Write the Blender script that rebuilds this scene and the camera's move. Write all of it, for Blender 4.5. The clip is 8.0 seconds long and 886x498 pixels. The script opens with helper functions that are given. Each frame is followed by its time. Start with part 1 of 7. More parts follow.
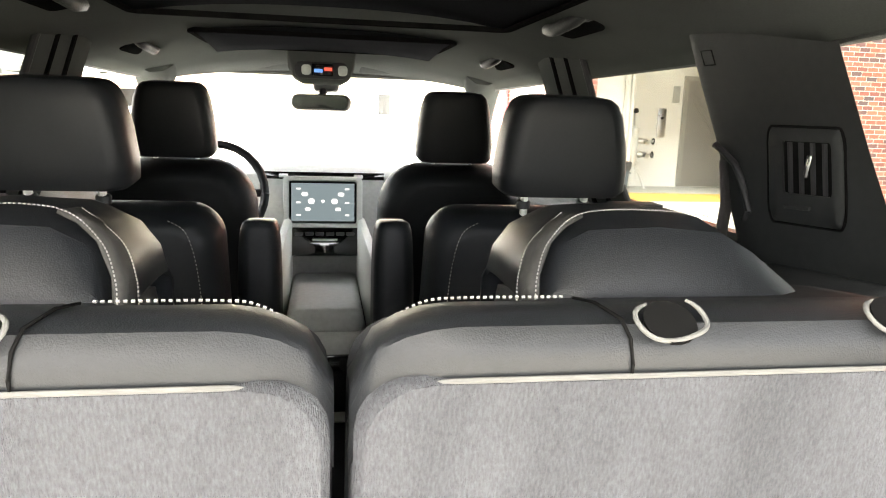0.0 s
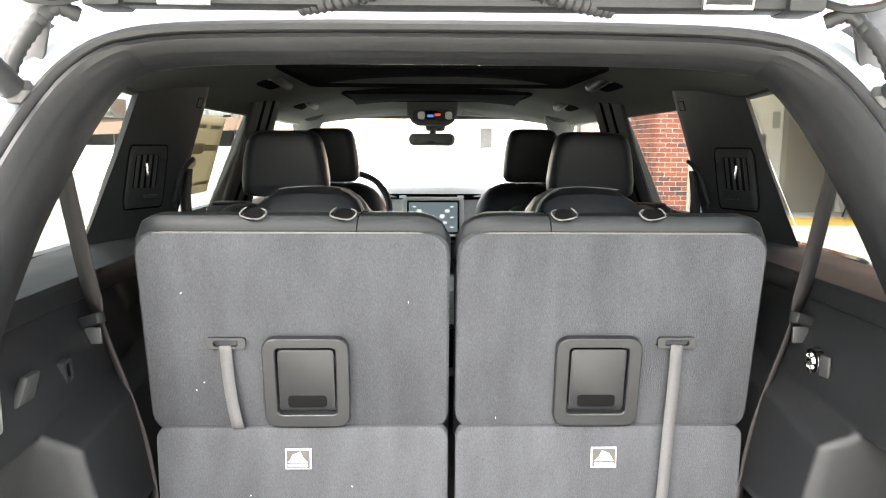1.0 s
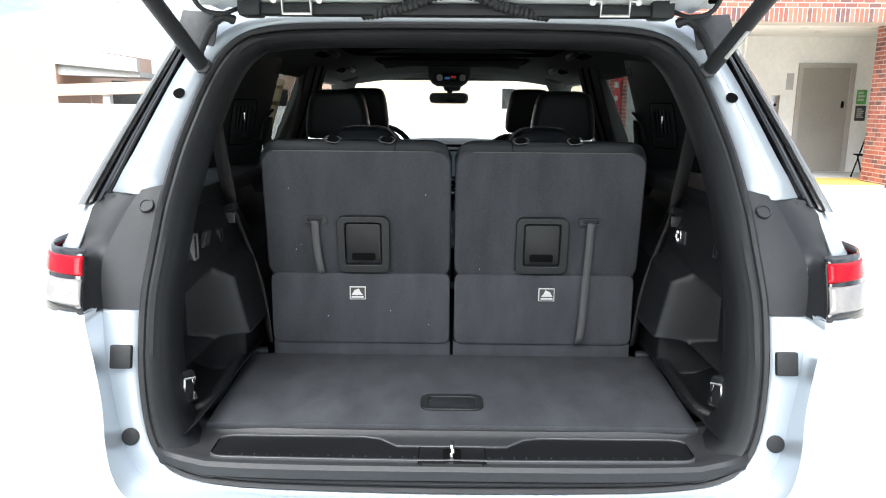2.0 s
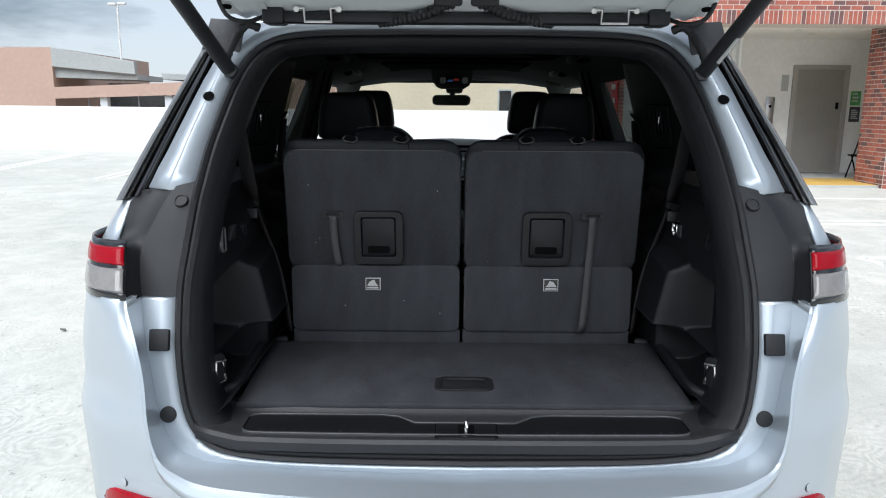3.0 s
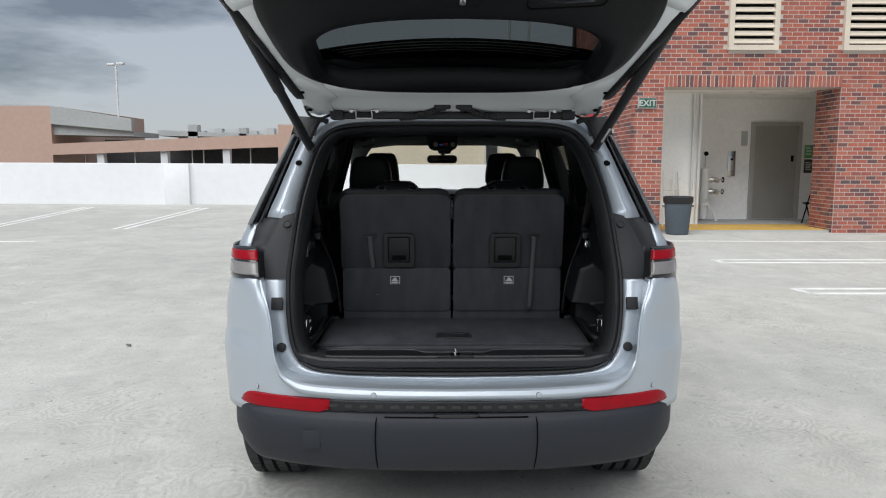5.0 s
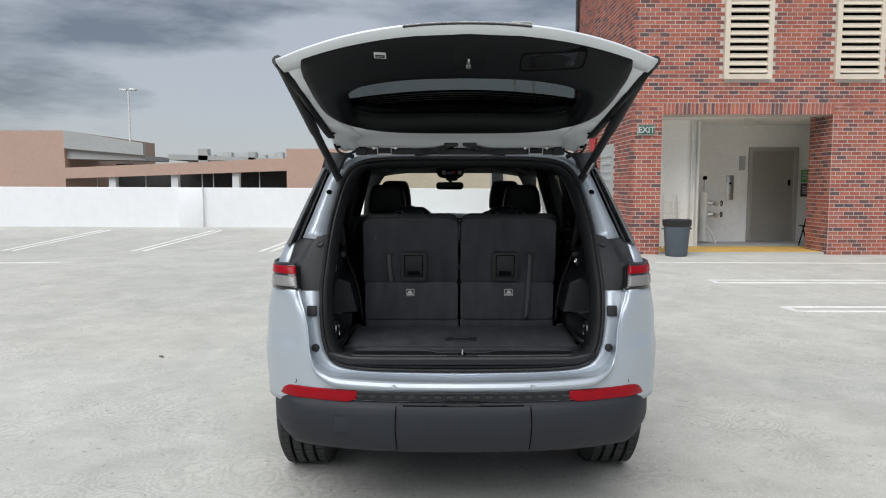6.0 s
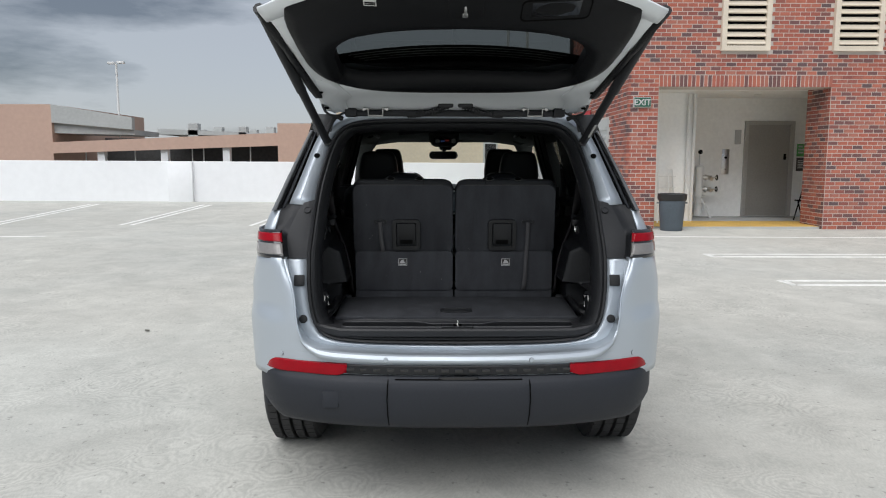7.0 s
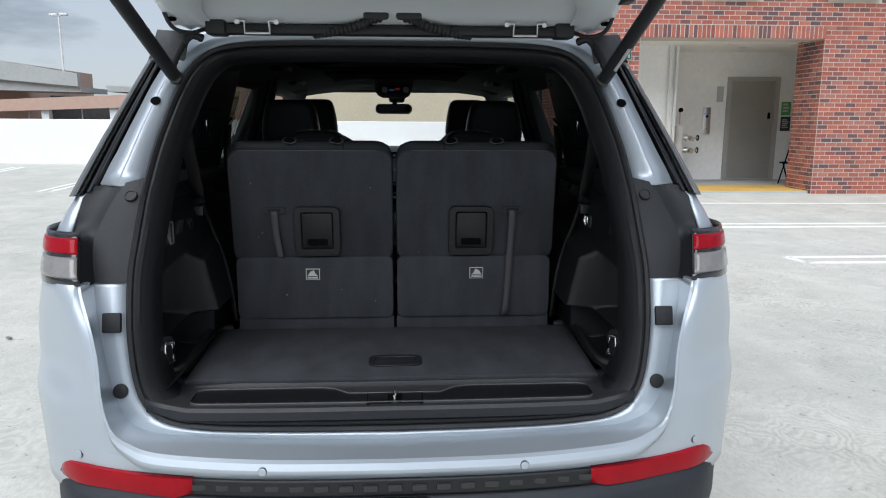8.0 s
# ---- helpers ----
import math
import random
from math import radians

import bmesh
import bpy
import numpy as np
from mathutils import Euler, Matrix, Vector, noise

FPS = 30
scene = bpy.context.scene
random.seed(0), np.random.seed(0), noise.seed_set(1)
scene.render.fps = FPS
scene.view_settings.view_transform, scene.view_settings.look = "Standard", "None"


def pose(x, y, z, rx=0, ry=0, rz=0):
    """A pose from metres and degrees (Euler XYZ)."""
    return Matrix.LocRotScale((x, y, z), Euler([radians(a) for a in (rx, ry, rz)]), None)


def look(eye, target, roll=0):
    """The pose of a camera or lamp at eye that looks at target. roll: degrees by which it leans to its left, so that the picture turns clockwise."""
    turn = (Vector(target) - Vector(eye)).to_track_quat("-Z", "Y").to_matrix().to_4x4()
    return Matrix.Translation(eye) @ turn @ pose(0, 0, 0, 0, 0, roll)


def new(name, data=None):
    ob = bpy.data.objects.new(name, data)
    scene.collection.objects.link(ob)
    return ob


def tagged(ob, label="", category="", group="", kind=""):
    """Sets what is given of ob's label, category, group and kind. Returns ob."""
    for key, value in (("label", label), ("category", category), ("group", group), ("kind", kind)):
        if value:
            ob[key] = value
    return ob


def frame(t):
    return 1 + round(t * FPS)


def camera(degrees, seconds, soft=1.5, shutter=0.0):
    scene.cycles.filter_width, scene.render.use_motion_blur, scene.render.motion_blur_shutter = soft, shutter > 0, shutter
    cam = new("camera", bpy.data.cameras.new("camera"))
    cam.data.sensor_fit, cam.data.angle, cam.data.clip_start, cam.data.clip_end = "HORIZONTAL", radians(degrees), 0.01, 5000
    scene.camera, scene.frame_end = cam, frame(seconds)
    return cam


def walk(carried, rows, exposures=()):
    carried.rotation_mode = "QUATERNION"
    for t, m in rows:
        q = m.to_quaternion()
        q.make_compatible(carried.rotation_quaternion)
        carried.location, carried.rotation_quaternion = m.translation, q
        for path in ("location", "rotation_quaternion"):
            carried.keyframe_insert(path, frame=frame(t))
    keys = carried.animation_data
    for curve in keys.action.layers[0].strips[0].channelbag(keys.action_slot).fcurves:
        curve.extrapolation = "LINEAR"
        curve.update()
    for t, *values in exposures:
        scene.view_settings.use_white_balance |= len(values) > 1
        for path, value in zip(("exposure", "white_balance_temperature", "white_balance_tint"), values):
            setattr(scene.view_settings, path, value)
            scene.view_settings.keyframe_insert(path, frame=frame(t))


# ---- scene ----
cam = camera(63.8, 8.0, 1.1)
PATH = [
    (0, (-0.01, 0.206, 1.492), (0.324, 2.142, 1.119), 1.9),
    (0.3, (-0.02, 0.036, 1.524), (0.171, 2.001, 1.194), 0.7),
    (0.5, (-0.023, -0.09, 1.537), (0.1, 1.884, 1.242), 0.3),
    (0.7, (-0.024, -0.24, 1.533), (0.062, 1.741, 1.265), 0.3),
    (1, (-0.043, -0.549, 1.495), (0.004, 1.43, 1.205), 0.3),
    (1.5, (-0.018, -1.039, 1.46), (-0.009, 0.927, 1.092), 0.5),
    (2, (-0.013, -1.282, 1.476), (-0.026, 0.678, 1.081), 0.5),
    (3.5, (-0.062, -1.537, 1.473), (-0.055, 0.427, 1.096), 0.3),
    (4, (-0.03, -1.832, 1.471), (-0.007, 0.139, 1.129), 0.2),
    (4.5, (-0.053, -2.183, 1.486), (-0.024, -0.205, 1.189), 0.1),
    (6, (-0.097, -3.066, 1.538), (-0.09, -1.075, 1.356), 0.0),
    (6.5, (-0.096, -3.084, 1.542), (-0.091, -1.094, 1.341), 0.1),
    (7, (-0.104, -2.907, 1.48), (-0.076, -0.923, 1.232), 0.1),
    (7.5, (-0.029, -2.317, 1.451), (0.04, -0.343, 1.141), 0.3),
    (8, (0.013, -1.601, 1.451), (0.136, 0.363, 1.094), 0.2),
]
EXPOSURES = [(0, 5.9, 7450, 11), (0.5, 5.65, 7350, 11), (1.0, 5.3, 7000, 10), (1.5, 4.45, 6800, 10), (2.0, 3.15, 6250, 8), (2.7, 2.1, 6000, 8), (3.5, 1.6, 5950, 8), (4.0, 1.42, 6050, 9), (4.5, 1.3, 6150, 10), (7.0, 1.25, 6250, 10), (7.5, 1.36, 6100, 10), (8.0, 1.52, 5980, 9)]
walk(cam, [(t, look(eye, target, roll)) for t, eye, target, roll in PATH], EXPOSURES)


# ---- world, sun ----
def make_world():
    w = bpy.data.worlds.new("overcast_sky")
    scene.world = w
    w.use_nodes = True
    nt = w.node_tree
    nt.nodes.clear()
    N, L = nt.nodes.new, nt.links.new
    out, bg = N("ShaderNodeOutputWorld"), N("ShaderNodeBackground")
    sky = N("ShaderNodeTexSky")
    sky.sky_type = "NISHITA"
    sky.sun_disc = False
    sky.sun_elevation, sky.sun_rotation = radians(59), radians(204)
    co, sep, mp = N("ShaderNodeTexCoord"), N("ShaderNodeSeparateXYZ"), N("ShaderNodeMapping")
    mp.inputs["Scale"].default_value = (1.3, 1.3, 5.2)
    n1, n2 = N("ShaderNodeTexNoise"), N("ShaderNodeTexNoise")
    n1.inputs["Scale"].default_value, n1.inputs["Detail"].default_value, n1.inputs["Roughness"].default_value = 2.9, 9, 0.58
    n2.inputs["Scale"].default_value, n2.inputs["Detail"].default_value = 0.9, 3
    mixn = N("ShaderNodeMath")
    mixn.operation = "MULTIPLY_ADD"
    mixn.inputs[1].default_value = 0.85
    ramp = N("ShaderNodeValToRGB")
    e = ramp.color_ramp.elements
    e[0].position, e[0].color = 0.79, (0.150, 0.158, 0.172, 1)
    e[1].position, e[1].color = 1.10, (0.47, 0.48, 0.495, 1)
    low = N("ShaderNodeMapRange")
    low.inputs["From Min"].default_value, low.inputs["From Max"].default_value = 0.0, 0.22
    low.inputs["To Min"].default_value, low.inputs["To Max"].default_value = 0.09, 0.0
    add = N("ShaderNodeMath")
    add.operation = "ADD"
    tint = N("ShaderNodeMixRGB")
    tint.inputs[0].default_value = 0.03
    L(co.outputs["Generated"], mp.inputs[0]), L(co.outputs["Generated"], sep.inputs[0])
    L(mp.outputs[0], n1.inputs["Vector"]), L(mp.outputs[0], n2.inputs["Vector"])
    L(n1.outputs[0], mixn.inputs[0]), L(n2.outputs[0], mixn.inputs[2])
    L(sep.outputs[2], low.inputs[0]), L(mixn.outputs[0], add.inputs[0]), L(low.outputs[0], add.inputs[1])
    L(add.outputs[0], ramp.inputs[0])
    L(ramp.outputs[0], tint.inputs[1]), L(sky.outputs[0], tint.inputs[2])
    L(tint.outputs[0], bg.inputs[0]), L(bg.outputs[0], out.inputs[0])
    bg.inputs[1].default_value = 0.36


make_world()
sun_data = bpy.data.lights.new("sun", "SUN")
sun_data.energy, sun_data.angle, sun_data.color = 1.5, radians(70), (1.0, 0.975, 0.94)
sun = new("sun", sun_data)
sun.matrix_world = look((-5, -11, 20), (0, 0, 0))


# ---- materials ----
def material(name, base, rough=0.5, metal=0.0, vary=0.12, big=3.0, fine=60.0, bump=0.0, bump_scale=400.0, tint=None, coat=0.0,
             spec=0.5, island=0.0, random=0.0, stretch=(1, 1, 1)):
    """A node material: base colour with stains at two scales, roughness wear and fine relief."""
    m = bpy.data.materials.new(name)
    m.use_nodes = True
    nt = m.node_tree
    N, L = nt.nodes.new, nt.links.new
    b = nt.nodes["Principled BSDF"]
    b.inputs["Metallic"].default_value = metal
    b.inputs["Specular IOR Level"].default_value = spec
    b.inputs["Coat Weight"].default_value = coat
    b.inputs["Coat Roughness"].default_value = 0.06
    co, mp = N("ShaderNodeTexCoord"), N("ShaderNodeMapping")
    mp.inputs["Scale"].default_value = stretch
    L(co.outputs["Object"], mp.inputs[0])
    n1, n2 = N("ShaderNodeTexNoise"), N("ShaderNodeTexNoise")
    n1.inputs["Scale"].default_value, n1.inputs["Detail"].default_value = big, 5
    n2.inputs["Scale"].default_value, n2.inputs["Detail"].default_value = fine, 3
    L(mp.outputs[0], n1.inputs["Vector"]), L(mp.outputs[0], n2.inputs["Vector"])
    s = N("ShaderNodeMath")
    s.operation = "ADD"
    L(n1.outputs[0], s.inputs[0]), L(n2.outputs[0], s.inputs[1])
    val = s.outputs[0]
    lo, hi = 1.0 - vary * 2.2, 1.0 + vary * 2.2
    mr = N("ShaderNodeMapRange")
    mr.inputs["From Min"].default_value, mr.inputs["From Max"].default_value = 0.65, 1.35
    mr.inputs["To Min"].default_value, mr.inputs["To Max"].default_value = lo, hi
    L(val, mr.inputs[0])
    gain = mr.outputs[0]
    if island or random:
        src = N("ShaderNodeNewGeometry").outputs["Random Per Island"] if island else N("ShaderNodeObjectInfo").outputs["Random"]
        k = island or random
        mr2, mul = N("ShaderNodeMapRange"), N("ShaderNodeMath")
        mr2.inputs["To Min"].default_value, mr2.inputs["To Max"].default_value = 1 - k, 1 + k
        mul.operation = "MULTIPLY"
        L(src, mr2.inputs[0]), L(mr2.outputs[0], mul.inputs[0]), L(gain, mul.inputs[1])
        gain = mul.outputs[0]
    vm = N("ShaderNodeVectorMath")
    vm.operation = "SCALE"
    if tint:
        mx = N("ShaderNodeMixRGB")
        mx.inputs[1].default_value, mx.inputs[2].default_value = (*base, 1), (*tint, 1)
        mr3 = N("ShaderNodeMapRange")
        mr3.inputs["From Min"].default_value, mr3.inputs["From Max"].default_value = 0.42, 0.62
        L(n1.outputs[0], mr3.inputs[0]), L(mr3.outputs[0], mx.inputs[0]), L(mx.outputs[0], vm.inputs[0])
    else:
        vm.inputs[0].default_value = base
    L(gain, vm.inputs["Scale"]), L(vm.outputs[0], b.inputs["Base Color"])
    rr = N("ShaderNodeMapRange")
    rr.inputs["From Min"].default_value, rr.inputs["From Max"].default_value = 0.3, 0.7
    rr.inputs["To Min"].default_value, rr.inputs["To Max"].default_value = max(0.02, rough - 0.07), min(1, rough + 0.07)
    L(n1.outputs[0], rr.inputs[0]), L(rr.outputs[0], b.inputs["Roughness"])
    if bump:
        n3, bp = N("ShaderNodeTexNoise"), N("ShaderNodeBump")
        n3.inputs["Scale"].default_value, n3.inputs["Detail"].default_value = bump_scale, 2
        bp.inputs["Strength"].default_value, bp.inputs["Distance"].default_value = bump, 0.002
        L(mp.outputs[0], n3.inputs["Vector"]), L(n3.outputs[0], bp.inputs["Height"]), L(bp.outputs[0], b.inputs["Normal"])
    return m


def glass_material(name, colour, rough=0.01):
    """A thin pane: clear tint, with mirror gloss that grows at a glance."""
    m = bpy.data.materials.new(name)
    m.use_nodes = True
    nt = m.node_tree
    nt.nodes.clear()
    N, L = nt.nodes.new, nt.links.new
    out, mix, tr, gl, fr = N("ShaderNodeOutputMaterial"), N("ShaderNodeMixShader"), N("ShaderNodeBsdfTransparent"), N("ShaderNodeBsdfGlossy"), N("ShaderNodeLayerWeight")
    tr.inputs["Color"].default_value = (*colour, 1)
    gl.inputs["Roughness"].default_value = rough
    fr.inputs["Blend"].default_value = 0.5
    pw, ad = N("ShaderNodeMath"), N("ShaderNodeMath")
    pw.operation, pw.inputs[1].default_value = "POWER", 5.0
    ad.operation, ad.inputs[1].default_value, ad.inputs[2].default_value = "MULTIPLY_ADD", 0.9, 0.05
    L(fr.outputs["Facing"], pw.inputs[0]), L(pw.outputs[0], ad.inputs[0])
    L(ad.outputs[0], mix.inputs[0]), L(tr.outputs[0], mix.inputs[1]), L(gl.outputs[0], mix.inputs[2]), L(mix.outputs[0], out.inputs[0])
    return m


def paper_material(name, colour):
    """A thin sheet that lets some of the daylight behind it through."""
    m = material(name, colour, 0.8, spec=0.2, vary=0.04, big=8, fine=120)
    nt = m.node_tree
    N, L = nt.nodes.new, nt.links.new
    b, out = nt.nodes["Principled BSDF"], nt.nodes["Material Output"]
    mix, tl = N("ShaderNodeMixShader"), N("ShaderNodeBsdfTranslucent")
    tl.inputs["Color"].default_value = (*colour, 1)
    mix.inputs[0].default_value = 0.5
    L(b.outputs[0], mix.inputs[1]), L(tl.outputs[0], mix.inputs[2]), L(mix.outputs[0], out.inputs["Surface"])
    return m


def lit_material(name, colour, strength):
    m = bpy.data.materials.new(name)
    m.use_nodes = True
    b = m.node_tree.nodes["Principled BSDF"]
    b.inputs["Base Color"].default_value = (0.02, 0.02, 0.02, 1)
    b.inputs["Emission Color"].default_value, b.inputs["Emission Strength"].default_value = (*colour, 1), strength
    return m


def concrete_material():
    """Broomed concrete deck: broad stains, soft trowel clouds, fine brush relief and dark pores."""
    m = material("deck_concrete", (0.505, 0.498, 0.453), 0.86, vary=0.045, big=0.35, fine=6, tint=(0.445, 0.445, 0.41))
    nt = m.node_tree
    N, L = nt.nodes.new, nt.links.new
    b = nt.nodes["Principled BSDF"]
    old = b.inputs["Base Color"].links[0].from_socket
    co = N("ShaderNodeTexCoord")
    warp, cloud, brush, pore, big = (N("ShaderNodeTexNoise") for _ in range(5))
    for n, sc, det, dist in ((warp, 0.7, 3, 0.0), (cloud, 1.5, 9, 0.7), (brush, 90.0, 4, 0.0), (pore, 24.0, 2, 0.0), (big, 0.12, 4, 0.6)):
        n.inputs["Scale"].default_value, n.inputs["Detail"].default_value, n.inputs["Distortion"].default_value = sc, det, dist
    mp, addv = N("ShaderNodeMapping"), N("ShaderNodeVectorMath")
    mp.inputs["Scale"].default_value = (1.0, 0.45, 1.0)
    addv.operation = "MULTIPLY_ADD"
    addv.inputs[1].default_value = (0.9, 0.9, 0.9)
    L(co.outputs["Object"], warp.inputs["Vector"]), L(co.outputs["Object"], cloud.inputs["Vector"]), L(co.outputs["Object"], pore.inputs["Vector"]), L(co.outputs["Object"], big.inputs["Vector"])
    L(warp.outputs["Color"], addv.inputs[0]), L(co.outputs["Object"], addv.inputs[2]), L(addv.outputs[0], mp.inputs[0]), L(mp.outputs[0], brush.inputs["Vector"])
    gain = None
    for n, lo, hi, f0, f1 in ((cloud, 0.90, 1.07, 0.32, 0.68), (brush, 0.93, 1.06, 0.35, 0.65), (big, 0.90, 1.07, 0.35, 0.65), (pore, 0.70, 1.0, 0.27, 0.33)):
        r = N("ShaderNodeMapRange")
        r.inputs["From Min"].default_value, r.inputs["From Max"].default_value = f0, f1
        r.inputs["To Min"].default_value, r.inputs["To Max"].default_value = lo, hi
        L(n.outputs[0], r.inputs[0])
        if gain is None:
            gain = r.outputs[0]
        else:
            mu = N("ShaderNodeMath")
            mu.operation = "MULTIPLY"
            L(gain, mu.inputs[0]), L(r.outputs[0], mu.inputs[1])
            gain = mu.outputs[0]
    # swirl finish: overlapping fans of fine arcs left by the trowel, worn away in patches
    cell, swarp, wear = N("ShaderNodeTexVoronoi"), N("ShaderNodeTexNoise"), N("ShaderNodeTexNoise")
    cell.inputs["Scale"].default_value = 3.4
    swarp.inputs["Scale"].default_value, swarp.inputs["Detail"].default_value = 7.0, 3
    wear.inputs["Scale"].default_value, wear.inputs["Detail"].default_value = 1.1, 5
    sadd = N("ShaderNodeVectorMath")
    sadd.operation = "MULTIPLY_ADD"
    sadd.inputs[1].default_value = (0.20, 0.20, 0.0)
    L(co.outputs["Object"], swarp.inputs["Vector"]), L(co.outputs["Object"], wear.inputs["Vector"])
    L(swarp.outputs["Color"], sadd.inputs[0]), L(co.outputs["Object"], sadd.inputs[2]), L(sadd.outputs[0], cell.inputs["Vector"])
    ring, wave, arcs, gsum, gmul = (N("ShaderNodeMath") for _ in range(5))
    ring.operation, wave.operation, arcs.operation, gsum.operation, gmul.operation = "MULTIPLY", "SINE", "MULTIPLY", "ADD", "MULTIPLY"
    ring.inputs[1].default_value = 52.0
    wr = N("ShaderNodeMapRange")
    wr.inputs["From Min"].default_value, wr.inputs["From Max"].default_value = 0.44, 0.64
    wr.inputs["To Min"].default_value, wr.inputs["To Max"].default_value = 0.012, 0.095
    L(wear.outputs[0], wr.inputs[0])
    L(cell.outputs["Distance"], ring.inputs[0]), L(ring.outputs[0], wave.inputs[0])
    L(wave.outputs[0], arcs.inputs[0]), L(wr.outputs[0], arcs.inputs[1])
    gsum.inputs[1].default_value = 1.0
    L(arcs.outputs[0], gsum.inputs[0]), L(gain, gmul.inputs[0]), L(gsum.outputs[0], gmul.inputs[1])
    gain = gmul.outputs[0]
    vm, bp = N("ShaderNodeVectorMath"), N("ShaderNodeBump")
    vm.operation = "SCALE"
    L(old, vm.inputs[0]), L(gain, vm.inputs["Scale"]), L(vm.outputs[0], b.inputs["Base Color"])
    bp.inputs["Strength"].default_value, bp.inputs["Distance"].default_value = 0.2, 0.002
    L(brush.outputs[0], bp.inputs["Height"]), L(bp.outputs[0], b.inputs["Normal"])
    return m


def brick_material(name, island):
    """Red brick of mixed firing: orange-red, deep red and dark purple-brown pieces, mottled and rough."""
    m = material(name, (1, 1, 1), 0.9, vary=0.09, big=9, fine=70, bump=0.5, bump_scale=160)
    nt = m.node_tree
    N, L = nt.nodes.new, nt.links.new
    rnd = N("ShaderNodeNewGeometry").outputs["Random Per Island"] if island else N("ShaderNodeObjectInfo").outputs["Random"]
    ramp, mul = N("ShaderNodeValToRGB"), N("ShaderNodeMixRGB")
    cr = ramp.color_ramp
    cr.elements[0].position, cr.elements[0].color = 0.0, (0.42, 0.140, 0.090, 1)
    cr.elements[1].position, cr.elements[1].color = 1.0, (0.105, 0.070, 0.072, 1)
    for p, col in ((0.22, (0.36, 0.108, 0.072)), (0.42, (0.30, 0.090, 0.064)), (0.58, (0.38, 0.150, 0.108)), (0.70, (0.25, 0.082, 0.064)), (0.84, (0.17, 0.075, 0.068))):
        cr.elements.new(p).color = (*col, 1)
    mul.blend_type = "MULTIPLY"
    mul.inputs[0].default_value = 1.0
    b = nt.nodes["Principled BSDF"]
    old = b.inputs["Base Color"].links[0].from_socket
    L(rnd, ramp.inputs[0]), L(ramp.outputs[0], mul.inputs[1]), L(old, mul.inputs[2]), L(mul.outputs[0], b.inputs["Base Color"])
    return m


M_DECK = concrete_material()
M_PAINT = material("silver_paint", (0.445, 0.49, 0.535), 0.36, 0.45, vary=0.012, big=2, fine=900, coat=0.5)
# the same silver paint, lightened for light bounced up under the gate
M_PAINT_LIT = material("silver_paint_lit", (0.70, 0.73, 0.75), 0.45, 0.08, vary=0.02, big=3, fine=500, coat=0.1)
M_BLACK_PL = material("black_plastic", (0.0155, 0.0163, 0.0185), 0.52, spec=0.35, vary=0.08, big=5, fine=90, bump=0.25, bump_scale=900)
M_PILLAR = material("pillar_trim", (0.0150, 0.0163, 0.0168), 0.6, spec=0.25, vary=0.08, big=4, fine=70, bump=0.3, bump_scale=1100)
M_TRIM = material("interior_trim", (0.0105, 0.0111, 0.0122), 0.55, spec=0.3, vary=0.10, big=4, fine=70, bump=0.3, bump_scale=1100)
# glossier trim plastic, a little darker for the shade in the side pockets
M_SIDE = material("cargo_side_shaded", (0.0098, 0.0104, 0.0118), 0.46, spec=0.40, vary=0.12, big=4, fine=70, bump=0.35, bump_scale=1100)
M_GATE = material("gate_panel_plastic", (0.0062, 0.0066, 0.0076), 0.5, spec=0.16, vary=0.10, big=4, fine=70, bump=0.3, bump_scale=1100)
M_BUMPER = material("bumper_plastic", (0.0165, 0.019, 0.025), 0.6, spec=0.4, vary=0.07, big=3, fine=120, bump=0.3, bump_scale=800)
M_SCUFF = material("scuff_satin", (0.007, 0.0072, 0.008), 0.40, spec=0.30, vary=0.06, big=6, fine=200)
M_SILL = material("sill_plastic", (0.021, 0.0215, 0.0235), 0.5, spec=0.42, vary=0.08, big=5, fine=90, bump=0.25, bump_scale=900)
# paler than the sill, to paint in the highlight along the rim
M_RIM = material("scuff_rim_highlight", (0.055, 0.056, 0.060), 0.35, spec=0.5, vary=0.05)
M_GLOSS = material("gloss_black", (0.008, 0.008, 0.009), 0.12, vary=0.05, coat=0.6)
M_RUBBER = material("rubber_seal", (0.0175, 0.018, 0.0195), 0.6, spec=0.38, vary=0.10, big=6, fine=80, bump=0.15, bump_scale=500)
M_TYRE = material("tyre_rubber", (0.034, 0.034, 0.035), 0.85, vary=0.15, big=8, fine=120, bump=0.4, bump_scale=300)
M_HANDLE = material("seat_handle_plastic", (0.0125, 0.0132, 0.0145), 0.42, spec=0.35, vary=0.08, big=6, fine=90, bump=0.25, bump_scale=900)
M_CARPET = material("cargo_carpet", (0.053, 0.055, 0.061), 0.96, vary=0.16, big=9, fine=420, bump=1.0, bump_scale=800, spec=0.12, stretch=(1.7, 0.8, 0.55))
M_LEATHER = material("black_leather", (0.0105, 0.0117, 0.0135), 0.43, spec=0.24, vary=0.06, big=6, fine=220, bump=0.2, bump_scale=900)
M_FABRIC = material("headliner_fabric", (0.058, 0.0615, 0.060), 0.95, vary=0.05, big=4, fine=300, bump=0.25, bump_scale=1100, spec=0.0)
M_STITCH = material("stitch_thread", (0.30, 0.29, 0.27), 0.8, spec=0.2, vary=0.1)
M_GUSSET = material("gusset_leather", (0.050, 0.048, 0.044), 0.55, spec=0.3, vary=0.08, big=8, fine=220, bump=0.2, bump_scale=900)
M_PIPING = material("grey_piping", (0.085, 0.085, 0.082), 0.6, spec=0.25, vary=0.08)
M_BELT = material("belt_webbing", (0.034, 0.031, 0.032), 0.8, spec=0.2, vary=0.1, fine=500, bump=0.5, bump_scale=900)
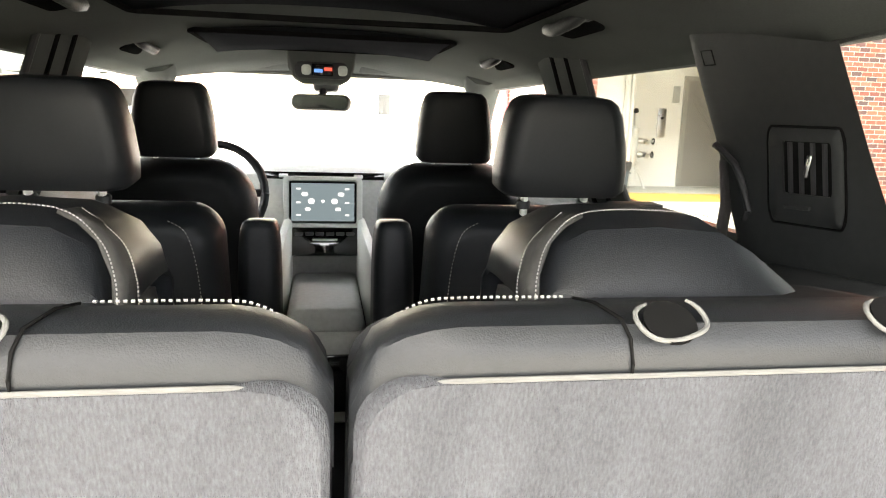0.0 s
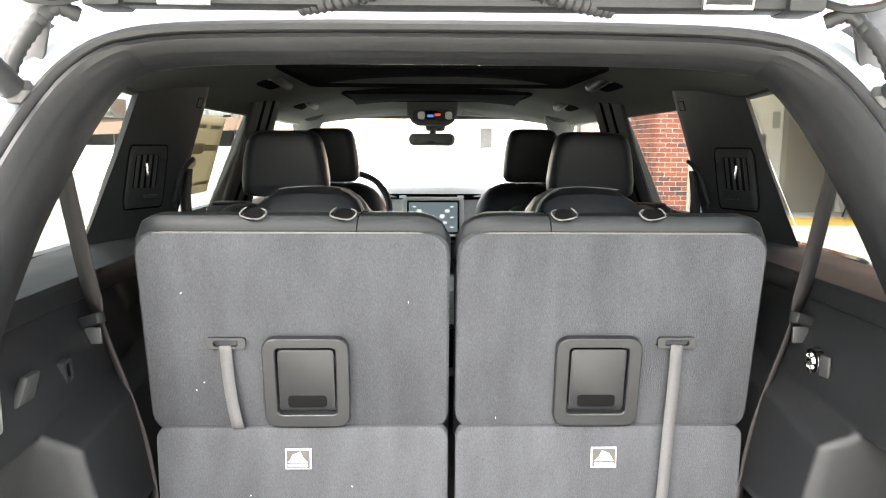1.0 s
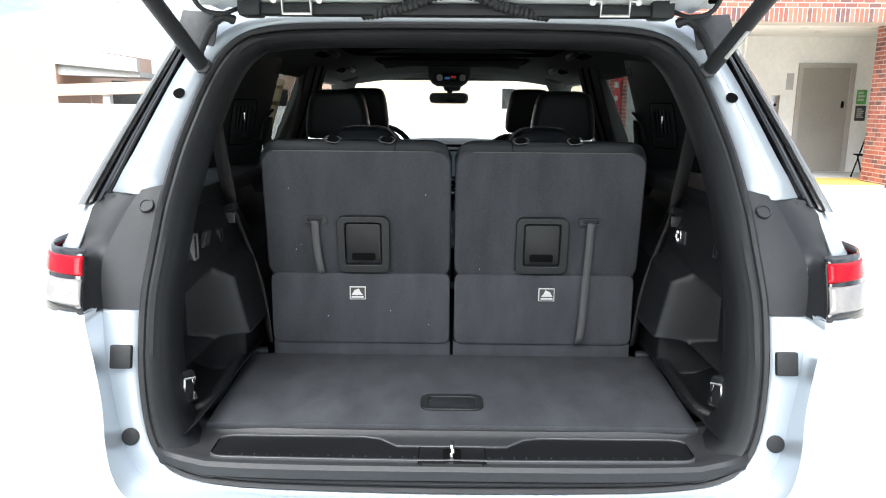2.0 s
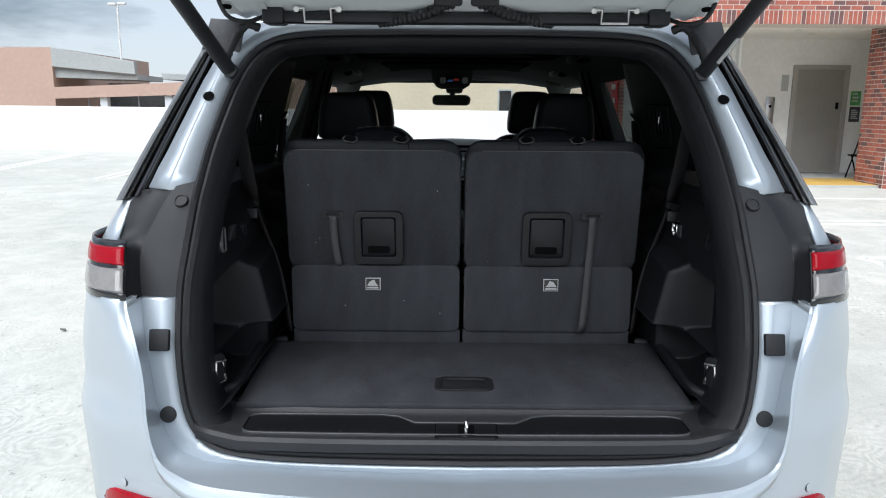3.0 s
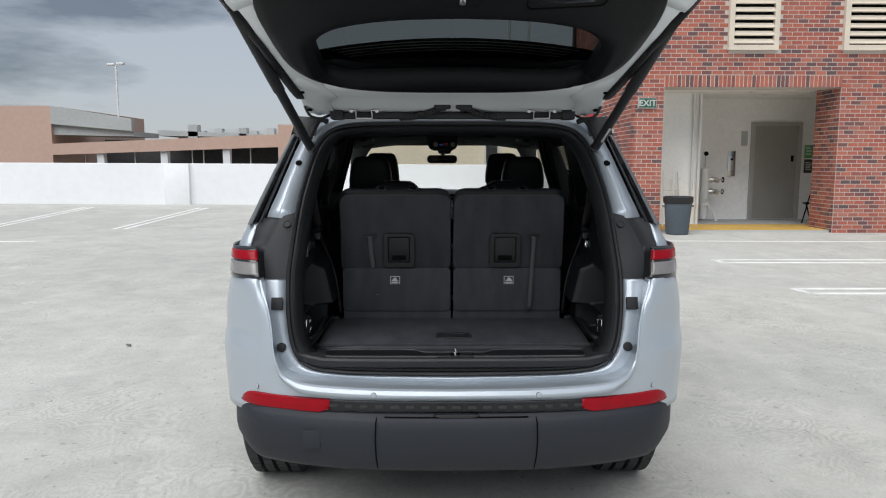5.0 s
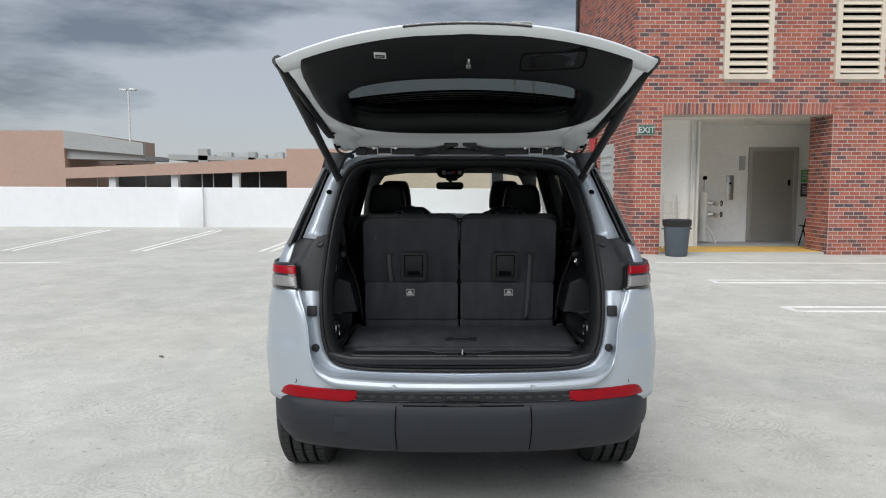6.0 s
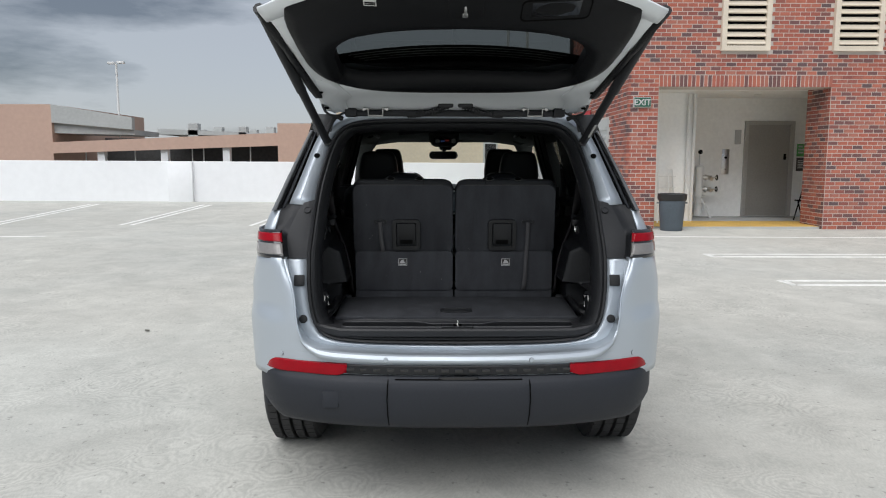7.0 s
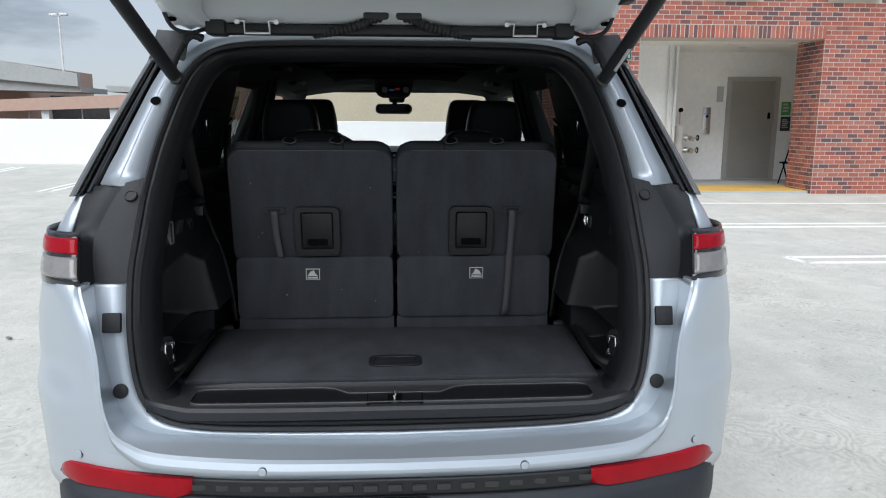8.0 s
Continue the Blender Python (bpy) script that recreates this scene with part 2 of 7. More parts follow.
M_STRAP = material("strap_webbing", (0.078, 0.077, 0.080), 0.8, spec=0.2, vary=0.08, fine=500, bump=0.5, bump_scale=900)
M_STEEL = material("zinc_steel", (0.55, 0.55, 0.54), 0.32, 0.9, vary=0.1)
M_CHROME = material("chrome", (0.8, 0.8, 0.8), 0.12, 1.0, vary=0.03)
M_POST = material("satin_steel_post", (0.78, 0.78, 0.77), 0.38, 0.55, vary=0.04)
M_DARKMETAL = material("dark_metal", (0.07, 0.07, 0.072), 0.45, 0.6, vary=0.1)
M_RED_LENS = material("red_lens", (0.27, 0.0015, 0.008), 0.18, spec=0.2, vary=0.06, big=20, fine=200, coat=0.0)
M_CLEAR_LENS = material("clear_lens", (0.20, 0.19, 0.182), 0.16, 0.0, vary=0.05, big=18, fine=90, coat=0.5)
M_GREY_TRIM = material("grey_dash", (0.48, 0.485, 0.475), 0.55, vary=0.05)
M_PALE = material("pale_dash_trim", (0.66, 0.665, 0.64), 0.5, vary=0.04)
M_GLASS = glass_material("privacy_glass", (0.15, 0.16, 0.153))
M_WSHIELD = glass_material("windshield_glass", (0.92, 0.95, 0.93))
M_MIRROR = material("mirror_glass", (0.85, 0.85, 0.85), 0.02, 1.0, vary=0.01)
M_SCREEN = lit_material("screen_glow", (0.27, 0.37, 0.43), 0.014)
M_SCREEN_UI = lit_material("screen_symbols", (0.9, 0.95, 1.0), 0.026)
M_DISP_RED = lit_material("indicator_red", (1.0, 0.08, 0.05), 0.02)
M_DISP_BLUE = lit_material("indicator_blue", (0.12, 0.35, 1.0), 0.02)
M_PAPER = paper_material("window_paper", (0.70, 0.64, 0.51))
M_PRINT = paper_material("printed_panel", (0.63, 0.575, 0.465))
M_LIP = material("glass_edge_lip", (0.13, 0.135, 0.14), 0.25, vary=0.06)
M_STICKER = material("white_label", (0.50, 0.50, 0.49), 0.5, vary=0.05)
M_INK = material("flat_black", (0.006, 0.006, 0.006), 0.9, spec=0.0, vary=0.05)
M_SHADE = material("roof_blind", (0.013, 0.0135, 0.0155), 0.95, spec=0.0, vary=0.06, big=4, fine=200)
M_WHITE_WALL = material("white_parapet_paint", (0.80, 0.81, 0.82), 0.85, vary=0.016, big=0.5, fine=5, bump=0.05, bump_scale=60)
M_LINE = material("white_line_paint", (0.74, 0.74, 0.71), 0.8, vary=0.10, big=3, fine=40)
M_TAN = material("tan_stucco", (0.54, 0.375, 0.30), 0.92, vary=0.03, big=0.3, fine=3)
M_BEIGE = material("beige_stucco", (0.62, 0.53, 0.39), 0.92, vary=0.04, big=0.4, fine=6)
M_CONC_GREY = material("grey_concrete", (0.44, 0.45, 0.44), 0.9, vary=0.04, big=0.5, fine=4)
# near-black puts the shade deep inside the garages into the colour
M_SHADOWY = material("garage_shade", (0.05, 0.05, 0.05), 0.95, vary=0.2)
M_BRICK = brick_material("red_brick", True)
M_BRICK_ONE = brick_material("red_brick_single", False)
M_MORTAR = material("mortar", (0.55, 0.495, 0.45), 0.95, vary=0.06, big=2, fine=60)
M_ALCOVE = material("alcove_paint", (0.84, 0.84, 0.82), 0.75, vary=0.03, big=1, fine=14)
M_DOOR = material("elevator_door", (0.33, 0.315, 0.29), 0.45, 0.25, vary=0.05, big=1.5, fine=30)
M_DOOR_FRAME = material("elevator_frame", (0.40, 0.385, 0.36), 0.5, 0.15, vary=0.05, big=1.5, fine=30)
M_LOUVRE = material("louvre_cream", (0.66, 0.58, 0.47), 0.6, vary=0.05)
M_YELLOW = material("yellow_curb_paint", (0.58, 0.37, 0.09), 0.8, vary=0.12, big=2, fine=30)
M_GREEN = material("exit_green", (0.012, 0.085, 0.05), 0.5, vary=0.05)
M_BIN = material("bin_plastic", (0.085, 0.105, 0.125), 0.6, vary=0.08)
M_BAG = material("bin_liner", (0.015, 0.015, 0.016), 0.35, vary=0.1)
M_PIPE = material("white_pipe", (0.72, 0.72, 0.70), 0.5, vary=0.05)
M_RED_SIGN = material("red_banner", (0.45, 0.03, 0.035), 0.6, vary=0.06)
M_GREEN_SIGN = material("green_notice", (0.09, 0.36, 0.10), 0.6, vary=0.2, big=14)
M_DIRT = material("far_ground", (0.16, 0.16, 0.14), 0.95, vary=0.2, big=0.02, fine=0.4)


# ---- mesh tools ----
def part(name, bm, mat, parent=None, label="", smooth=35, bevel=0.0, solid=0.0):
    """One mesh object from a bmesh, under a thing or a part."""
    me = bpy.data.meshes.new(name)
    bmesh.ops.recalc_face_normals(bm, faces=bm.faces)
    bm.to_mesh(me)
    bm.free()
    me.materials.append(mat)
    if smooth:
        me.shade_smooth()
        me.set_sharp_from_angle(angle=radians(smooth))
    ob = new(name, me)
    if solid:
        md = ob.modifiers.new("thickness", "SOLIDIFY")
        md.thickness, md.offset = solid, -1
    if bevel:
        md = ob.modifiers.new("edge", "BEVEL")
        md.width, md.segments, md.limit_method, md.angle_limit = bevel, 2, "ANGLE", radians(40)
    if parent is not None:
        ob.parent = parent
    if label:
        ob["label"] = label
    return ob


def box(x0, x1, y0, y1, z0, z1, r=0.0, seg=2, m=None):
    bm = bmesh.new()
    bmesh.ops.create_cube(bm, size=1)
    bmesh.ops.scale(bm, vec=(x1 - x0, y1 - y0, z1 - z0), verts=bm.verts)
    bmesh.ops.translate(bm, vec=((x0 + x1) / 2, (y0 + y1) / 2, (z0 + z1) / 2), verts=bm.verts)
    if r:
        bmesh.ops.bevel(bm, geom=bm.edges[:], offset=r, segments=seg, profile=0.5, affect="EDGES")
    if m is not None:
        bmesh.ops.transform(bm, matrix=m, verts=bm.verts)
    return bm


def merge(*bms):
    out = bmesh.new()
    me = bpy.data.meshes.new("tmp")
    for b in bms:
        b.to_mesh(me)
        out.from_mesh(me)
        b.free()
    bpy.data.meshes.remove(me)
    return out


def moved(bm, m):
    bmesh.ops.transform(bm, matrix=m, verts=bm.verts)
    return bm


def grid(rows, closed=False, cap=False):
    """A surface through rows of points (all rows of one length); closed: each row is a ring."""
    bm = bmesh.new()
    vs = [[bm.verts.new(p) for p in r] for r in rows]
    n = len(rows[0])
    for a, b in zip(vs, vs[1:]):
        for i in range(n if closed else n - 1):
            j = (i + 1) % n
            bm.faces.new((a[i], a[j], b[j], b[i]))
    if cap:
        bm.faces.new(vs[0][::-1]), bm.faces.new(vs[-1])
    return bm


def tube(points, r, n=8, flat=1.0):
    """A round bar along points; r may be a list, flat squeezes it."""
    pts = [Vector(p) for p in points]
    rows = []
    up = Vector((0.13, 0.07, 1)).normalized()
    for i, p in enumerate(pts):
        d = (pts[min(i + 1, len(pts) - 1)] - pts[max(i - 1, 0)]).normalized()
        a = d.cross(up)
        if a.length < 0.05:
            a = d.cross(Vector((1, 0, 0)))
        a.normalize()
        b = a.cross(d).normalized()
        rr = r[i] if isinstance(r, (list, tuple)) else r
        rows.append([p + rr * (math.cos(t) * a + flat * math.sin(t) * b) for t in (2 * math.pi * k / n for k in range(n))])
    return grid(rows, True, True)


def lathe(profile, n=24, m=None):
    """profile: (radius, height) pairs turned about z."""
    rows = [[Vector((max(r, 1e-4) * math.cos(t), max(r, 1e-4) * math.sin(t), h)) for t in (2 * math.pi * k / n for k in range(n))] for r, h in profile]
    bm = grid(rows, True, True)
    return moved(bm, m) if m is not None else bm


def prism(outline, d0, d1, axis="y", r=0.0, seg=2):
    """A flat shape (pairs) thickened along an axis: y takes (x, z), z takes (x, y), x takes (y, z)."""
    def at(a, b, d):
        return {"y": (a, d, b), "z": (a, b, d), "x": (d, a, b)}[axis]
    bm = bmesh.new()
    lo = [bm.verts.new(at(a, b, d0)) for a, b in outline]
    hi = [bm.verts.new(at(a, b, d1)) for a, b in outline]
    bm.faces.new(lo), bm.faces.new(hi)
    n = len(outline)
    for i in range(n):
        bm.faces.new((lo[i], lo[(i + 1) % n], hi[(i + 1) % n], hi[i]))
    bmesh.ops.recalc_face_normals(bm, faces=bm.faces)
    if r:
        es = [e for e in bm.edges if e.verts[0] in lo and e.verts[1] in lo or e.verts[0] in hi and e.verts[1] in hi]
        bmesh.ops.bevel(bm, geom=es, offset=r, segments=seg, profile=0.5, affect="EDGES")
    return bm


def rounded(x0, x1, z0, z1, r, n=5):
    """The outline of a rounded rectangle."""
    out = []
    for cx, cz, a0 in ((x1 - r, z1 - r, 0), (x0 + r, z1 - r, 90), (x0 + r, z0 + r, 180), (x1 - r, z0 + r, 270)):
        out += [(cx + r * math.cos(radians(a0 + 90 * k / n)), cz + r * math.sin(radians(a0 + 90 * k / n))) for k in range(n + 1)]
    return out


def ring(outer, inner, d0, d1, axis="y"):
    """A frame between two outlines of one length."""
    def at(a, b, d):
        return {"y": (a, d, b), "z": (a, b, d), "x": (d, a, b)}[axis]
    rows = [[at(a, b, d) for a, b in o] for o, d in ((outer, d0), (outer, d1), (inner, d1), (inner, d0), (outer, d0))]
    bm = grid(rows, True)
    bmesh.ops.remove_doubles(bm, verts=bm.verts, dist=1e-5)
    return bm


def spline(ctrl, n):
    """n points along a smooth curve through the control points."""
    P = [np.array(p, float) for p in ctrl]
    P = [2 * P[0] - P[1]] + P + [2 * P[-1] - P[-2]]
    segs = len(P) - 3
    dense = []
    for i in range(segs):
        a, b, c, d = P[i:i + 4]
        for k in range(12):
            t = k / 12
            dense.append(0.5 * (2 * b + (c - a) * t + (2 * a - 5 * b + 4 * c - d) * t * t + (3 * b - a - 3 * c + d) * t ** 3))
    dense.append(P[-2])
    dense = np.array(dense)
    s = np.concatenate([[0], np.cumsum(np.linalg.norm(np.diff(dense, axis=0), axis=1))])
    u = np.linspace(0, s[-1], n)
    return [tuple(np.interp(v, s, dense[:, k]) for k in range(dense.shape[1])) for v in u]


def thing(name, label, category, at=(0, 0, 0), group="", kind=""):
    """An Empty that carries the parts of a thing."""
    ob = new(name)
    ob.location = at
    ob.empty_display_size = 0.1
    return tagged(ob, label, category, group, kind)


def bars(x0, x1, z0, z1, y, n, mat, parent, name="text_bar"):
    """Lines of writing too small to read, as plain bars."""
    h = (z1 - z0) / (n * 1.8)
    bms = [box(x0, x0 + (x1 - x0) * (0.7 + 0.3 * ((i * 37) % 10) / 10), y - 0.001, y, z1 - (i * 1.8 + 1) * h, z1 - i * 1.8 * h) for i in range(n)]
    return part(name, merge(*bms), mat, parent)


def ease(t):
    t = min(1.0, max(0.0, t))
    return t * t * (3 - 2 * t)


# ---- the deck and its surroundings ----
def deck_z(x, y):
    return 0.0105 * (y - 0.75) - 0.004 * x


deck_rows = [[(x, y, deck_z(x, y)) for x in (-60, -20, -8, 0, 4, 8, 20, 60)] for y in (-60, -20, -5, 0, 5, 10, 18.9)]
tagged(part("ground", grid(deck_rows), M_DECK, smooth=0), "pale swirl-finished concrete deck of a rooftop car park", "ground", kind="structure")
tagged(part("backdrop", box(-3000, 3000, -2900, 3000, -10.2, -10), M_DIRT, smooth=0), "dull flat city ground far below the roof", "ground", kind="structure")


def painted_line(x0, y0, x1, y1, w=0.1):
    d = Vector((x1 - x0, y1 - y0, 0)).normalized()
    s = Vector((-d.y, d.x, 0)) * w / 2
    pts = []
    for x, y in ((x0, y0), (x1, y1)):
        for k in (1, -1):
            px, py = x + k * s.x, y + k * s.y
            pts.append((px, py, deck_z(px, py)))
    a, b, c, d2 = pts
    up = Vector((0, 0, 0.004))
    bm = bmesh.new()
    lo = [bm.verts.new(Vector(p) - up) for p in (a, b, d2, c)]
    hi = [bm.verts.new(Vector(p) + up) for p in (a, b, d2, c)]
    bm.faces.new(hi), bm.faces.new(lo[::-1])
    for i in range(4):
        bm.faces.new((lo[i], lo[(i + 1) % 4], hi[(i + 1) % 4], hi[i]))
    ob = part("parking_line", bm, M_LINE, smooth=0)
    return tagged(ob, "worn white painted stall line on the concrete deck", "road marking", "stall lines", "structure")


for xa, xb in ((-9.70, -9.12), (-6.50, -6.42), (-3.55, -3.75), (-12.8, -11.9)):
    for k in (-0.11, 0.11):
        painted_line(xa + k - 0.02, 17.4, xb + k, 11.75, 0.09)
painted_line(-6.98, 9.75, -12.0, 9.3, 0.1)
for y, x0 in ((7.82, 4.04), (5.54, 4.11)):
    painted_line(x0, y, x0 + 5.6, y + 0.1, 0.09), painted_line(x0 + 0.03, y - 0.28, x0 + 5.6, y - 0.2, 0.09)
painted_line(4.06, 7.84, 4.08, 7.52, 0.09), painted_line(4.11, 5.56, 4.14, 5.24, 0.09)
painted_line(3.9, 10.1, 12.0, 10.05, 0.08)


def parapet(name, x0, x1, y0, y1):
    """The edge wall follows the fall of the deck."""
    rows = []
    for x, y in ((x0, y0), (x1, y1)):
        d = Vector((x1 - x0, y1 - y0, 0)).normalized()
        n = Vector((-d.y, d.x, 0)) * 0.2
        b = deck_z(x, y) - 0.05
        t = deck_z(x, y) + 1.21
        rows.append([(x, y, b), (x, y, t), (x + n.x, y + n.y, t), (x + n.x, y + n.y, b)])
    return tagged(part(name, grid(rows, True, True), M_WHITE_WALL, bevel=0.012), "smooth white-painted concrete parapet at the deck edge", "parapet wall", kind="structure")


parapet("wall_north", -60, 60, 18.75, 18.75)
parapet("wall_west", -24, -24, 18.75 - 78, 18.75)
pier = tagged(part("wall_pier", box(-8.05, -7.32, 18.62, 18.80, 0.1, 1.43, 0.01), M_WHITE_WALL), "white-painted pier that stiffens the parapet", "wall pier", kind="structure")
tagged(part("wall_pier", box(2.2, 2.9, 18.62, 18.80, 0.1, 1.38, 0.01), M_WHITE_WALL), "white-painted pier that stiffens the parapet", "wall pier", kind="structure")

# far parking structure
garage = thing("parking_garage", "tan stucco parking garage with grey concrete ramp decks", "building", (-30, 60, 0))


def far(name, x0, x1, y0, y1, z0, z1, mat, parent, at, label="", r=0.0):
    return part(name, box(x0 - at[0], x1 - at[0], y0 - at[1], y1 - at[1], z0 - at[2], z1 - at[2], r), mat, parent, label, smooth=0)


G = (-30, 60, 0)
far("stair_tower", -60, -33.1, 60, 80, -10, 6.2, M_TAN, garage, G, "tan stucco end wall")
far("end_wall", -13.55, -3.0, 59.6, 78, -10, 4.6, M_TAN, garage, G, "tan stucco end wall")


def sloped(name, xa, za0, za1, xb, zb0, zb1, y0, y1, mat, label=""):
    rows = [[(x - G[0], y, z) for y, z in ((y0 - G[1], lo), (y0 - G[1], hi), (y1 - G[1], hi), (y1 - G[1], lo))] for x, lo, hi in ((xa, za0, za1), (xb, zb0, zb1))]
    return part(name, grid(rows, True, True), mat, garage, label, smooth=0)


sloped("ramp_spandrel", -33.1, 2.0, 2.95, -13.55, 2.7, 3.8, 59.9, 60.5, M_TAN, "long sloping tan spandrel")
sloped("upper_spandrel", -33.1, 4.65, 6.2, -26.2, 4.05, 5.1, 60.0, 60.6, M_CONC_GREY, "pale grey concrete parapet of the upper ramp")
sloped("upper_beam", -33.1, 3.75, 4.64, -26.2, 3.6, 4.04, 60.4, 66, M_CONC_GREY, "grey concrete beam")
sloped("top_deck", -26.3, 3.85, 4.4, -14.0, 3.70, 3.9, 66, 78, M_CONC_GREY, "low grey rooftop clutter")
# dark wall stands for the shade behind the ramp openings
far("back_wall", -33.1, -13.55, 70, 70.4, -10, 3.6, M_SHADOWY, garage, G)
for x in (-41, -29.1, -23.6, -18.2):
    far("column", x - 0.3, x + 0.3, 60.2, 60.8, -10, 2.9, M_WHITE_WALL, garage, G)
for x in (-30.6, -26.3, -21.3, -16.2, -20.3):
    far("post", x - 0.04, x + 0.04, 60.6, 60.68, -10, 2.9, M_CONC_GREY, garage, G)
for i in range(7):
    far("rooftop_vent", -25 + 1.7 * i, -24.2 + 1.7 * i, 68, 69, 3.5, 4.15 + 0.25 * (i * 7 % 3), M_CONC_GREY, garage, G)
far("stair_cap", -23.4, -22.5, 66, 67, 3.3, 4.9, M_CONC_GREY, garage, G)
far("stair_cap", -18.6, -17.9, 66, 67, 3.3, 4.6, M_CONC_GREY, garage, G)

far_lamp = thing("lamp_post", "tall white twin-head lamp post on the garage roof", "lamp post", (-29.0, 64, 4.5))
part("pole", tube([(0, 0, -1), (0, 0, 5.6)], 0.09, 8), M_PIPE, far_lamp)
part("lamp_head", box(-0.75, -0.1, -0.2, 0.2, 5.6, 5.8, 0.04), M_PIPE, far_lamp)
part("lamp_head", box(0.1, 0.75, -0.2, 0.2, 5.65, 5.85, 0.04), M_PIPE, far_lamp)

hall = thing("office_building", "long beige stucco building beyond the parapet", "building", (10, 45, 0))
part("wall", box(-16.5, 40, 0, 18, -10, 6), M_BEIGE, hall, smooth=0)
part("roof", box(-16.8, 40.3, -0.3, 18.3, 6, 6.4), M_CONC_GREY, hall, smooth=0)
for i, x in enumerate((-6.65, -0.5, 5.6, 11.8, 18)):
    w = part("window", ring(rounded(x - 0.1, x + 0.85, 1.2, 2.65, 0.01, 1), rounded(x, x + 0.75, 1.3, 2.55, 0.01, 1), -0.06, 0.03), M_CONC_GREY, hall, smooth=0)
    part("pane", box(x, x + 0.75, -0.02, -0.005, 1.3, 2.55), M_GLOSS, w, smooth=0)
for mx, arm in ((5.33, 0), (6.72, 1)):
    mast = thing("roof_mast", "thin grey steel mast on the office roof", "mast", (mx, 50, 6.4), "roof masts")
    part("pole", tube([(0, 0, -0.1), (0, 0, 6.5)], 0.10, 8), M_CONC_GREY, mast)
    if arm:
        part("arm", tube(spline([(0, 0, 6.4), (-0.1, 0, 6.75), (-0.5, 0, 6.85), (-1.0, 0, 6.80), (-1.15, 0, 6.3)], 14), 0.09, 8), M_CONC_GREY, mast)
    else:
        part("cabinet", box(-0.28, 0.28, -0.2, 0.2, 6.2, 6.9, 0.04), M_CONC_GREY, mast)
west = thing("parking_garage", "beige stucco garage block with dark window bands", "building", (-70, 10, 0))
part("wall", box(-20, 0, -30, 26, -10, 6.5), M_BEIGE, west, smooth=0)
# dark bands painted for the shade within the openings
for k in range(3):
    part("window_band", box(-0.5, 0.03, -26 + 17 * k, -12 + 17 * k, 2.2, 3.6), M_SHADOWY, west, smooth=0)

# ---- brick elevator building ----
FY, BX0, OX0, OX1, LZ = 11.5, 3.79, 4.40, 7.86, 2.94
brick_house = thing("brick_building", "red brick elevator building with cream louvres and an open lobby", "building", (6, FY, 0))
O = (6, FY, 0)


def lump(name, x0, x1, y0, y1, z0, z1, mat, parent=brick_house, label="", r=0.0, s=0):
    return part(name, box(x0 - O[0], x1 - O[0], y0 - O[1], y1 - O[1], z0 - O[2], z1 - O[2], r), mat, parent, label, smooth=s)


TOP = 8.5
wall_l = lump("wall", BX0, OX0, FY + 0.0, FY + 0.6, -0.3, LZ + 0.2, M_MORTAR, label="red brick pier with pale mortar")
wall_r = lump("wall", OX1, 13, FY + 0.0, FY + 0.90, -0.3, LZ + 0.2, M_MORTAR, label="red brick wall with pale mortar")
wall_u = lump("wall", BX0, 13, FY + 0.0, FY + 0.6, LZ + 0.2, TOP, M_MORTAR, label="red brick upper wall with pale mortar")
wall_s = lump("wall", BX0, BX0 + 0.4, FY + 0.6, 17.8, -0.3, TOP, M_MORTAR, label="red brick side wall with pale mortar")
lump("lintel", OX0, OX1, FY + 0.0, FY + 0.6, LZ, LZ + 0.2, M_MORTAR, label="soldier course over the lobby opening")
lump("roof", BX0 - 0.1, 13.1, FY - 0.1, 18, TOP, TOP + 0.25, M_LOUVRE)
lump("wall", 12.6, 13, FY + 0.6, 17.8, -0.3, TOP, M_MORTAR, label="red brick side wall with pale mortar")
# lobby
lump("lobby_wall", 5.67, 12.6, 14.32, 14.6, -0.2, 3.3, M_ALCOVE, label="white-painted lobby back wall")
lump("lobby_wall", OX0 - 0.2, 5.68, 13.0, 14.6, -0.2, 3.3, M_ALCOVE, label="white-painted projecting lobby wall")
lump("lobby_wall", OX0 - 0.3, OX0 - 0.02, FY + 0.6, 13.0, -0.2, 3.3, M_ALCOVE)
lump("lobby_wall", 9.6, 9.8, FY + 0.90, 14.4, -0.2, 3.3, M_ALCOVE)
lump("lobby_panel", OX0 - 0.02, 5.44, 12.985, 13.0, 0.13, 1.22, M_ALCOVE, label="white boarded lower part of the lobby wall")
lump("lobby_ceiling", OX0 - 0.2, 12.6, FY + 0.3, 14.6, LZ + 0.02, LZ + 0.15, M_ALCOVE, label="white-painted lobby soffit")
lump("lobby_floor", OX0 - 0.1, 12.6, FY + 0.1, 14.6, -0.2, 0.13, M_CONC_GREY, label="dull grey concrete lobby floor")
tagged(part("kerb_strip", box(OX0 + 0.05, 9.5, FY + 0.12, 12.9, 0.10, 0.136), M_YELLOW, smooth=0), "faded yellow painted strip across the lobby threshold", "painted strip", kind="structure")


def door_set():
    d = thing("door_1", "grey painted steel elevator door in a grey frame", "door", (7.98, 14.32, 0.14), kind="structure")
    part("door_frame", ring(rounded(-0.60, 0.60, 0, 2.28, 0.004, 1), rounded(-0.51, 0.51, -0.001, 2.19, 0.004, 1), -0.06, 0.05), M_DOOR_FRAME, d, "paler grey steel frame", smooth=0, bevel=0.006)
    part("door_leaf", box(-0.51, 0.51, -0.004, 0.02, 0.005, 2.19), M_DOOR, d, smooth=0)
    part("hoist_sign", box(0.38, 0.44, -0.02, -0.008, 1.36, 1.5), M_INK, d, smooth=0)
    return d


door_set()


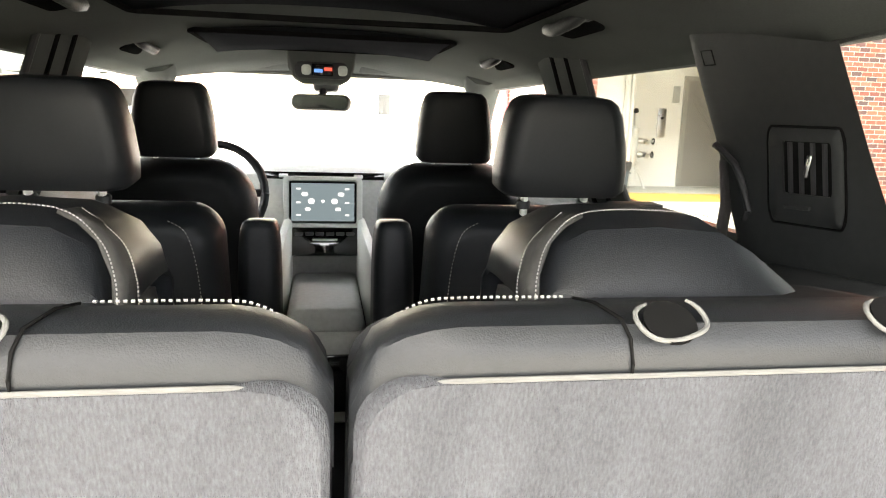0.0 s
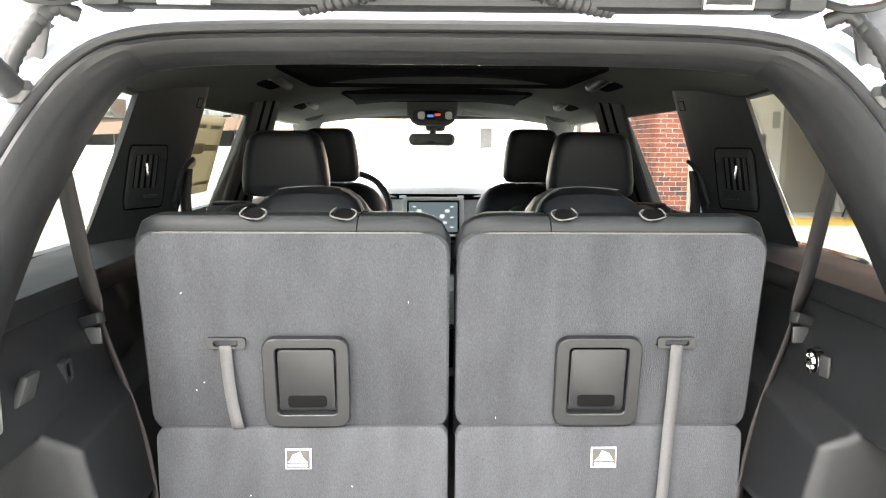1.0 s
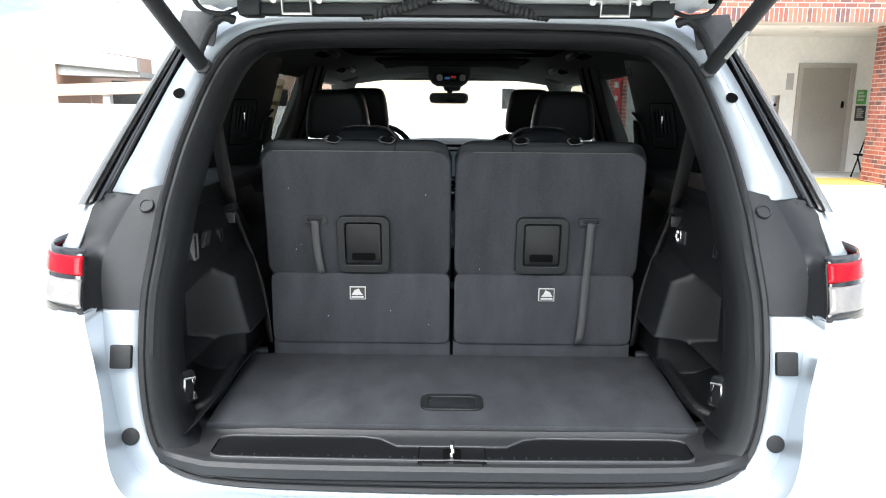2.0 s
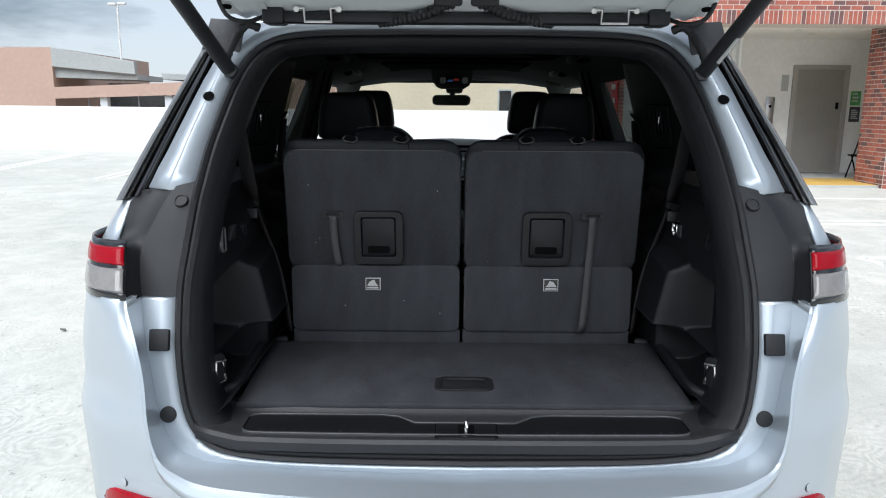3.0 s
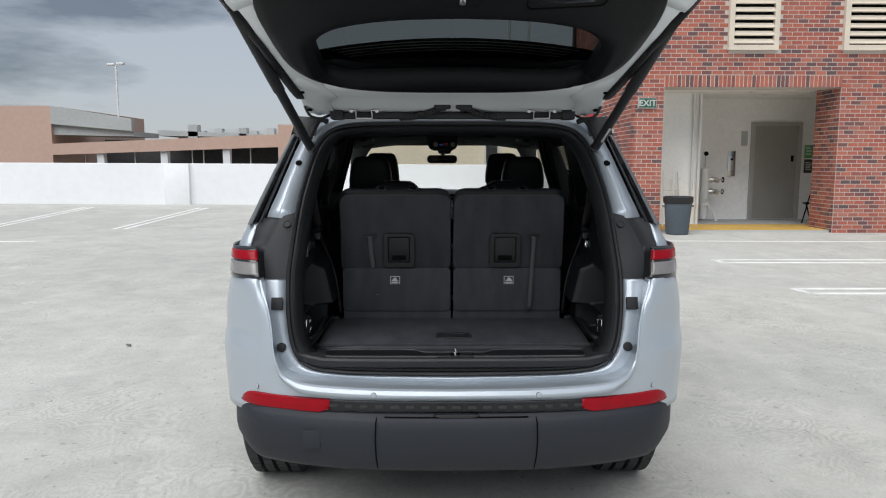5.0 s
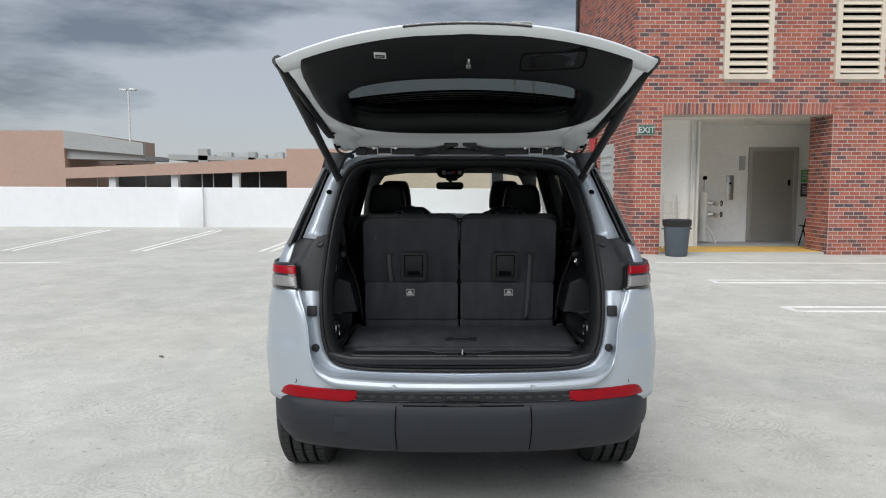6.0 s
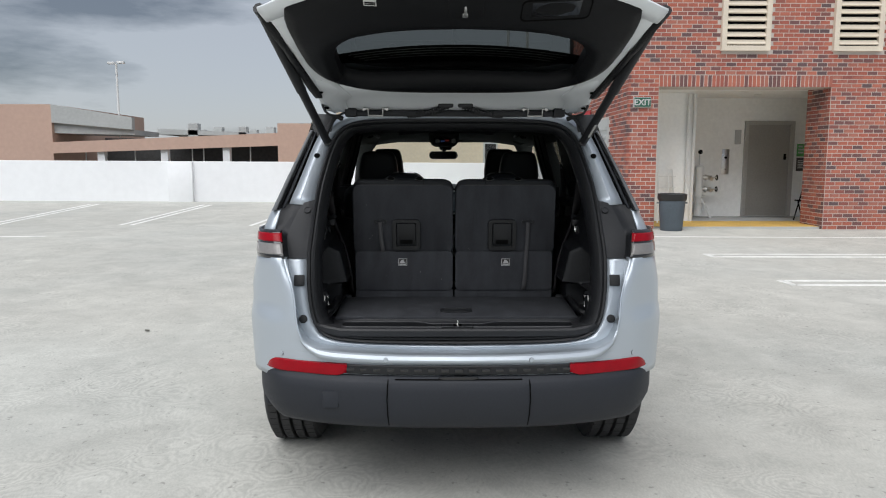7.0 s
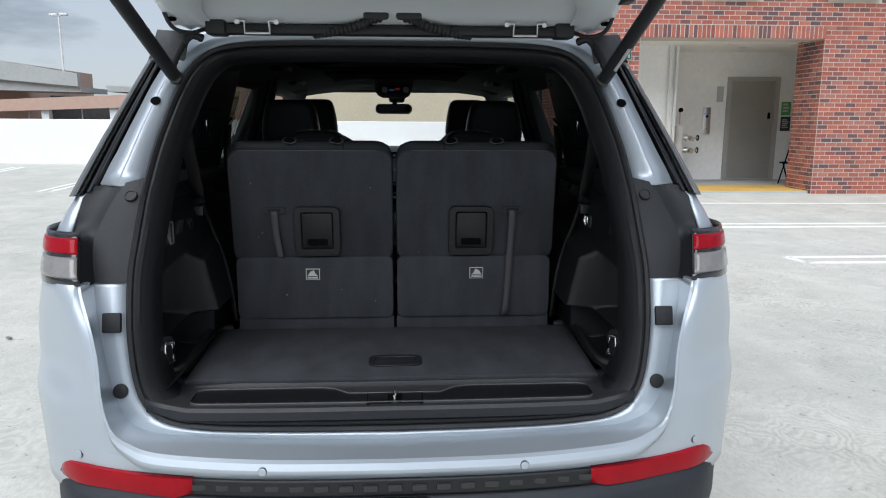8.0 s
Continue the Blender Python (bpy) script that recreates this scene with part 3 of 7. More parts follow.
def wall_plate(name, x, z0, z1, w, mat, label, cat, y=14.32):
    t = thing(name, label, cat, (x, y, z0))
    part("plate", box(-w / 2, w / 2, -0.02, 0, 0, z1 - z0, 0.004), mat, t)
    return t


cp = wall_plate("call_panel", 6.95, 1.15, 1.75, 0.18, M_STEEL, "brushed steel elevator call panel on the lobby wall", "control panel")
part("button", lathe([(0.0, 0), (0.03, 0), (0.03, 0.012), (0, 0.014)], 16, pose(0, -0.02, 0.40, 90)), M_INK, cp)
part("lock", lathe([(0.0, 0), (0.012, 0), (0.012, 0.01), (0, 0.01)], 12, pose(0, -0.02, 0.12, 90)), M_INK, cp)
wall_plate("wall_vent", 7.23, 1.87, 2.21, 0.15, M_CONC_GREY, "small grey ventilation plate on the lobby wall", "vent")
gs = wall_plate("notice", 8.78, 1.58, 1.88, 0.21, M_GREEN_SIGN, "green and white notice beside the elevator", "sign")
bars(-0.075, 0.075, 0.04, 0.26, -0.021, 3, M_STICKER, gs)
ds = wall_plate("notice", 8.79, 1.23, 1.55, 0.22, M_DARKMETAL, "dark notice with small pale print beside the elevator", "sign")
bars(-0.08, 0.08, 0.05, 0.26, -0.021, 5, M_STICKER, ds)


def exit_sign():
    t = thing("exit_sign", "green exit sign with white letters on brick", "sign", (4.065, FY, 2.53))
    part("housing", box(-0.175, 0.175, -0.05, 0.01, 0, 0.2, 0.008), M_STICKER, t)
    part("face", box(-0.165, 0.165, -0.055, -0.049, 0.01, 0.19), M_GREEN, t, smooth=0)
    cu = bpy.data.curves.new("exit_text", "FONT")
    cu.body, cu.size, cu.align_x, cu.extrude = "EXIT", 0.165, "CENTER", 0.002
    cu.offset = 0.004
    cu.materials.append(M_STICKER)
    ob = new("lettering", cu)
    ob.matrix_world = pose(0, -0.057, 0.042, 90)
    ob.parent = t
    return t


exit_sign()


def louvre(x0, x1, z0, z1):
    t = thing("louvre", "cream-painted metal louvre set in the brick", "louvre", ((x0 + x1) / 2, FY, z0), "louvres")
    w, h = (x1 - x0) / 2, z1 - z0
    part("frame", ring(rounded(-w, w, 0, h, 0.004, 1), rounded(-w + 0.1, w - 0.1, 0.1, h - 0.1, 0.004, 1), -0.085, 0.0), M_LOUVRE, t, smooth=0, bevel=0.006)
    # black sheet on the solid wall stands for the shade between slats
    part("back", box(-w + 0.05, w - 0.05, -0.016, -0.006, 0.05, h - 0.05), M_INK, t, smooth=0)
    n = int((h - 0.2) / 0.142)
    proto = None
    for i in range(n):
        z = 0.1 + (h - 0.2) * (i + 0.5) / n
        if proto is None:
            proto = part("slat", box(-w + 0.1, w - 0.1, -0.06, 0.05, -0.014, 0.014, m=pose(0, 0, 0, 52)), M_LOUVRE, t, smooth=0)
            proto.location = (0, -0.045, z)
        else:
            o = proto.copy()
            scene.collection.objects.link(o)
            o.location = (0, -0.045, z)
    return t


louvre(5.58, 6.55, 3.63, 6.2), louvre(7.81, 8.79, 3.63, 6.2)


def standpipe():
    t = thing("standpipe", "white fire standpipe with two hose valves by the lobby wall", "standpipe", (6.2, 13.95, 0.13))
    part("riser", tube([(0, 0, 0.05), (0, 0, 1.15)], 0.09, 16), M_PIPE, t, "white painted steel riser")
    part("cap", lathe([(0.105, 1.15), (0.105, 1.2), (0.05, 1.24)], 16), M_PIPE, t)
    part("gauge", lathe([(0, 0), (0.05, 0), (0.05, 0.03), (0, 0.03)], 16, pose(-0.02, -0.05, 1.55, 90)), M_INK, t)
    part("gauge_stem", tube([(-0.02, -0.03, 1.2), (-0.02, -0.03, 1.55)], 0.015), M_STEEL, t)
    for z in (0.95, 0.68):
        v = part("hose_valve", merge(tube([(0.08, 0, z), (0.28, -0.05, z)], [0.05, 0.05], 12), tube([(0.13, -0.01, z), (0.17, -0.02, z)], 0.07, 12), tube([(0.28, -0.05, z), (0.41, -0.05, z)], 0.016, 8), tube([(0.22, -0.03, z), (0.24, -0.16, z - 0.03)], 0.045, 12)), M_STEEL, t, "bare metal hose valve")
        part("hand_wheel", tube([(0.40, -0.05 + 0.055 * math.cos(a), z + 0.055 * math.sin(a)) for a in np.linspace(0, 2 * math.pi, 17)], 0.012, 6), M_INK, v)
    part("drain", tube([(0.05, -0.05, 0.45), (0.18, -0.1, 0.2), (0.26, -0.12, 0.0)], 0.03, 10), M_PIPE, t)
    for z in (0.5, 0.35):
        part("flange", lathe([(0.14, z), (0.14, z + 0.03)], 16), M_PIPE, t)
    return t


standpipe()
riser = thing("conduit", "white painted conduit running up the lobby corner", "pipe", (5.53, 12.95, 0.13))
part("pipe", tube([(0, 0, 0.3), (0, 0, 2.8)], 0.028), M_PIPE, riser)
part("pipe", tube([(0.135, 0, 0), (0.135, 0, 2.8)], 0.036), M_PIPE, riser)
part("elbow", tube([(0, 0, 0.32), (-0.05, -0.05, 0.22), (-0.16, -0.08, 0.17), (-0.3, -0.08, 0.17)], 0.035), M_PIPE, riser)


def bin_thing():
    t = thing("trash_can", "grey-blue plastic trash can with a black liner", "trash can", (4.66, FY - 0.28, deck_z(4.66, FY - 0.28)))
    part("body", lathe([(0.20, 0), (0.215, 0.02), (0.262, 0.68), (0.275, 0.69), (0.275, 0.72), (0.255, 0.72), (0.2, 0.08)], 28), M_BIN, t)
    part("liner", lathe([(0.268, 0.60), (0.283, 0.64), (0.285, 0.73), (0.262, 0.735), (0.25, 0.6)], 28), M_BAG, t, "black plastic liner folded over the rim")
    for a in (0, 180):
        part("handle", tube([(0.262 * math.cos(radians(a)), -0.07, 0.55), (0.30 * math.cos(radians(a)), 0, 0.55), (0.262 * math.cos(radians(a)), 0.07, 0.55)], 0.014), M_BIN, t)
    return t


bin_thing()


def lattice_rack():
    t = thing("folding_rack", "white folding metal rack leaning behind the bin", "rack", (4.75, 12.6, 0.13))
    for x in (0, 0.22):
        part("rail", tube([(x, -0.2, 0), (x + 0.15, 0.3, 1.15)], 0.015), M_PIPE, t)
    part("rail", tube([(0.55, 0.3, 0), (0.45, 0.3, 1.15)], 0.015), M_PIPE, t)
    for k in range(4):
        part("rung", tube([(0.03 + 0.035 * k, -0.2 + 0.11 * (k + 1), 0.25 * (k + 1)), (0.53, 0.3, 0.25 * (k + 1))], 0.011), M_PIPE, t)
    return t


lattice_rack()


def folding_chair():
    t = thing("folding_chair", "black folding chair half hidden behind the brick pier", "chair", (8.13, 12.9, 0.13))
    for x in (0, 0.42):
        part("leg", tube([(x, 0.30, 0), (x, -0.08, 0.85)], 0.014), M_INK, t)
        part("leg", tube([(x, -0.12, 0), (x, 0.16, 0.45)], 0.014), M_INK, t)
    part("seat", box(0.0, 0.42, -0.05, 0.32, 0.44, 0.47, 0.01), M_INK, t)
    part("backrest", box(0.0, 0.42, -0.075, -0.05, 0.62, 0.86, 0.01), M_INK, t)
    return t


folding_chair()
spout = thing("downspout", "dark metal pipe on the brick side wall", "pipe", (BX0, 17.3, 0))
part("pipe", tube([(-0.06, 0, 0), (-0.06, 0, 8.3)], 0.05), M_DARKMETAL, spout)
sd = thing("side_door", "pale grey louvred service door in the brick side", "door", (BX0, 13.6, 0.1))
part("door_leaf", box(-0.03, 0.03, -0.6, 0.6, 0, 2.3), M_CONC_GREY, sd, smooth=0)
for k in range(11):
    part("slat", box(-0.05, -0.025, -0.5, 0.5, 0.25 + 0.18 * k, 0.33 + 0.18 * k, 0.004), M_CONC_GREY, sd)
banner = thing("banner", "red cloth banner with pale lettering hung on the brick side", "banner", (BX0, 15.1, 0.5))
part("cloth", grid([[(-0.03 - 0.012 * math.sin(7 * u + v), -0.35 + 0.1 * u, 0.1 * v) for u in range(8)] for v in range(23)]), M_RED_SIGN, banner, solid=0.006)
for k in range(4):
    part("text_bar", box(-0.062, -0.052, -0.2, 0.2, 0.80 + 0.3 * k, 0.92 + 0.3 * k), M_STICKER, banner, smooth=0)
part("rod", tube([(-0.04, -0.42, 2.22), (-0.04, 0.42, 2.22)], 0.012), M_STEEL, banner)


for x, y in ((6.6, 12.6), (7.2, 13.3), (7.9, 12.6)):
    lamp = thing("downlight", "small white recessed downlight in the lobby soffit", "ceiling light", (x, y, LZ + 0.02), "lobby downlights")
    part("trim_ring", lathe([(0.055, 0.0), (0.075, -0.002), (0.08, -0.012), (0.06, -0.014)], 20), M_PIPE, lamp)
    part("lens", lathe([(0.0, -0.004), (0.056, -0.004), (0.056, -0.002), (0, -0.002)], 20), M_STICKER, lamp, "white lens")


def dead_leaf(x, y, turn):
    rows = []
    for i in range(7):
        t = i / 6
        w = 0.013 * math.sin(math.pi * min(1, t * 0.94 + 0.04)) ** 0.8
        rows.append([(u * w, 0.05 * t - 0.025, 0.006 + 0.012 * u * u + 0.008 * (t - 0.5) ** 2) for u in (-1, -0.5, 0, 0.5, 1)])
    o = part("dead_leaf", grid(rows), M_DIRT, solid=0.0012)
    o.matrix_world = pose(x, y, deck_z(x, y) + 0.001, 0, 0, turn)
    return tagged(o, "small curled dry brown leaf lying on the deck", "leaf", "fallen leaves")


dead_leaf(-2.52, 3.01, 70)
dead_leaf(-4.1, 1.35, 20)


# ---- the car ----
suv = thing("suv", "silver three-row suv with its liftgate raised, parked on the deck", "car")


def flange_y(z):
    """How far forward the rear aperture stands at height z."""
    return float(np.interp(z, (0.60, 0.68, 0.81, 0.97, 1.10, 1.265, 1.40, 1.50, 1.564, 1.70, 1.80), (0.03, 0.045, 0.066, 0.10, 0.148, 0.226, 0.325, 0.406, 0.460, 0.575, 0.65)))


SEAL = [(0, .705), (.25, .708), (.437, .715), (.545, .734), (.592, .768), (.618, .821), (.633, .90), (.640, .99), (.643, 1.079), (.637, 1.169),
        (.628, 1.275), (.619, 1.369), (.604, 1.454), (.583, 1.544), (.555, 1.607), (.507, 1.648), (.415, 1.668), (.2, 1.675), (0, 1.676)]
CREASE = [(0, .677), (.30, .684), (.52, .697), (.60, .712), (.648, .742), (.675, .80), (.695, .88), (.715, .98), (.730, 1.076), (.737, 1.17), (.739, 1.281),
          (.708, 1.380), (.682, 1.468), (.654, 1.56), (.620, 1.63), (.55, 1.69), (.45, 1.715), (.2, 1.735), (0, 1.74)]
EDGE = [(0, .690, -.093), (.29, .692, -.086), (.52, .702, -.066), (.605, .722, -.050), (.648, .752, -.036), (.668, .82, -.022), (.678, .905, -.003),
        (.694, .978, .014), (.722, 1.055, .046), (.722, 1.12, .060), (.722, 1.19, .070), (.755, 1.228, .135), (.785, 1.268, .215)]


def both(half):
    """The half contour from the middle below, up the right side, mirrored to a full ring."""
    return half + [(-p[0], *p[1:]) for p in half[::-1][1:-1]]


NC = 60
seal_c = [(x, flange_y(z), z) for x, z in spline(SEAL, NC)]
crease_c = [(x, flange_y(z), z) for x, z in spline(CREASE, NC)]


def at_z(curve, z):
    """The point of an upward (x, y, z) contour at height z."""
    zs = [p[2] for p in curve]
    return tuple(np.interp(z, zs, [p[k] for p in curve]) for k in range(2))


edge_c = [(x, y, z) for x, z, y in spline(EDGE, 44)]


def mirror(bm):
    moved(bm, Matrix.Diagonal((-1, 1, 1, 1)))
    return bm


def pair(name, build, mat, parent=None, label="", **kw):
    """A part on each side of the car."""
    return [part(name, build() if s > 0 else mirror(build()), mat, parent or suv, label, **kw) for s in (1, -1)]


# aperture flange: lower silver, black pillar covers, upper silver
def lower_flange():
    """From the sill up to the black covers, following both contours."""
    m = 48
    a = [p for p in spline(SEAL, 140) if p[1] <= 1.076]
    b = [p for p in spline(CREASE, 140) if p[1] <= 1.076]
    e = [p for p in spline(EDGE, 140) if p[1] <= 1.076]
    rows = []
    for c, kind in ((a, 0), (b, 0), (e, 1)):
        d = [c[int(round(i * (len(c) - 1) / m))] for i in range(m + 1)]
        rows.append([(p[0], p[2] if kind else flange_y(p[1]), p[1]) for p in d])
    mid = [tuple(0.5 * (np.array(p) + np.array(q)) + np.array((0, -0.004, 0))) for p, q in zip(rows[0], rows[1])]
    roll = []
    for k, dz, dy in ((0, 0.004, -0.008), (1, 0.016, -0.0135), (2, 0.032, -0.0145)):
        row = []
        for x, y, z in rows[2]:
            w = min(1, max(0, (0.76 - z) / 0.05))
            row.append((x + 0.001 * (k + 1) * (1 - w), y + dy * w + 0.002 * (1 - w) * k, z - dz * w))
        roll.append(row)
    rows = [rows[0], mid, rows[1], rows[2]] + roll
    return grid([r[::-1] + [(-x, y, z) for x, y, z in r[1:]] for r in rows])


part("aperture_flange", lower_flange(), M_PAINT, suv, "painted liftgate aperture flange", smooth=16, solid=0.004)
COVER = [(.722, 1.06), (.731, 1.11), (.734, 1.155), (.722, 1.195), (.700, 1.245), (.676, 1.292)]
COVER_OUT = [(.724, .050, 1.060), (.735, .080, 1.105), (.750, .128, 1.165), (.797, .186, 1.172), (.787, .205, 1.215), (.776, .222, 1.255), (.748, .236, 1.284)]


def cover_panel():
    """From the seal to the fold."""
    rows = []
    for x2, z2 in spline(COVER, 16):
        z1 = z2 + (0.0 if z2 < 1.25 else 0.012 * (z2 - 1.25) / 0.04)
        x1 = at_z(seal_c, min(z1, 1.6))[0]
        rows.append([(x1 + (x2 - x1) * k / 4, flange_y(z1 + (z2 - z1) * k / 4) - 0.007 - 0.004 * math.sin(math.pi * k / 4), z1 + (z2 - z1) * k / 4) for k in range(5)])
    return grid(rows)


def cover_fold():
    """From the fold out to the lamp and the shoulder, dished between."""
    rows = []
    inner = [(x, flange_y(z) - 0.007, z) for x, z in spline(COVER, 25)]
    for p, q in zip(inner, spline(COVER_OUT, 25)):
        v = [tuple(np.array(p) + (np.array(q) - np.array(p)) * k / 4 + np.array((0, 0.010 * math.sin(math.pi * k / 4), 0))) for k in range(5)]
        rows.append(v + [(q[0] + 0.004, q[1] + 0.03, q[2])])
    return grid(rows)


pair("pillar_cover", cover_panel, M_BLACK_PL, label="black plastic pillar cover", smooth=50)
pair("pillar_cover_wing", cover_fold, M_BLACK_PL, label="black plastic fold beside the lamp", smooth=50)
pair("flange_backing", lambda: grid([[(at_z(seal_c, z)[0], flange_y(z) + 0.012, z), (0.72, flange_y(z) + 0.016, z), (0.76, flange_y(z) + 0.05, z), (0.785, flange_y(z) + 0.12, z)] for z in np.linspace(1.04, 1.245, 8)]), M_INK, label="dark body behind the covers")


def upper_flange():
    m = 26
    a = [p for p in spline(SEAL, 160) if p[1] >= 1.278]
    b = [p for p in spline(CREASE, 160) if p[1] >= 1.278]
    rows = []
    for c, sh in ((a, 0), (b, 0)):
        d = [c[int(round(i * (len(c) - 1) / m))] for i in range(m + 1)]
        rows.append([(p[0], flange_y(p[1]) + sh, p[1]) for p in d])
    step = [[tuple((1 - w) * np.array(p) + w * np.array(q) + np.array((0, dy, 0))) for p, q in zip(*rows)] for w, dy in ((0.56, -0.010), (0.62, -0.006))]
    rows = [rows[0], *step, rows[1]]
    return grid([r + [(-x, y, z) for x, y, z in r[::-1][1:]] for r in rows])


part("aperture_frame", upper_flange(), M_PAINT, suv, "painted rear pillars and roof header", smooth=14, solid=0.008)

# rubber seal: two lips round the opening
ring_c = [(x, flange_y(z), z) for x, z in spline(SEAL, 90)]
ring_c = ring_c + [(-x, y, z) for x, y, z in ring_c[::-1][1:-1]]


def inset(p, d, dy):
    cx, cz = 0.0, 1.18
    v = Vector((p[0] - cx, p[2] - cz))
    if abs(p[0]) < 0.5:
        v = Vector((p[0] * 0.35, p[2] - cz))
    v.normalize()
    return (p[0] - v.x * d, p[1] + dy, p[2] - v.y * d)


def seal_ring(prof):
    rows = [[inset(p, d, dy) for d, dy in prof] for p in ring_c]
    return grid(rows + rows[:1], False)


part("door_seal", seal_ring([(-0.002, 0.002), (-0.001, -0.016), (0.006, -0.024), (0.013, -0.020), (0.017, -0.012), (0.019, -0.022), (0.026, -0.027), (0.034, -0.020), (0.038, -0.008), (0.046, 0.004)]),
     M_RUBBER, suv, "black rubber seal round the liftgate opening", smooth=32)

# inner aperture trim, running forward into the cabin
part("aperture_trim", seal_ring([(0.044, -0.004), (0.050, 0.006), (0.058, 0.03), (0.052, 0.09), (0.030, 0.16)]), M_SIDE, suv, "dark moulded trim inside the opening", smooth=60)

# quarter-window trim beside each rear pillar
def strip_end(t):
    """Inner and outer end of the strip at t along it."""
    z0, z1 = 1.276 + 0.330 * t, 1.258 + 0.360 * t
    return Vector((.740 - .098 * t, flange_y(z0) - 0.002, z0)), Vector((.815 - .128 * t, flange_y(z1) + 0.010 - 0.004 * t, z1))


def window_strip(prof, n=18):
    rows = []
    for i in range(n + 1):
        p, q = strip_end(i / n)
        rows.append([tuple(p.lerp(q, u) + Vector((0, d, 0))) for u, d in prof])
    for k, row in ((0, rows[0]), (-1, rows[-1])):
        end = [(x, y + 0.035, z - (0.004 if k == 0 else -0.004)) for x, y, z in row]
        rows = [end] + rows if k == 0 else rows + [end]
    return grid(rows)


pair("window_edge_trim", lambda: window_strip([(-0.06, 0.004), (0.02, 0.018), (0.12, 0.020), (0.16, 0.0), (0.24, -0.008), (0.34, -0.006), (0.38, 0.006), (0.44, 0.006), (0.48, -0.006), (0.56, -0.009), (0.64, 0.000), (0.70, 0.012), (0.80, 0.02)]), M_GLOSS, label="gloss black trim at the window's rear edge", smooth=40)
pair("window_edge_lip", lambda: window_strip([(0.66, 0.012), (0.69, -0.006), (0.78, -0.010), (0.90, -0.006), (0.99, 0.004), (1.04, 0.03), (1.06, 0.08)]), M_LIP, label="grey lip along the side glass", smooth=50)


# upper bumper skin, one piece across
def haunch(y, z):
    """How far the body swells over the rear wheel, from just behind the lamp."""
    k = ease((y + 0.01) / 0.20) * ease((1.9 - y) / 0.7)
    return 0.034 * math.exp(-((z - 0.92) / (0.17 if z > 0.92 else 0.50)) ** 2) * k


def bumper_curve(push=0.0, shrink=0.0):
    half = [(0, -.106 - push), (.15, -.105 - push), (.30, -.098 - push), (.45, -.080 - push), (.60, -.046 - push), (.735, .004 - push), (.805, .055 - 0.6 * push), (.856, .135 - 0.3 * push),
            (.888, .26), (.912, .45), (.935, .62)]
    h = spline([(x - shrink * (x / .9), y) for x, y in half], 40)
    return [(-x, y) for x, y in h[::-1][:-1]] + h


# rear skin: bumper and both corners in one piece
def rear_skin():
    half = [(x, y) for x, y in bumper_curve() if x >= 0] + [(0.945, 0.72), (0.950, 0.82)]
    arc = np.concatenate([[0], np.cumsum([math.dist(a, b) for a, b in zip(half, half[1:])])])
    hx, hy = [p[0] for p in half], [p[1] for p in half]
    a1 = float(np.interp(0.735, hx, arc))
    rows = []
    for z in (0.575, 0.60, 0.63, 0.655, 0.672, 0.684, 0.690, 0.692, 0.697, 0.703, 0.712, 0.724, 0.738, 0.753, 0.775, 0.79, 0.803, 0.816, 0.829, 0.842, 0.855, 0.868, 0.881, 0.894, 0.91, 0.945, 0.978, 1.01, 1.04, 1.062, 1.074):
        x2, y2 = at_z(edge_c, z) if z > 0.690 else (0.0, -0.106)
        w = min(max((z - 0.795) / 0.095, 0), 1)
        w = w * w * (3 - 2 * w)
        t = min(max((z - 0.95) / 0.11, 0), 1)
        a0 = float(np.interp(x2, hx, arc))
        row = []
        for i in range(44):
            a = a0 + (a1 - a0) * i / 16 if i < 16 else a1 + (arc[-1] - a1) * ((i - 16) / 27) ** 1.1
            x, y = float(np.interp(a, arc, hx)), float(np.interp(a, arc, hy))
            y += (0.033 - 0.007 * ease((z - 0.95) / 0.10)) * w * math.exp(-((x - 0.80) / 0.07) ** 2) - 0.008 * (1 - w) * ease((z - 0.63) / 0.16) * math.exp(-((x - 0.80) / 0.08) ** 2)
            x -= 0.005 * t * min(1, max(0, (x - 0.72) / 0.1)) + 0.010 * w * min(1, max(0, (x - 0.78) / 0.08))
            y += (y2 - float(np.interp(x2, hx, hy))) * math.exp(-(a - a0) / (0.028 if z > 0.74 else 0.016)) if z > 0.690 else float(np.interp(z, (0.655, 0.672, 0.684, 0.690), (0.0, 0.0, 0.002, 0.009))) * min(1, max(0, (0.64 - x) / 0.16))
            row.append((x + haunch(y, z), y, z))
        rows.append(row)
    rows[-1] = [(x - 0.004, y + 0.003, 1.0725) for x, y, z in rows[-1]]
    rows.append([(x - 0.040 * ease((x - 0.72) / 0.1) - 0.006, y + 0.030, 1.0735) for x, y, z in rows[-2]])
    bm = merge(grid(rows), mirror(grid(rows)))
    bmesh.ops.remove_doubles(bm, verts=bm.verts, dist=1e-4)
    return bm


part("rear_skin", rear_skin(), M_PAINT, suv, "silver painted bumper and rear corners", smooth=38, solid=0.005)
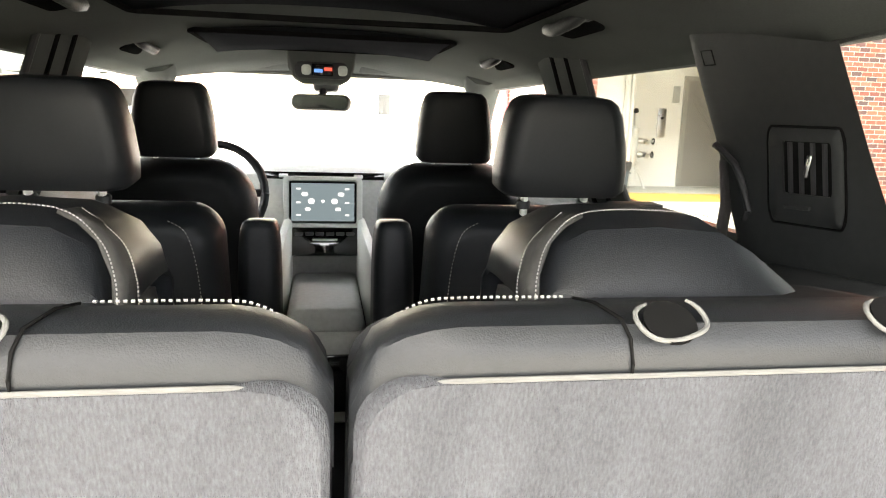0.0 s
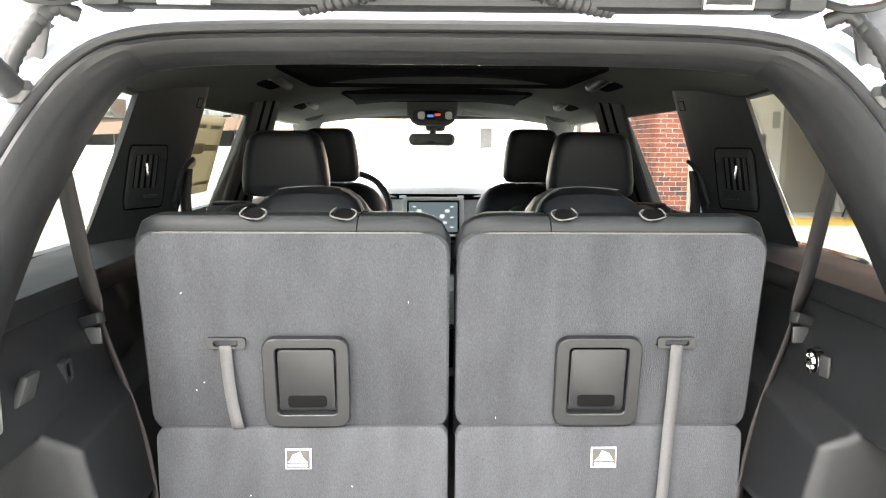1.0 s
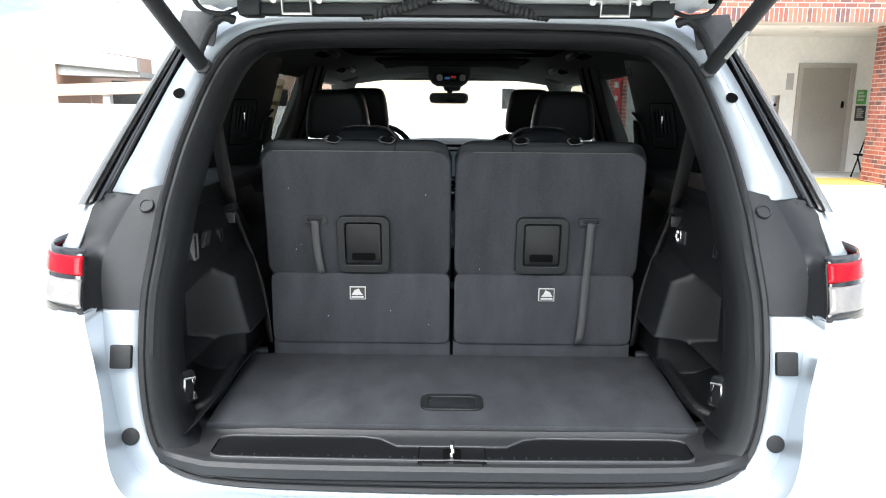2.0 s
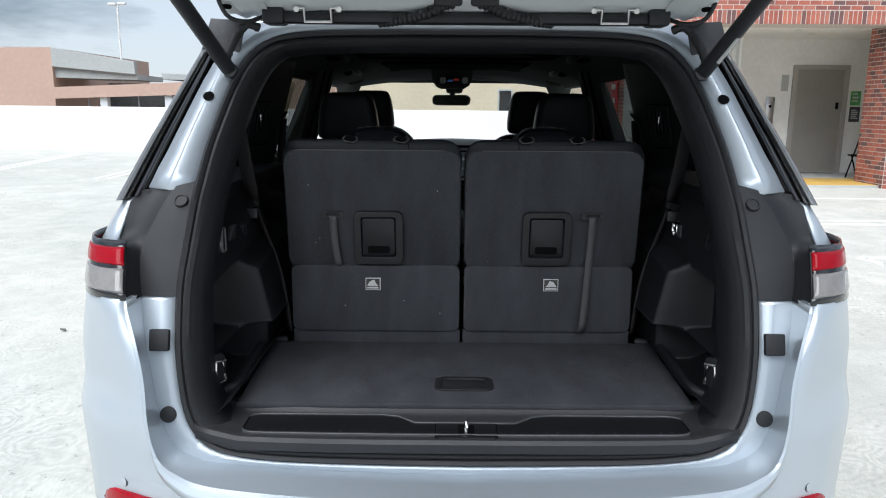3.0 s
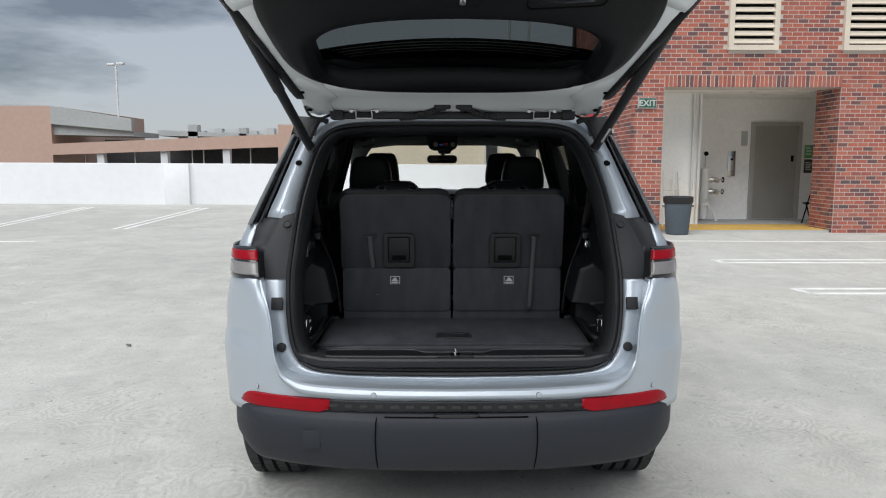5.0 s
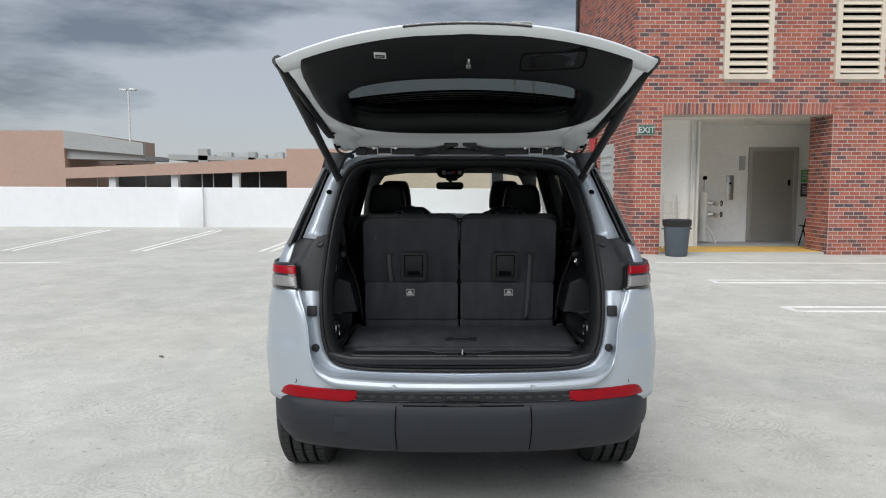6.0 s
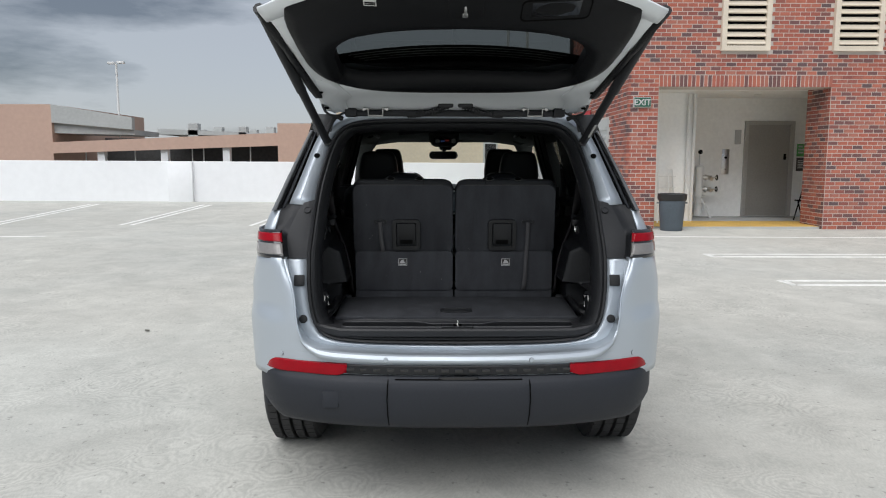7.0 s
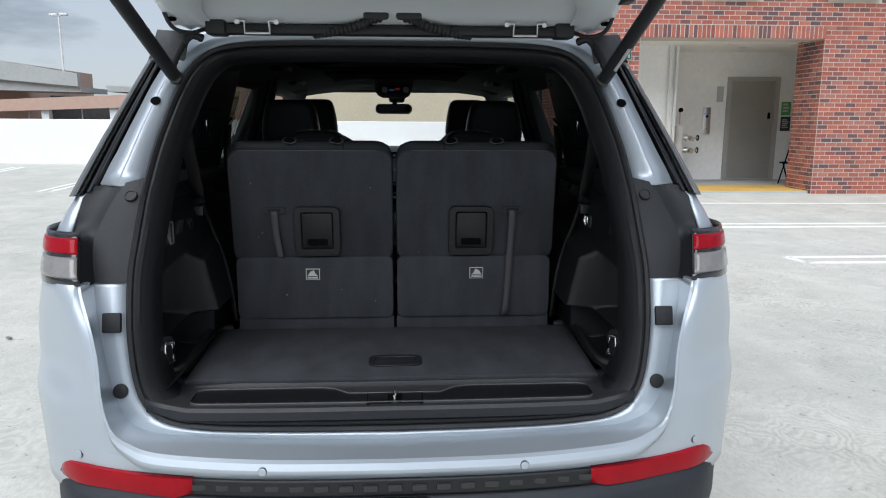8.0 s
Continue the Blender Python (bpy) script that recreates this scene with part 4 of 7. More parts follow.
def lower_bumper():
    """The grey bumper: its top edge dips round the corners and its foot rises to them."""
    rows = []
    for z, push, shrink in ((0.627, -0.028, 0.016), (0.622, -0.014, 0.012), (0.612, 0.002, 0.010), (0.606, 0.008, 0.008), (0.592, 0.020, 0.006), (0.584, 0.026, 0.006), (0.55, 0.030, 0.006), (0.50, 0.028, 0.006), (0.45, 0.018, 0.010), (0.41, 0.002, 0.024), (0.385, -0.02, 0.050), (0.365, -0.07, 0.09)):
        row = []
        for x, y in bumper_curve(push, shrink):
            c = ease((abs(x) - 0.74) / 0.15)
            t = (0.627 - z) / 0.262
            row.append((x, y, z - 0.042 * ease((abs(x) - 0.79) / 0.07) * (1 - t) + 0.085 * t * t * c))
        rows.append(row)
    return grid(rows)


part("bumper_lower", lower_bumper(), M_BUMPER, suv, "dark grey moulded lower bumper", solid=0.006)
for i in range(17):
    x = -0.44 + 0.055 * i
    rib_y = -0.112 + 0.144 * x * x
    part("step_rib", box(x - 0.017, x + 0.017, rib_y - 0.010, rib_y + 0.02, 0.628, 0.645, 0.004), M_GLOSS, suv, "gloss black rib of the step pad")
part("step_pad", grid([[(x, y - 0.006, z) for x, y in bumper_curve(0.004) if abs(x) < 0.505] for z in (0.617, 0.622, 0.650, 0.655)]), M_HANDLE, suv, "black step pad", solid=0.01)
# black bar paints the joint and the shadow above the middle panel
part("bumper_groove", tube([(x, y, 0.600) for x, y in bumper_curve(0.016, 0.006) if abs(x) < 0.29], 0.0028, 6), M_INK, suv, "dark joint with its shadow along the middle bumper panel")
# added black shape stands for a dark reflection below the step pad
part("step_reflection", prism([(-0.082, 0.606), (-0.060, 0.599), (0.060, 0.599), (0.082, 0.606), (0.070, 0.613), (-0.070, 0.613)], -0.126, -0.112, "y", 0.002), M_GLOSS, suv, "gloss black shape for the dark reflection under the step")


def reflector():
    """A red bar that tapers round the corner."""
    h = [p for p in spline([(.455, -.084), (.55, -.064), (.66, -.028), (.735, .000), (.785, .036), (.812, .066)], 20)]
    rows = []
    for i, (x, y) in enumerate(h):
        t = i / 19
        lo, hi = 0.608, 0.654
        if t > 0.80:
            hi -= 0.036 * ((t - 0.80) / 0.20) ** 2
        if t < 0.10:
            lo += 0.014 * (1 - t / 0.10)
        rows.append([(x, y + 0.006, lo - 0.004), (x, y - 0.006, lo), (x, y - 0.010, (lo + hi) / 2), (x, y - 0.006, hi), (x, y + 0.006, hi + 0.004)])
    return grid(rows)


pair("rear_reflector", reflector, M_RED_LENS, label="long red rear reflector", solid=0.008)
pair("bumper_seam", lambda: tube([(0.285, -0.108, 0.60), (0.287, -0.130, 0.585), (0.29, -0.134, 0.52), (0.288, -0.118, 0.45), (0.284, -0.095, 0.40)], 0.0024, 6), M_INK)
pair("parking_sensor", lambda: lathe([(0, -0.004), (0.0095, -0.004), (0.0095, 0.0022), (0.0085, 0.003), (0, 0.003)], 20, pose(0.296, -0.1035, 0.675, 90, 0, 6)), M_PAINT, label="round parking sensor")
pair("sensor_ring", lambda: lathe([(0.0094, -0.004), (0.0104, -0.004), (0.0104, 0.0012), (0.0094, 0.0012)], 20, pose(0.296, -0.1035, 0.675, 90, 0, 6)), M_DARKMETAL)
pair("parking_sensor", lambda: lathe([(0, -0.004), (0.0095, -0.004), (0.0095, 0.0022), (0.0085, 0.003), (0, 0.003)], 20, pose(0.738, 0.006, 0.677, 90, 0, 38)), M_PAINT, label="round parking sensor")
pair("sensor_ring", lambda: lathe([(0.0094, -0.004), (0.0104, -0.004), (0.0104, 0.0012), (0.0094, 0.0012)], 20, pose(0.738, 0.006, 0.677, 90, 0, 38)), M_DARKMETAL)
part("tow_cover", prism(rounded(-0.555, -0.49, 0.475, 0.545, 0.008), -0.101, -0.085, "y", 0.002), M_BUMPER, suv, "square tow eye cover")


# tail lamps
def lamp_shell(z0, z1, out, seg=18, x_in=0.0):
    """A wrap-round lamp surface that leans in and forward as it rises."""
    pts = spline([(.724 + x_in, .046), (.765, .060), (.817, .092), (.859, .150), (.881, .225), (.889, .33)], seg)
    rows = []
    n = 8
    for k in range(n + 1):
        t = k / n
        z = z0 + (z1 - z0) * t
        bulge = out * (1 - abs(2 * t - 1) ** 8)
        lean = max(0.0, z - 1.07)
        row = []
        for i, (x, y) in enumerate(pts):
            u = i / (seg - 1)
            row.append((x + lean * (0.22 * (1 - u) - 0.12 * u) + bulge * min(1, 0.1 + u), y + lean * (0.75 - 0.35 * u) - bulge * (1 - u), z))
        rows.append(row)
    return grid(rows)


for s in (1, -1):
    fl = (lambda b: b) if s > 0 else mirror
    lamp = part("tail_lamp", fl(lamp_shell(1.070, 1.184, 0.002)), M_GLOSS, suv, "tail lamp with red band over clear lens", solid=0.004)
    part("red_lens", fl(lamp_shell(1.134, 1.172, 0.006, x_in=0.003)), M_RED_LENS, lamp, "red lens band", solid=0.005)
    part("clear_lens", fl(lamp_shell(1.082, 1.131, 0.006, x_in=0.004)), M_CLEAR_LENS, lamp, "clear lens", solid=0.005)


# shoulder above the lamp and side body
def shoulder():
    rows = []
    for z, pts in ((1.150, ((.800, .185), (.845, .215), (.868, .28), (.882, .40), (.895, .60), (.920, .80))),
                   (1.170, ((.795, .180), (.837, .203), (.863, .27), (.879, .40), (.893, .60), (.918, .80))),
                   (1.215, ((.785, .202), (.815, .222), (.846, .29), (.869, .42), (.888, .60), (.912, .80))),
                   (1.258, ((.775, .223), (.797, .240), (.824, .31), (.852, .42), (.872, .60), (.897, .80))),
                   (1.268, ((.772, .240), (.785, .255), (.810, .32), (.836, .42), (.855, .60), (.88, .80)))):
        rows.append([(x, y, z) for x, y in spline(pts, 16)])
    return grid(rows)


pair("shoulder", shoulder, M_PAINT, label="silver painted shoulder below the side glass", solid=0.006)

WHEEL_Y, WHEEL_R, WHEEL_X = (0.86, 3.95), 0.385, 0.812


def side_skin():
    rows = []
    ys = np.linspace(0.58, 5.0, 90)
    for k in range(13):
        t = k / 12
        row = []
        for y in ys:
            zb = 0.36
            for wy in WHEEL_Y:
                d = abs(y - wy)
                if d < 0.45:
                    zb = max(zb, 0.36 + 0.02 + math.sqrt(0.45 ** 2 - d * d))
            zt = 1.255 - (0.05 if y > 4.0 else 0) - 0.10 * max(0, y - 3.6)
            z = zb + (zt - zb) * t
            x = float(np.interp(y, (0.58, 0.8, 1.1, 1.6, 3.5, 4.4, 4.75, 5.0), (0.930, 0.938, 0.950, 0.960, 0.965, 0.95, 0.88, 0.76)))
            x += haunch(y, z) - 0.055 * max(0, (z - 1.0) / 0.255) ** 1.5 + 0.05 * max(0, (0.65 - z) / 0.29) ** 2
            row.append((x, y, z))
        rows.append(row)
    return grid(rows)


pair("side_body", side_skin, M_PAINT, label="silver painted body side", solid=0.01)


def arch(wy):
    return tube([(0.878, wy + 0.46 * math.cos(a), 0.375 + 0.46 * math.sin(a)) for a in np.linspace(math.pi + 0.1, -0.1, 20)], 0.028, 8)


for wy in WHEEL_Y:
    pair("wheel_arch", lambda: arch(wy), M_BUMPER, label="dark grey wheel arch moulding")
for x0, x1 in ((-0.93, -0.84), (0.84, 0.93)):
    part("sill_moulding", box(x0, x1, 1.5, 3.6, 0.28, 0.40, 0.03), M_BUMPER, suv, "dark grey sill moulding")


def tyre_bm():
    prof = [(0.20, -0.105), (0.27, -0.128), (0.345, -0.132), (0.372, -0.118), (0.384, -0.09)]
    for g in (-0.055, 0.0, 0.055):
        prof += [(0.385, g - 0.030), (0.385, g - 0.010), (0.364, g - 0.008), (0.364, g + 0.008), (0.385, g + 0.010)]
    prof += [(0.384, 0.09), (0.372, 0.118), (0.345, 0.132), (0.27, 0.128), (0.20, 0.105)]
    rows = [[Vector((h, r * math.cos(t), r * math.sin(t))) for t in (2 * math.pi * k / 56 for k in range(56))] for r, h in prof]
    bm = grid(rows, True)
    tread = []
    for k in range(56):
        m = Matrix.Rotation(2 * math.pi * k / 56, 4, "X")
        for g, sk in ((-0.086, 0.06), (-0.029, -0.06), (0.029, 0.06), (0.086, -0.06)):
            tread.append(moved(box(g - 0.0195, g + 0.0195, -0.0195, 0.0195, 0.372, 0.3895, m=Matrix.Rotation(sk, 4, "Z")), m))
    return merge(bm, *tread)


def rim_bm():
    bms = [lathe([(0.22, -0.10), (0.235, -0.095), (0.228, -0.06), (0.225, 0.06), (0.235, 0.10), (0.22, 0.10), (0.21, 0.0)], 40, Matrix.Rotation(radians(90), 4, "Y")),
           lathe([(0.0, 0.0), (0.06, 0.0), (0.065, 0.03), (0.0, 0.04)], 20, Matrix.Rotation(radians(90), 4, "Y") @ Matrix.Translation((0, 0, 0.05)))]
    for k in range(10):
        bms.append(moved(box(0.055, 0.08, -0.016, 0.016, 0.04, 0.225, 0.006), Matrix.Rotation(2 * math.pi * k / 10, 4, "X")))
    return merge(*bms)


wheel_tyre, wheel_rim = None, None
for wy in WHEEL_Y:
    for s in (1, -1):
        z = deck_z(0, wy) + WHEEL_R - 0.002
        if wheel_tyre is None:
            w = part("wheel", lathe([(0.0, -0.09), (0.1, -0.09), (0.1, -0.02), (0, -0.02)], 16, Matrix.Rotation(radians(90), 4, "Y")), M_DARKMETAL, suv, "wheel with black road tyre")
            wheel_tyre, wheel_rim = part("tyre", tyre_bm(), M_TYRE, w, "black grooved tyre"), part("rim", rim_bm(), M_STEEL, w, "silver alloy rim")
            first = w
        else:
            w = first.copy()
            scene.collection.objects.link(w)
            for o in (wheel_tyre, wheel_rim):
                c = o.copy()
                scene.collection.objects.link(c)
                c.parent = w
        w.matrix_local = pose(s * WHEEL_X, wy, z, 0, 0, 0 if s > 0 else 180)
pair("wheel_well", lambda: moved(box(-0.022, 0.16, -0.48, 0.48, -0.02, 0.50, 0.05), pose(0.72, WHEEL_Y[0], 0.42)), M_INK)
part("underbody", box(-0.62, 0.62, 0.30, 4.8, 0.36, 0.46, 0.03), M_INK, suv, "dark underbody")
part("muffler", tube([(-0.42, 0.32, 0.47), (0.42, 0.32, 0.47)], 0.09, 14), M_DARKMETAL, suv)
part("axle_beam", tube([(-0.72, WHEEL_Y[0], 0.38), (0.72, WHEEL_Y[0], 0.38)], 0.05, 10), M_DARKMETAL, suv)

# front end, hood
def hood():
    rows = []
    for y, z, w in ((3.95, 1.20, 0.80), (4.2, 1.17, 0.82), (4.5, 1.13, 0.80), (4.75, 1.07, 0.76), (4.93, 1.0, 0.70)):
        rows.append([(x * w, y - 0.05 * x * x, z - 0.05 * x * x + 0.015 * math.cos(3 * x)) for x in np.linspace(-1, 1, 13)])
    return grid(rows)


part("hood", hood(), M_PAINT, suv, "silver painted hood", solid=0.02)
part("front_bumper", grid([[(x * w, 5.02 - 0.32 * abs(x) ** 3, z) for x in np.linspace(-1, 1, 17)] for z, w in ((1.0, 0.74), (0.9, 0.82), (0.6, 0.90), (0.36, 0.84))]), M_BUMPER, suv, "front bumper and grille", solid=0.03)

# roof
def roof_row(y, zc, w, side):
    return [(w * t, y, zc - (zc - side) * abs(t) ** 2.6) for t in np.linspace(-1, 1, 21)]


ROOF = [(0.60, 1.742, 0.60, 1.690), (0.70, 1.752, 0.645, 1.690), (1.0, 1.770, 0.70, 1.690), (1.3, 1.780, 0.74, 1.685), (1.8, 1.785, 0.745, 1.685), (2.6, 1.772, 0.735, 1.675), (3.1, 1.735, 0.71, 1.655), (3.36, 1.700, 0.68, 1.640)]
part("roof_skin", grid([roof_row(*r) for r in ROOF]), M_PAINT, suv, "silver painted roof", solid=0.01)
part("sunroof_glass", box(-0.42, 0.42, 1.25, 3.1, 1.789, 1.797, 0.003), M_GLOSS, suv, "dark glass roof panel")
pair("roof_rail", lambda: tube([(0.60, 0.85, 1.74), (0.615, 1.0, 1.785), (0.625, 1.8, 1.80), (0.61, 2.9, 1.775), (0.60, 3.05, 1.74)], 0.018, 8), M_DARKMETAL, label="roof rail")


# pillars and side glass
def gx(z, y=1.3):
    """Half width of the side glass at height z; the cabin narrows to the rear."""
    k = min(1, max(0, (y - 0.25) / 0.95))
    return float(np.interp(z, (1.24, 1.66), (0.790, 0.643))) + (0.085 + 0.017 * (z - 1.24) / 0.42) * k * k * (3 - 2 * k)


def pillar_face(u, z, h=0.0):
    """The inner face of the pillar between the rear side windows: u from its rear edge to its front edge."""
    zz = (1.26, 1.33, 1.385, 1.455, 1.61, 1.68)
    r = np.array((np.interp(z, zz, (.815, .790, .772, .748, .700, .680)), np.interp(z, zz, (1.075, 1.093, 1.105, 1.120, 1.153, 1.168))))
    f = np.array((np.interp(z, zz, (.700, .685, .674, .660, .630, .620)), np.interp(z, zz, (1.30, 1.32, 1.335, 1.35, 1.41, 1.435))))
    p = r + (f - r) * u
    n = np.array((-(f - r)[1], (f - r)[0]))
    n = n / np.linalg.norm(n)
    p = p + n * (h + 0.010 * math.sin(math.pi * min(1, max(0, u))))
    return (float(p[0]), float(p[1]), z)


def pillar_c():
    rows = []
    for k in range(15):
        z = 1.235 + (1.685 - 1.235) * k / 14
        row = [pillar_face(u, z) for u in (-0.06, -0.03, 0.1, 0.3, 0.5, 0.7, 0.9, 0.97)]
        x, y, _ = pillar_face(1.0, z)
        row += [(x + 0.004, y + 0.004, z), (x + 0.02, y + 0.012, z), (gx(z, 1.35) - 0.012, y + 0.06, z), (gx(z, 1.3), y + 0.02, z), (gx(z, 1.2), row[0][1] + 0.10, z)]
        rows.append(row)
    return grid(rows, True, True)


def pillar_b():
    rows = []
    for k in range(9):
        t = k / 8
        z = 1.235 + (1.685 - 1.235) * t
        x, y = 0.725 - 0.095 * t, float(np.interp(z, (1.235, 1.31, 1.465, 1.623, 1.685), (1.775, 1.83, 1.93, 1.99, 2.015)))
        rows.append([(x, y, z), (x - 0.006, y + 0.02, z), (x - 0.042, y + 0.16, z), (x - 0.030, y + 0.27, z), (x + 0.03, y + 0.34, z), (gx(z, 2.0) - 0.01, y + 0.43, z), (gx(z, 2.0), y + 0.41, z), (gx(z, 2.0), y + 0.36, z), (x + 0.02, y + 0.05, z)])
    return grid(rows, True, True)


pair("pillar_c", pillar_c, M_PILLAR, label="dark trimmed pillar between the rear side windows", smooth=45)
pair("pillar_b", pillar_b, M_FABRIC, label="dark trimmed middle pillar", smooth=45)
pair("pillar_a", lambda: tube(spline([(0.815, 4.02, 1.22), (0.765, 3.72, 1.43), (0.705, 3.44, 1.585), (0.655, 3.22, 1.665), (0.62, 3.02, 1.70)], 14), [0.050 + 0.045 * ease((k - 4) / 8) for k in range(14)], 14), M_FABRIC, label="grey trimmed front pillar", smooth=60)


def b_line(dx, dy):
    """A line up the middle pillar, off its rear edge."""
    return [(0.725 - 0.095 * (z - 1.235) / 0.45 + dx, float(np.interp(z, (1.235, 1.31, 1.465, 1.623, 1.685), (1.775, 1.83, 1.93, 1.99, 2.015))) + dy, z) for z in np.linspace(1.24, 1.68, 9)]


pair("pillar_seal", lambda: tube(b_line(0.004, -0.004), 0.009, 8), M_RUBBER, label="black door seal along the middle pillar")
for dx, dy in ((-0.017, 0.062), (-0.034, 0.125)):
    pair("pillar_groove", lambda: tube(b_line(dx, dy), 0.0065, 6), M_INK, label="dark joint in the pillar trim")
pair("door_frame", lambda: grid([[(gx(z, 2.0) + d, 2.185 + e + 0.45 * (z - 1.235), z) for d, e in ((0.010, 0.0), (-0.012, 0.004), (-0.016, 0.05), (-0.014, 0.20), (0.010, 0.22))] for z in np.linspace(1.24, 1.675, 7)]), M_RUBBER, label="black frame between the door windows", smooth=50)


def side_glass(y0, y1, lean0, lean1, n=6, first=False):
    """A pane between two sloping ends."""
    rows = []
    for k in range(7):
        z = 1.235 + (1.675 - 1.235) * k / 6
        a, b = y0 + lean0 * (z - 1.235), y1 + lean1 * (z - 1.235)
        if first:
            a = at_z(crease_c, max(z, 1.26))[1] + 0.02
        rows.append([(gx(z, y) + 0.012, y, z) for y in np.linspace(a, b, n)])
    return grid(rows)


pair("side_glass", lambda: side_glass(0.3, 1.15, 0, 0.36, 8, True), M_GLASS, label="tinted quarter window glass", smooth=60)
pair("side_glass", lambda: side_glass(1.155, 2.20, 0.36, 0.45), M_GLASS, label="tinted rear door glass", smooth=60)
pair("side_glass", lambda: side_glass(2.39, 3.75, 0.45, -0.9), M_WSHIELD, label="clear front door glass", smooth=60)
pair("glass_frame", lambda: tube([(0.868, 0.9, 1.245), (0.872, 1.2, 1.245), (0.885, 2.5, 1.245), (0.86, 3.9, 1.225)], 0.02, 8), M_GLOSS, label="black window line")
part("windshield", grid([[(x, y + 0.12 * (1 - (x / 0.72) ** 2), z) for x in np.linspace(-w, w, 11)] for y, z, w in ((3.36, 1.640, 0.68), (3.6, 1.50, 0.74), (3.85, 1.33, 0.79), (4.0, 1.22, 0.82))]), M_WSHIELD, suv, "windshield glass", smooth=60)
# price sheet stuck inside the rear door glass
def on_glass(y0, y1, z0, z1, off):
    """A rectangle lying on the inside of the side glass."""
    return grid([[(-gx(z, y) - 0.012 + off, y, z) for y in np.linspace(y0, y1, 7)] for z in np.linspace(z0, z1, 7)])


sheet_at = thing("window_sticker", "tan paper price sheet stuck inside the rear door glass", "sticker")
part("paper", on_glass(1.715, 2.110, 1.320, 1.588, 0.004), M_PAPER, sheet_at, smooth=60, solid=0.0006)
for y0, y1, z0, z1 in ((1.75, 1.90, 1.545, 1.560), (1.75, 1.93, 1.460, 1.495), (1.94, 2.08, 1.470, 1.490), (1.75, 1.89, 1.415, 1.440), (1.75, 1.86, 1.340, 1.352), (1.92, 2.08, 1.350, 1.362), (1.95, 2.07, 1.545, 1.558)):
    part("printed_panel", on_glass(y0, y1, z0, z1, 0.0068), M_PRINT, sheet_at, smooth=60, solid=0.0004)
pair("door_mirror", lambda: moved(box(-0.07, 0.10, -0.06, 0.07, -0.08, 0.09, 0.04), pose(0.99, 3.25, 1.27)), M_BLACK_PL, label="door mirror")

# headliner, side rails, floor, door inner panels
HEAD = [(r[0] + 0.02, r[1] - 0.045, r[2] - 0.015, r[3] - d) for r, d in zip(ROOF, (0.05, 0.055, 0.068, 0.072, 0.072, 0.065, 0.05, 0.035))]


def head_z(x, y):
    """Height of the headliner."""
    ys = [r[0] for r in HEAD]
    zc, w, side = (float(np.interp(y, ys, [r[k] for r in HEAD])) for k in (1, 2, 3))
    return zc - (zc - side) * min(1, abs(x) / w) ** 2.6


part("windshield_header", box(-0.66, 0.66, 3.36, 3.50, 1.636, 1.690, 0.012), M_FABRIC, suv, "grey trimmed windshield header")
part("headliner", grid([roof_row(*r) for r in HEAD]), M_FABRIC, suv, "grey fabric headliner", solid=0.008)
pair("roof_side_rail", lambda: grid([[(r[2] - 0.004, r[0], r[3] + 0.002), (r[2] + 0.012, r[0], r[3] - 0.010), (gx(1.62, r[0]) + 0.004, r[0], r[3] - 0.006), (gx(1.66, r[0]) + 0.004, r[0], r[3] + 0.07)] for r in HEAD]), M_TRIM, label="dark trim above the side windows", smooth=50)
for y0, y1, w in ((1.33, 1.93, 0.42), (2.34, 2.84, 0.37)):
    part("sunroof_shade", grid([[(x, y, head_z(x, y) - 0.011) for x in np.linspace(-w, w, 11)] for y in np.linspace(y0, y1, 5)]), M_SHADE, suv, "dark roof glass blind", solid=0.004)
    part("sunroof_trim", ring(rounded(-w - 0.012, w + 0.012, y0 - 0.012, y1 + 0.012, 0.03), rounded(-w + 0.004, w - 0.004, y0 + 0.004, y1 - 0.004, 0.025), head_z(w, y0) - 0.006, head_z(w, y0) - 0.018, "z"), M_INK, suv, "dark trim round the roof glass")
# pale grey puts the glare on the blind slot into its colour
part("roller_slot", grid([[(x, y, head_z(x, y) - 0.010) for x in np.linspace(-0.30, 0.30, 9)] for y in (1.065, 1.115)]), M_GREY_TRIM, suv, "blind slot in the headliner, its glare painted pale", solid=0.003)
part("cabin_floor", box(-0.80, 0.80, 0.72, 4.1, 0.45, 0.50), M_CARPET, suv, "dark cabin carpet")
pair("door_panel", lambda: grid([[(0.80 - 0.015 * math.sin(9 * t) - 0.04 * (1 - t), y, 0.5 + 0.76 * t) for y in np.linspace(1.25, 3.9, 12)] for t in np.linspace(0, 1, 9)]), M_TRIM, label="dark inner door panel", solid=0.03)


# cargo side trims with a moulded pocket
def side_x(y, z):
    """The cargo side's inner face: a recess behind the boxed wheel housing, and a lower pocket under its lip."""
    base = 0.600 + 0.05 * ease((z - 1.10) / 0.16) + 0.10 * ease((y - 0.75) / 0.3) * (1 if z > 0.95 else 0.4)
    mid = ease((z - 0.892) / 0.012) * ease((1.065 + 0.10 * (y - 0.30) - z) / 0.035)
    low = ease((0.892 - z) / 0.012) * ease((z - 0.772) / 0.02)
    start = ease((y - 0.205) / 0.05)
    house = 0.665 + (0.22 * max(0.0, z - 0.905) - 0.150) * ease((y - 0.425) / 0.028)
    pocket = 0.688 - 0.140 * ease((y - 0.50) / 0.028)
    lip = 0.010 * ease((y - 0.42) / 0.02) * math.exp(-((z - 0.897) / 0.007) ** 2)
    return base + start * (mid * (house - base) + low * (pocket - base)) - lip


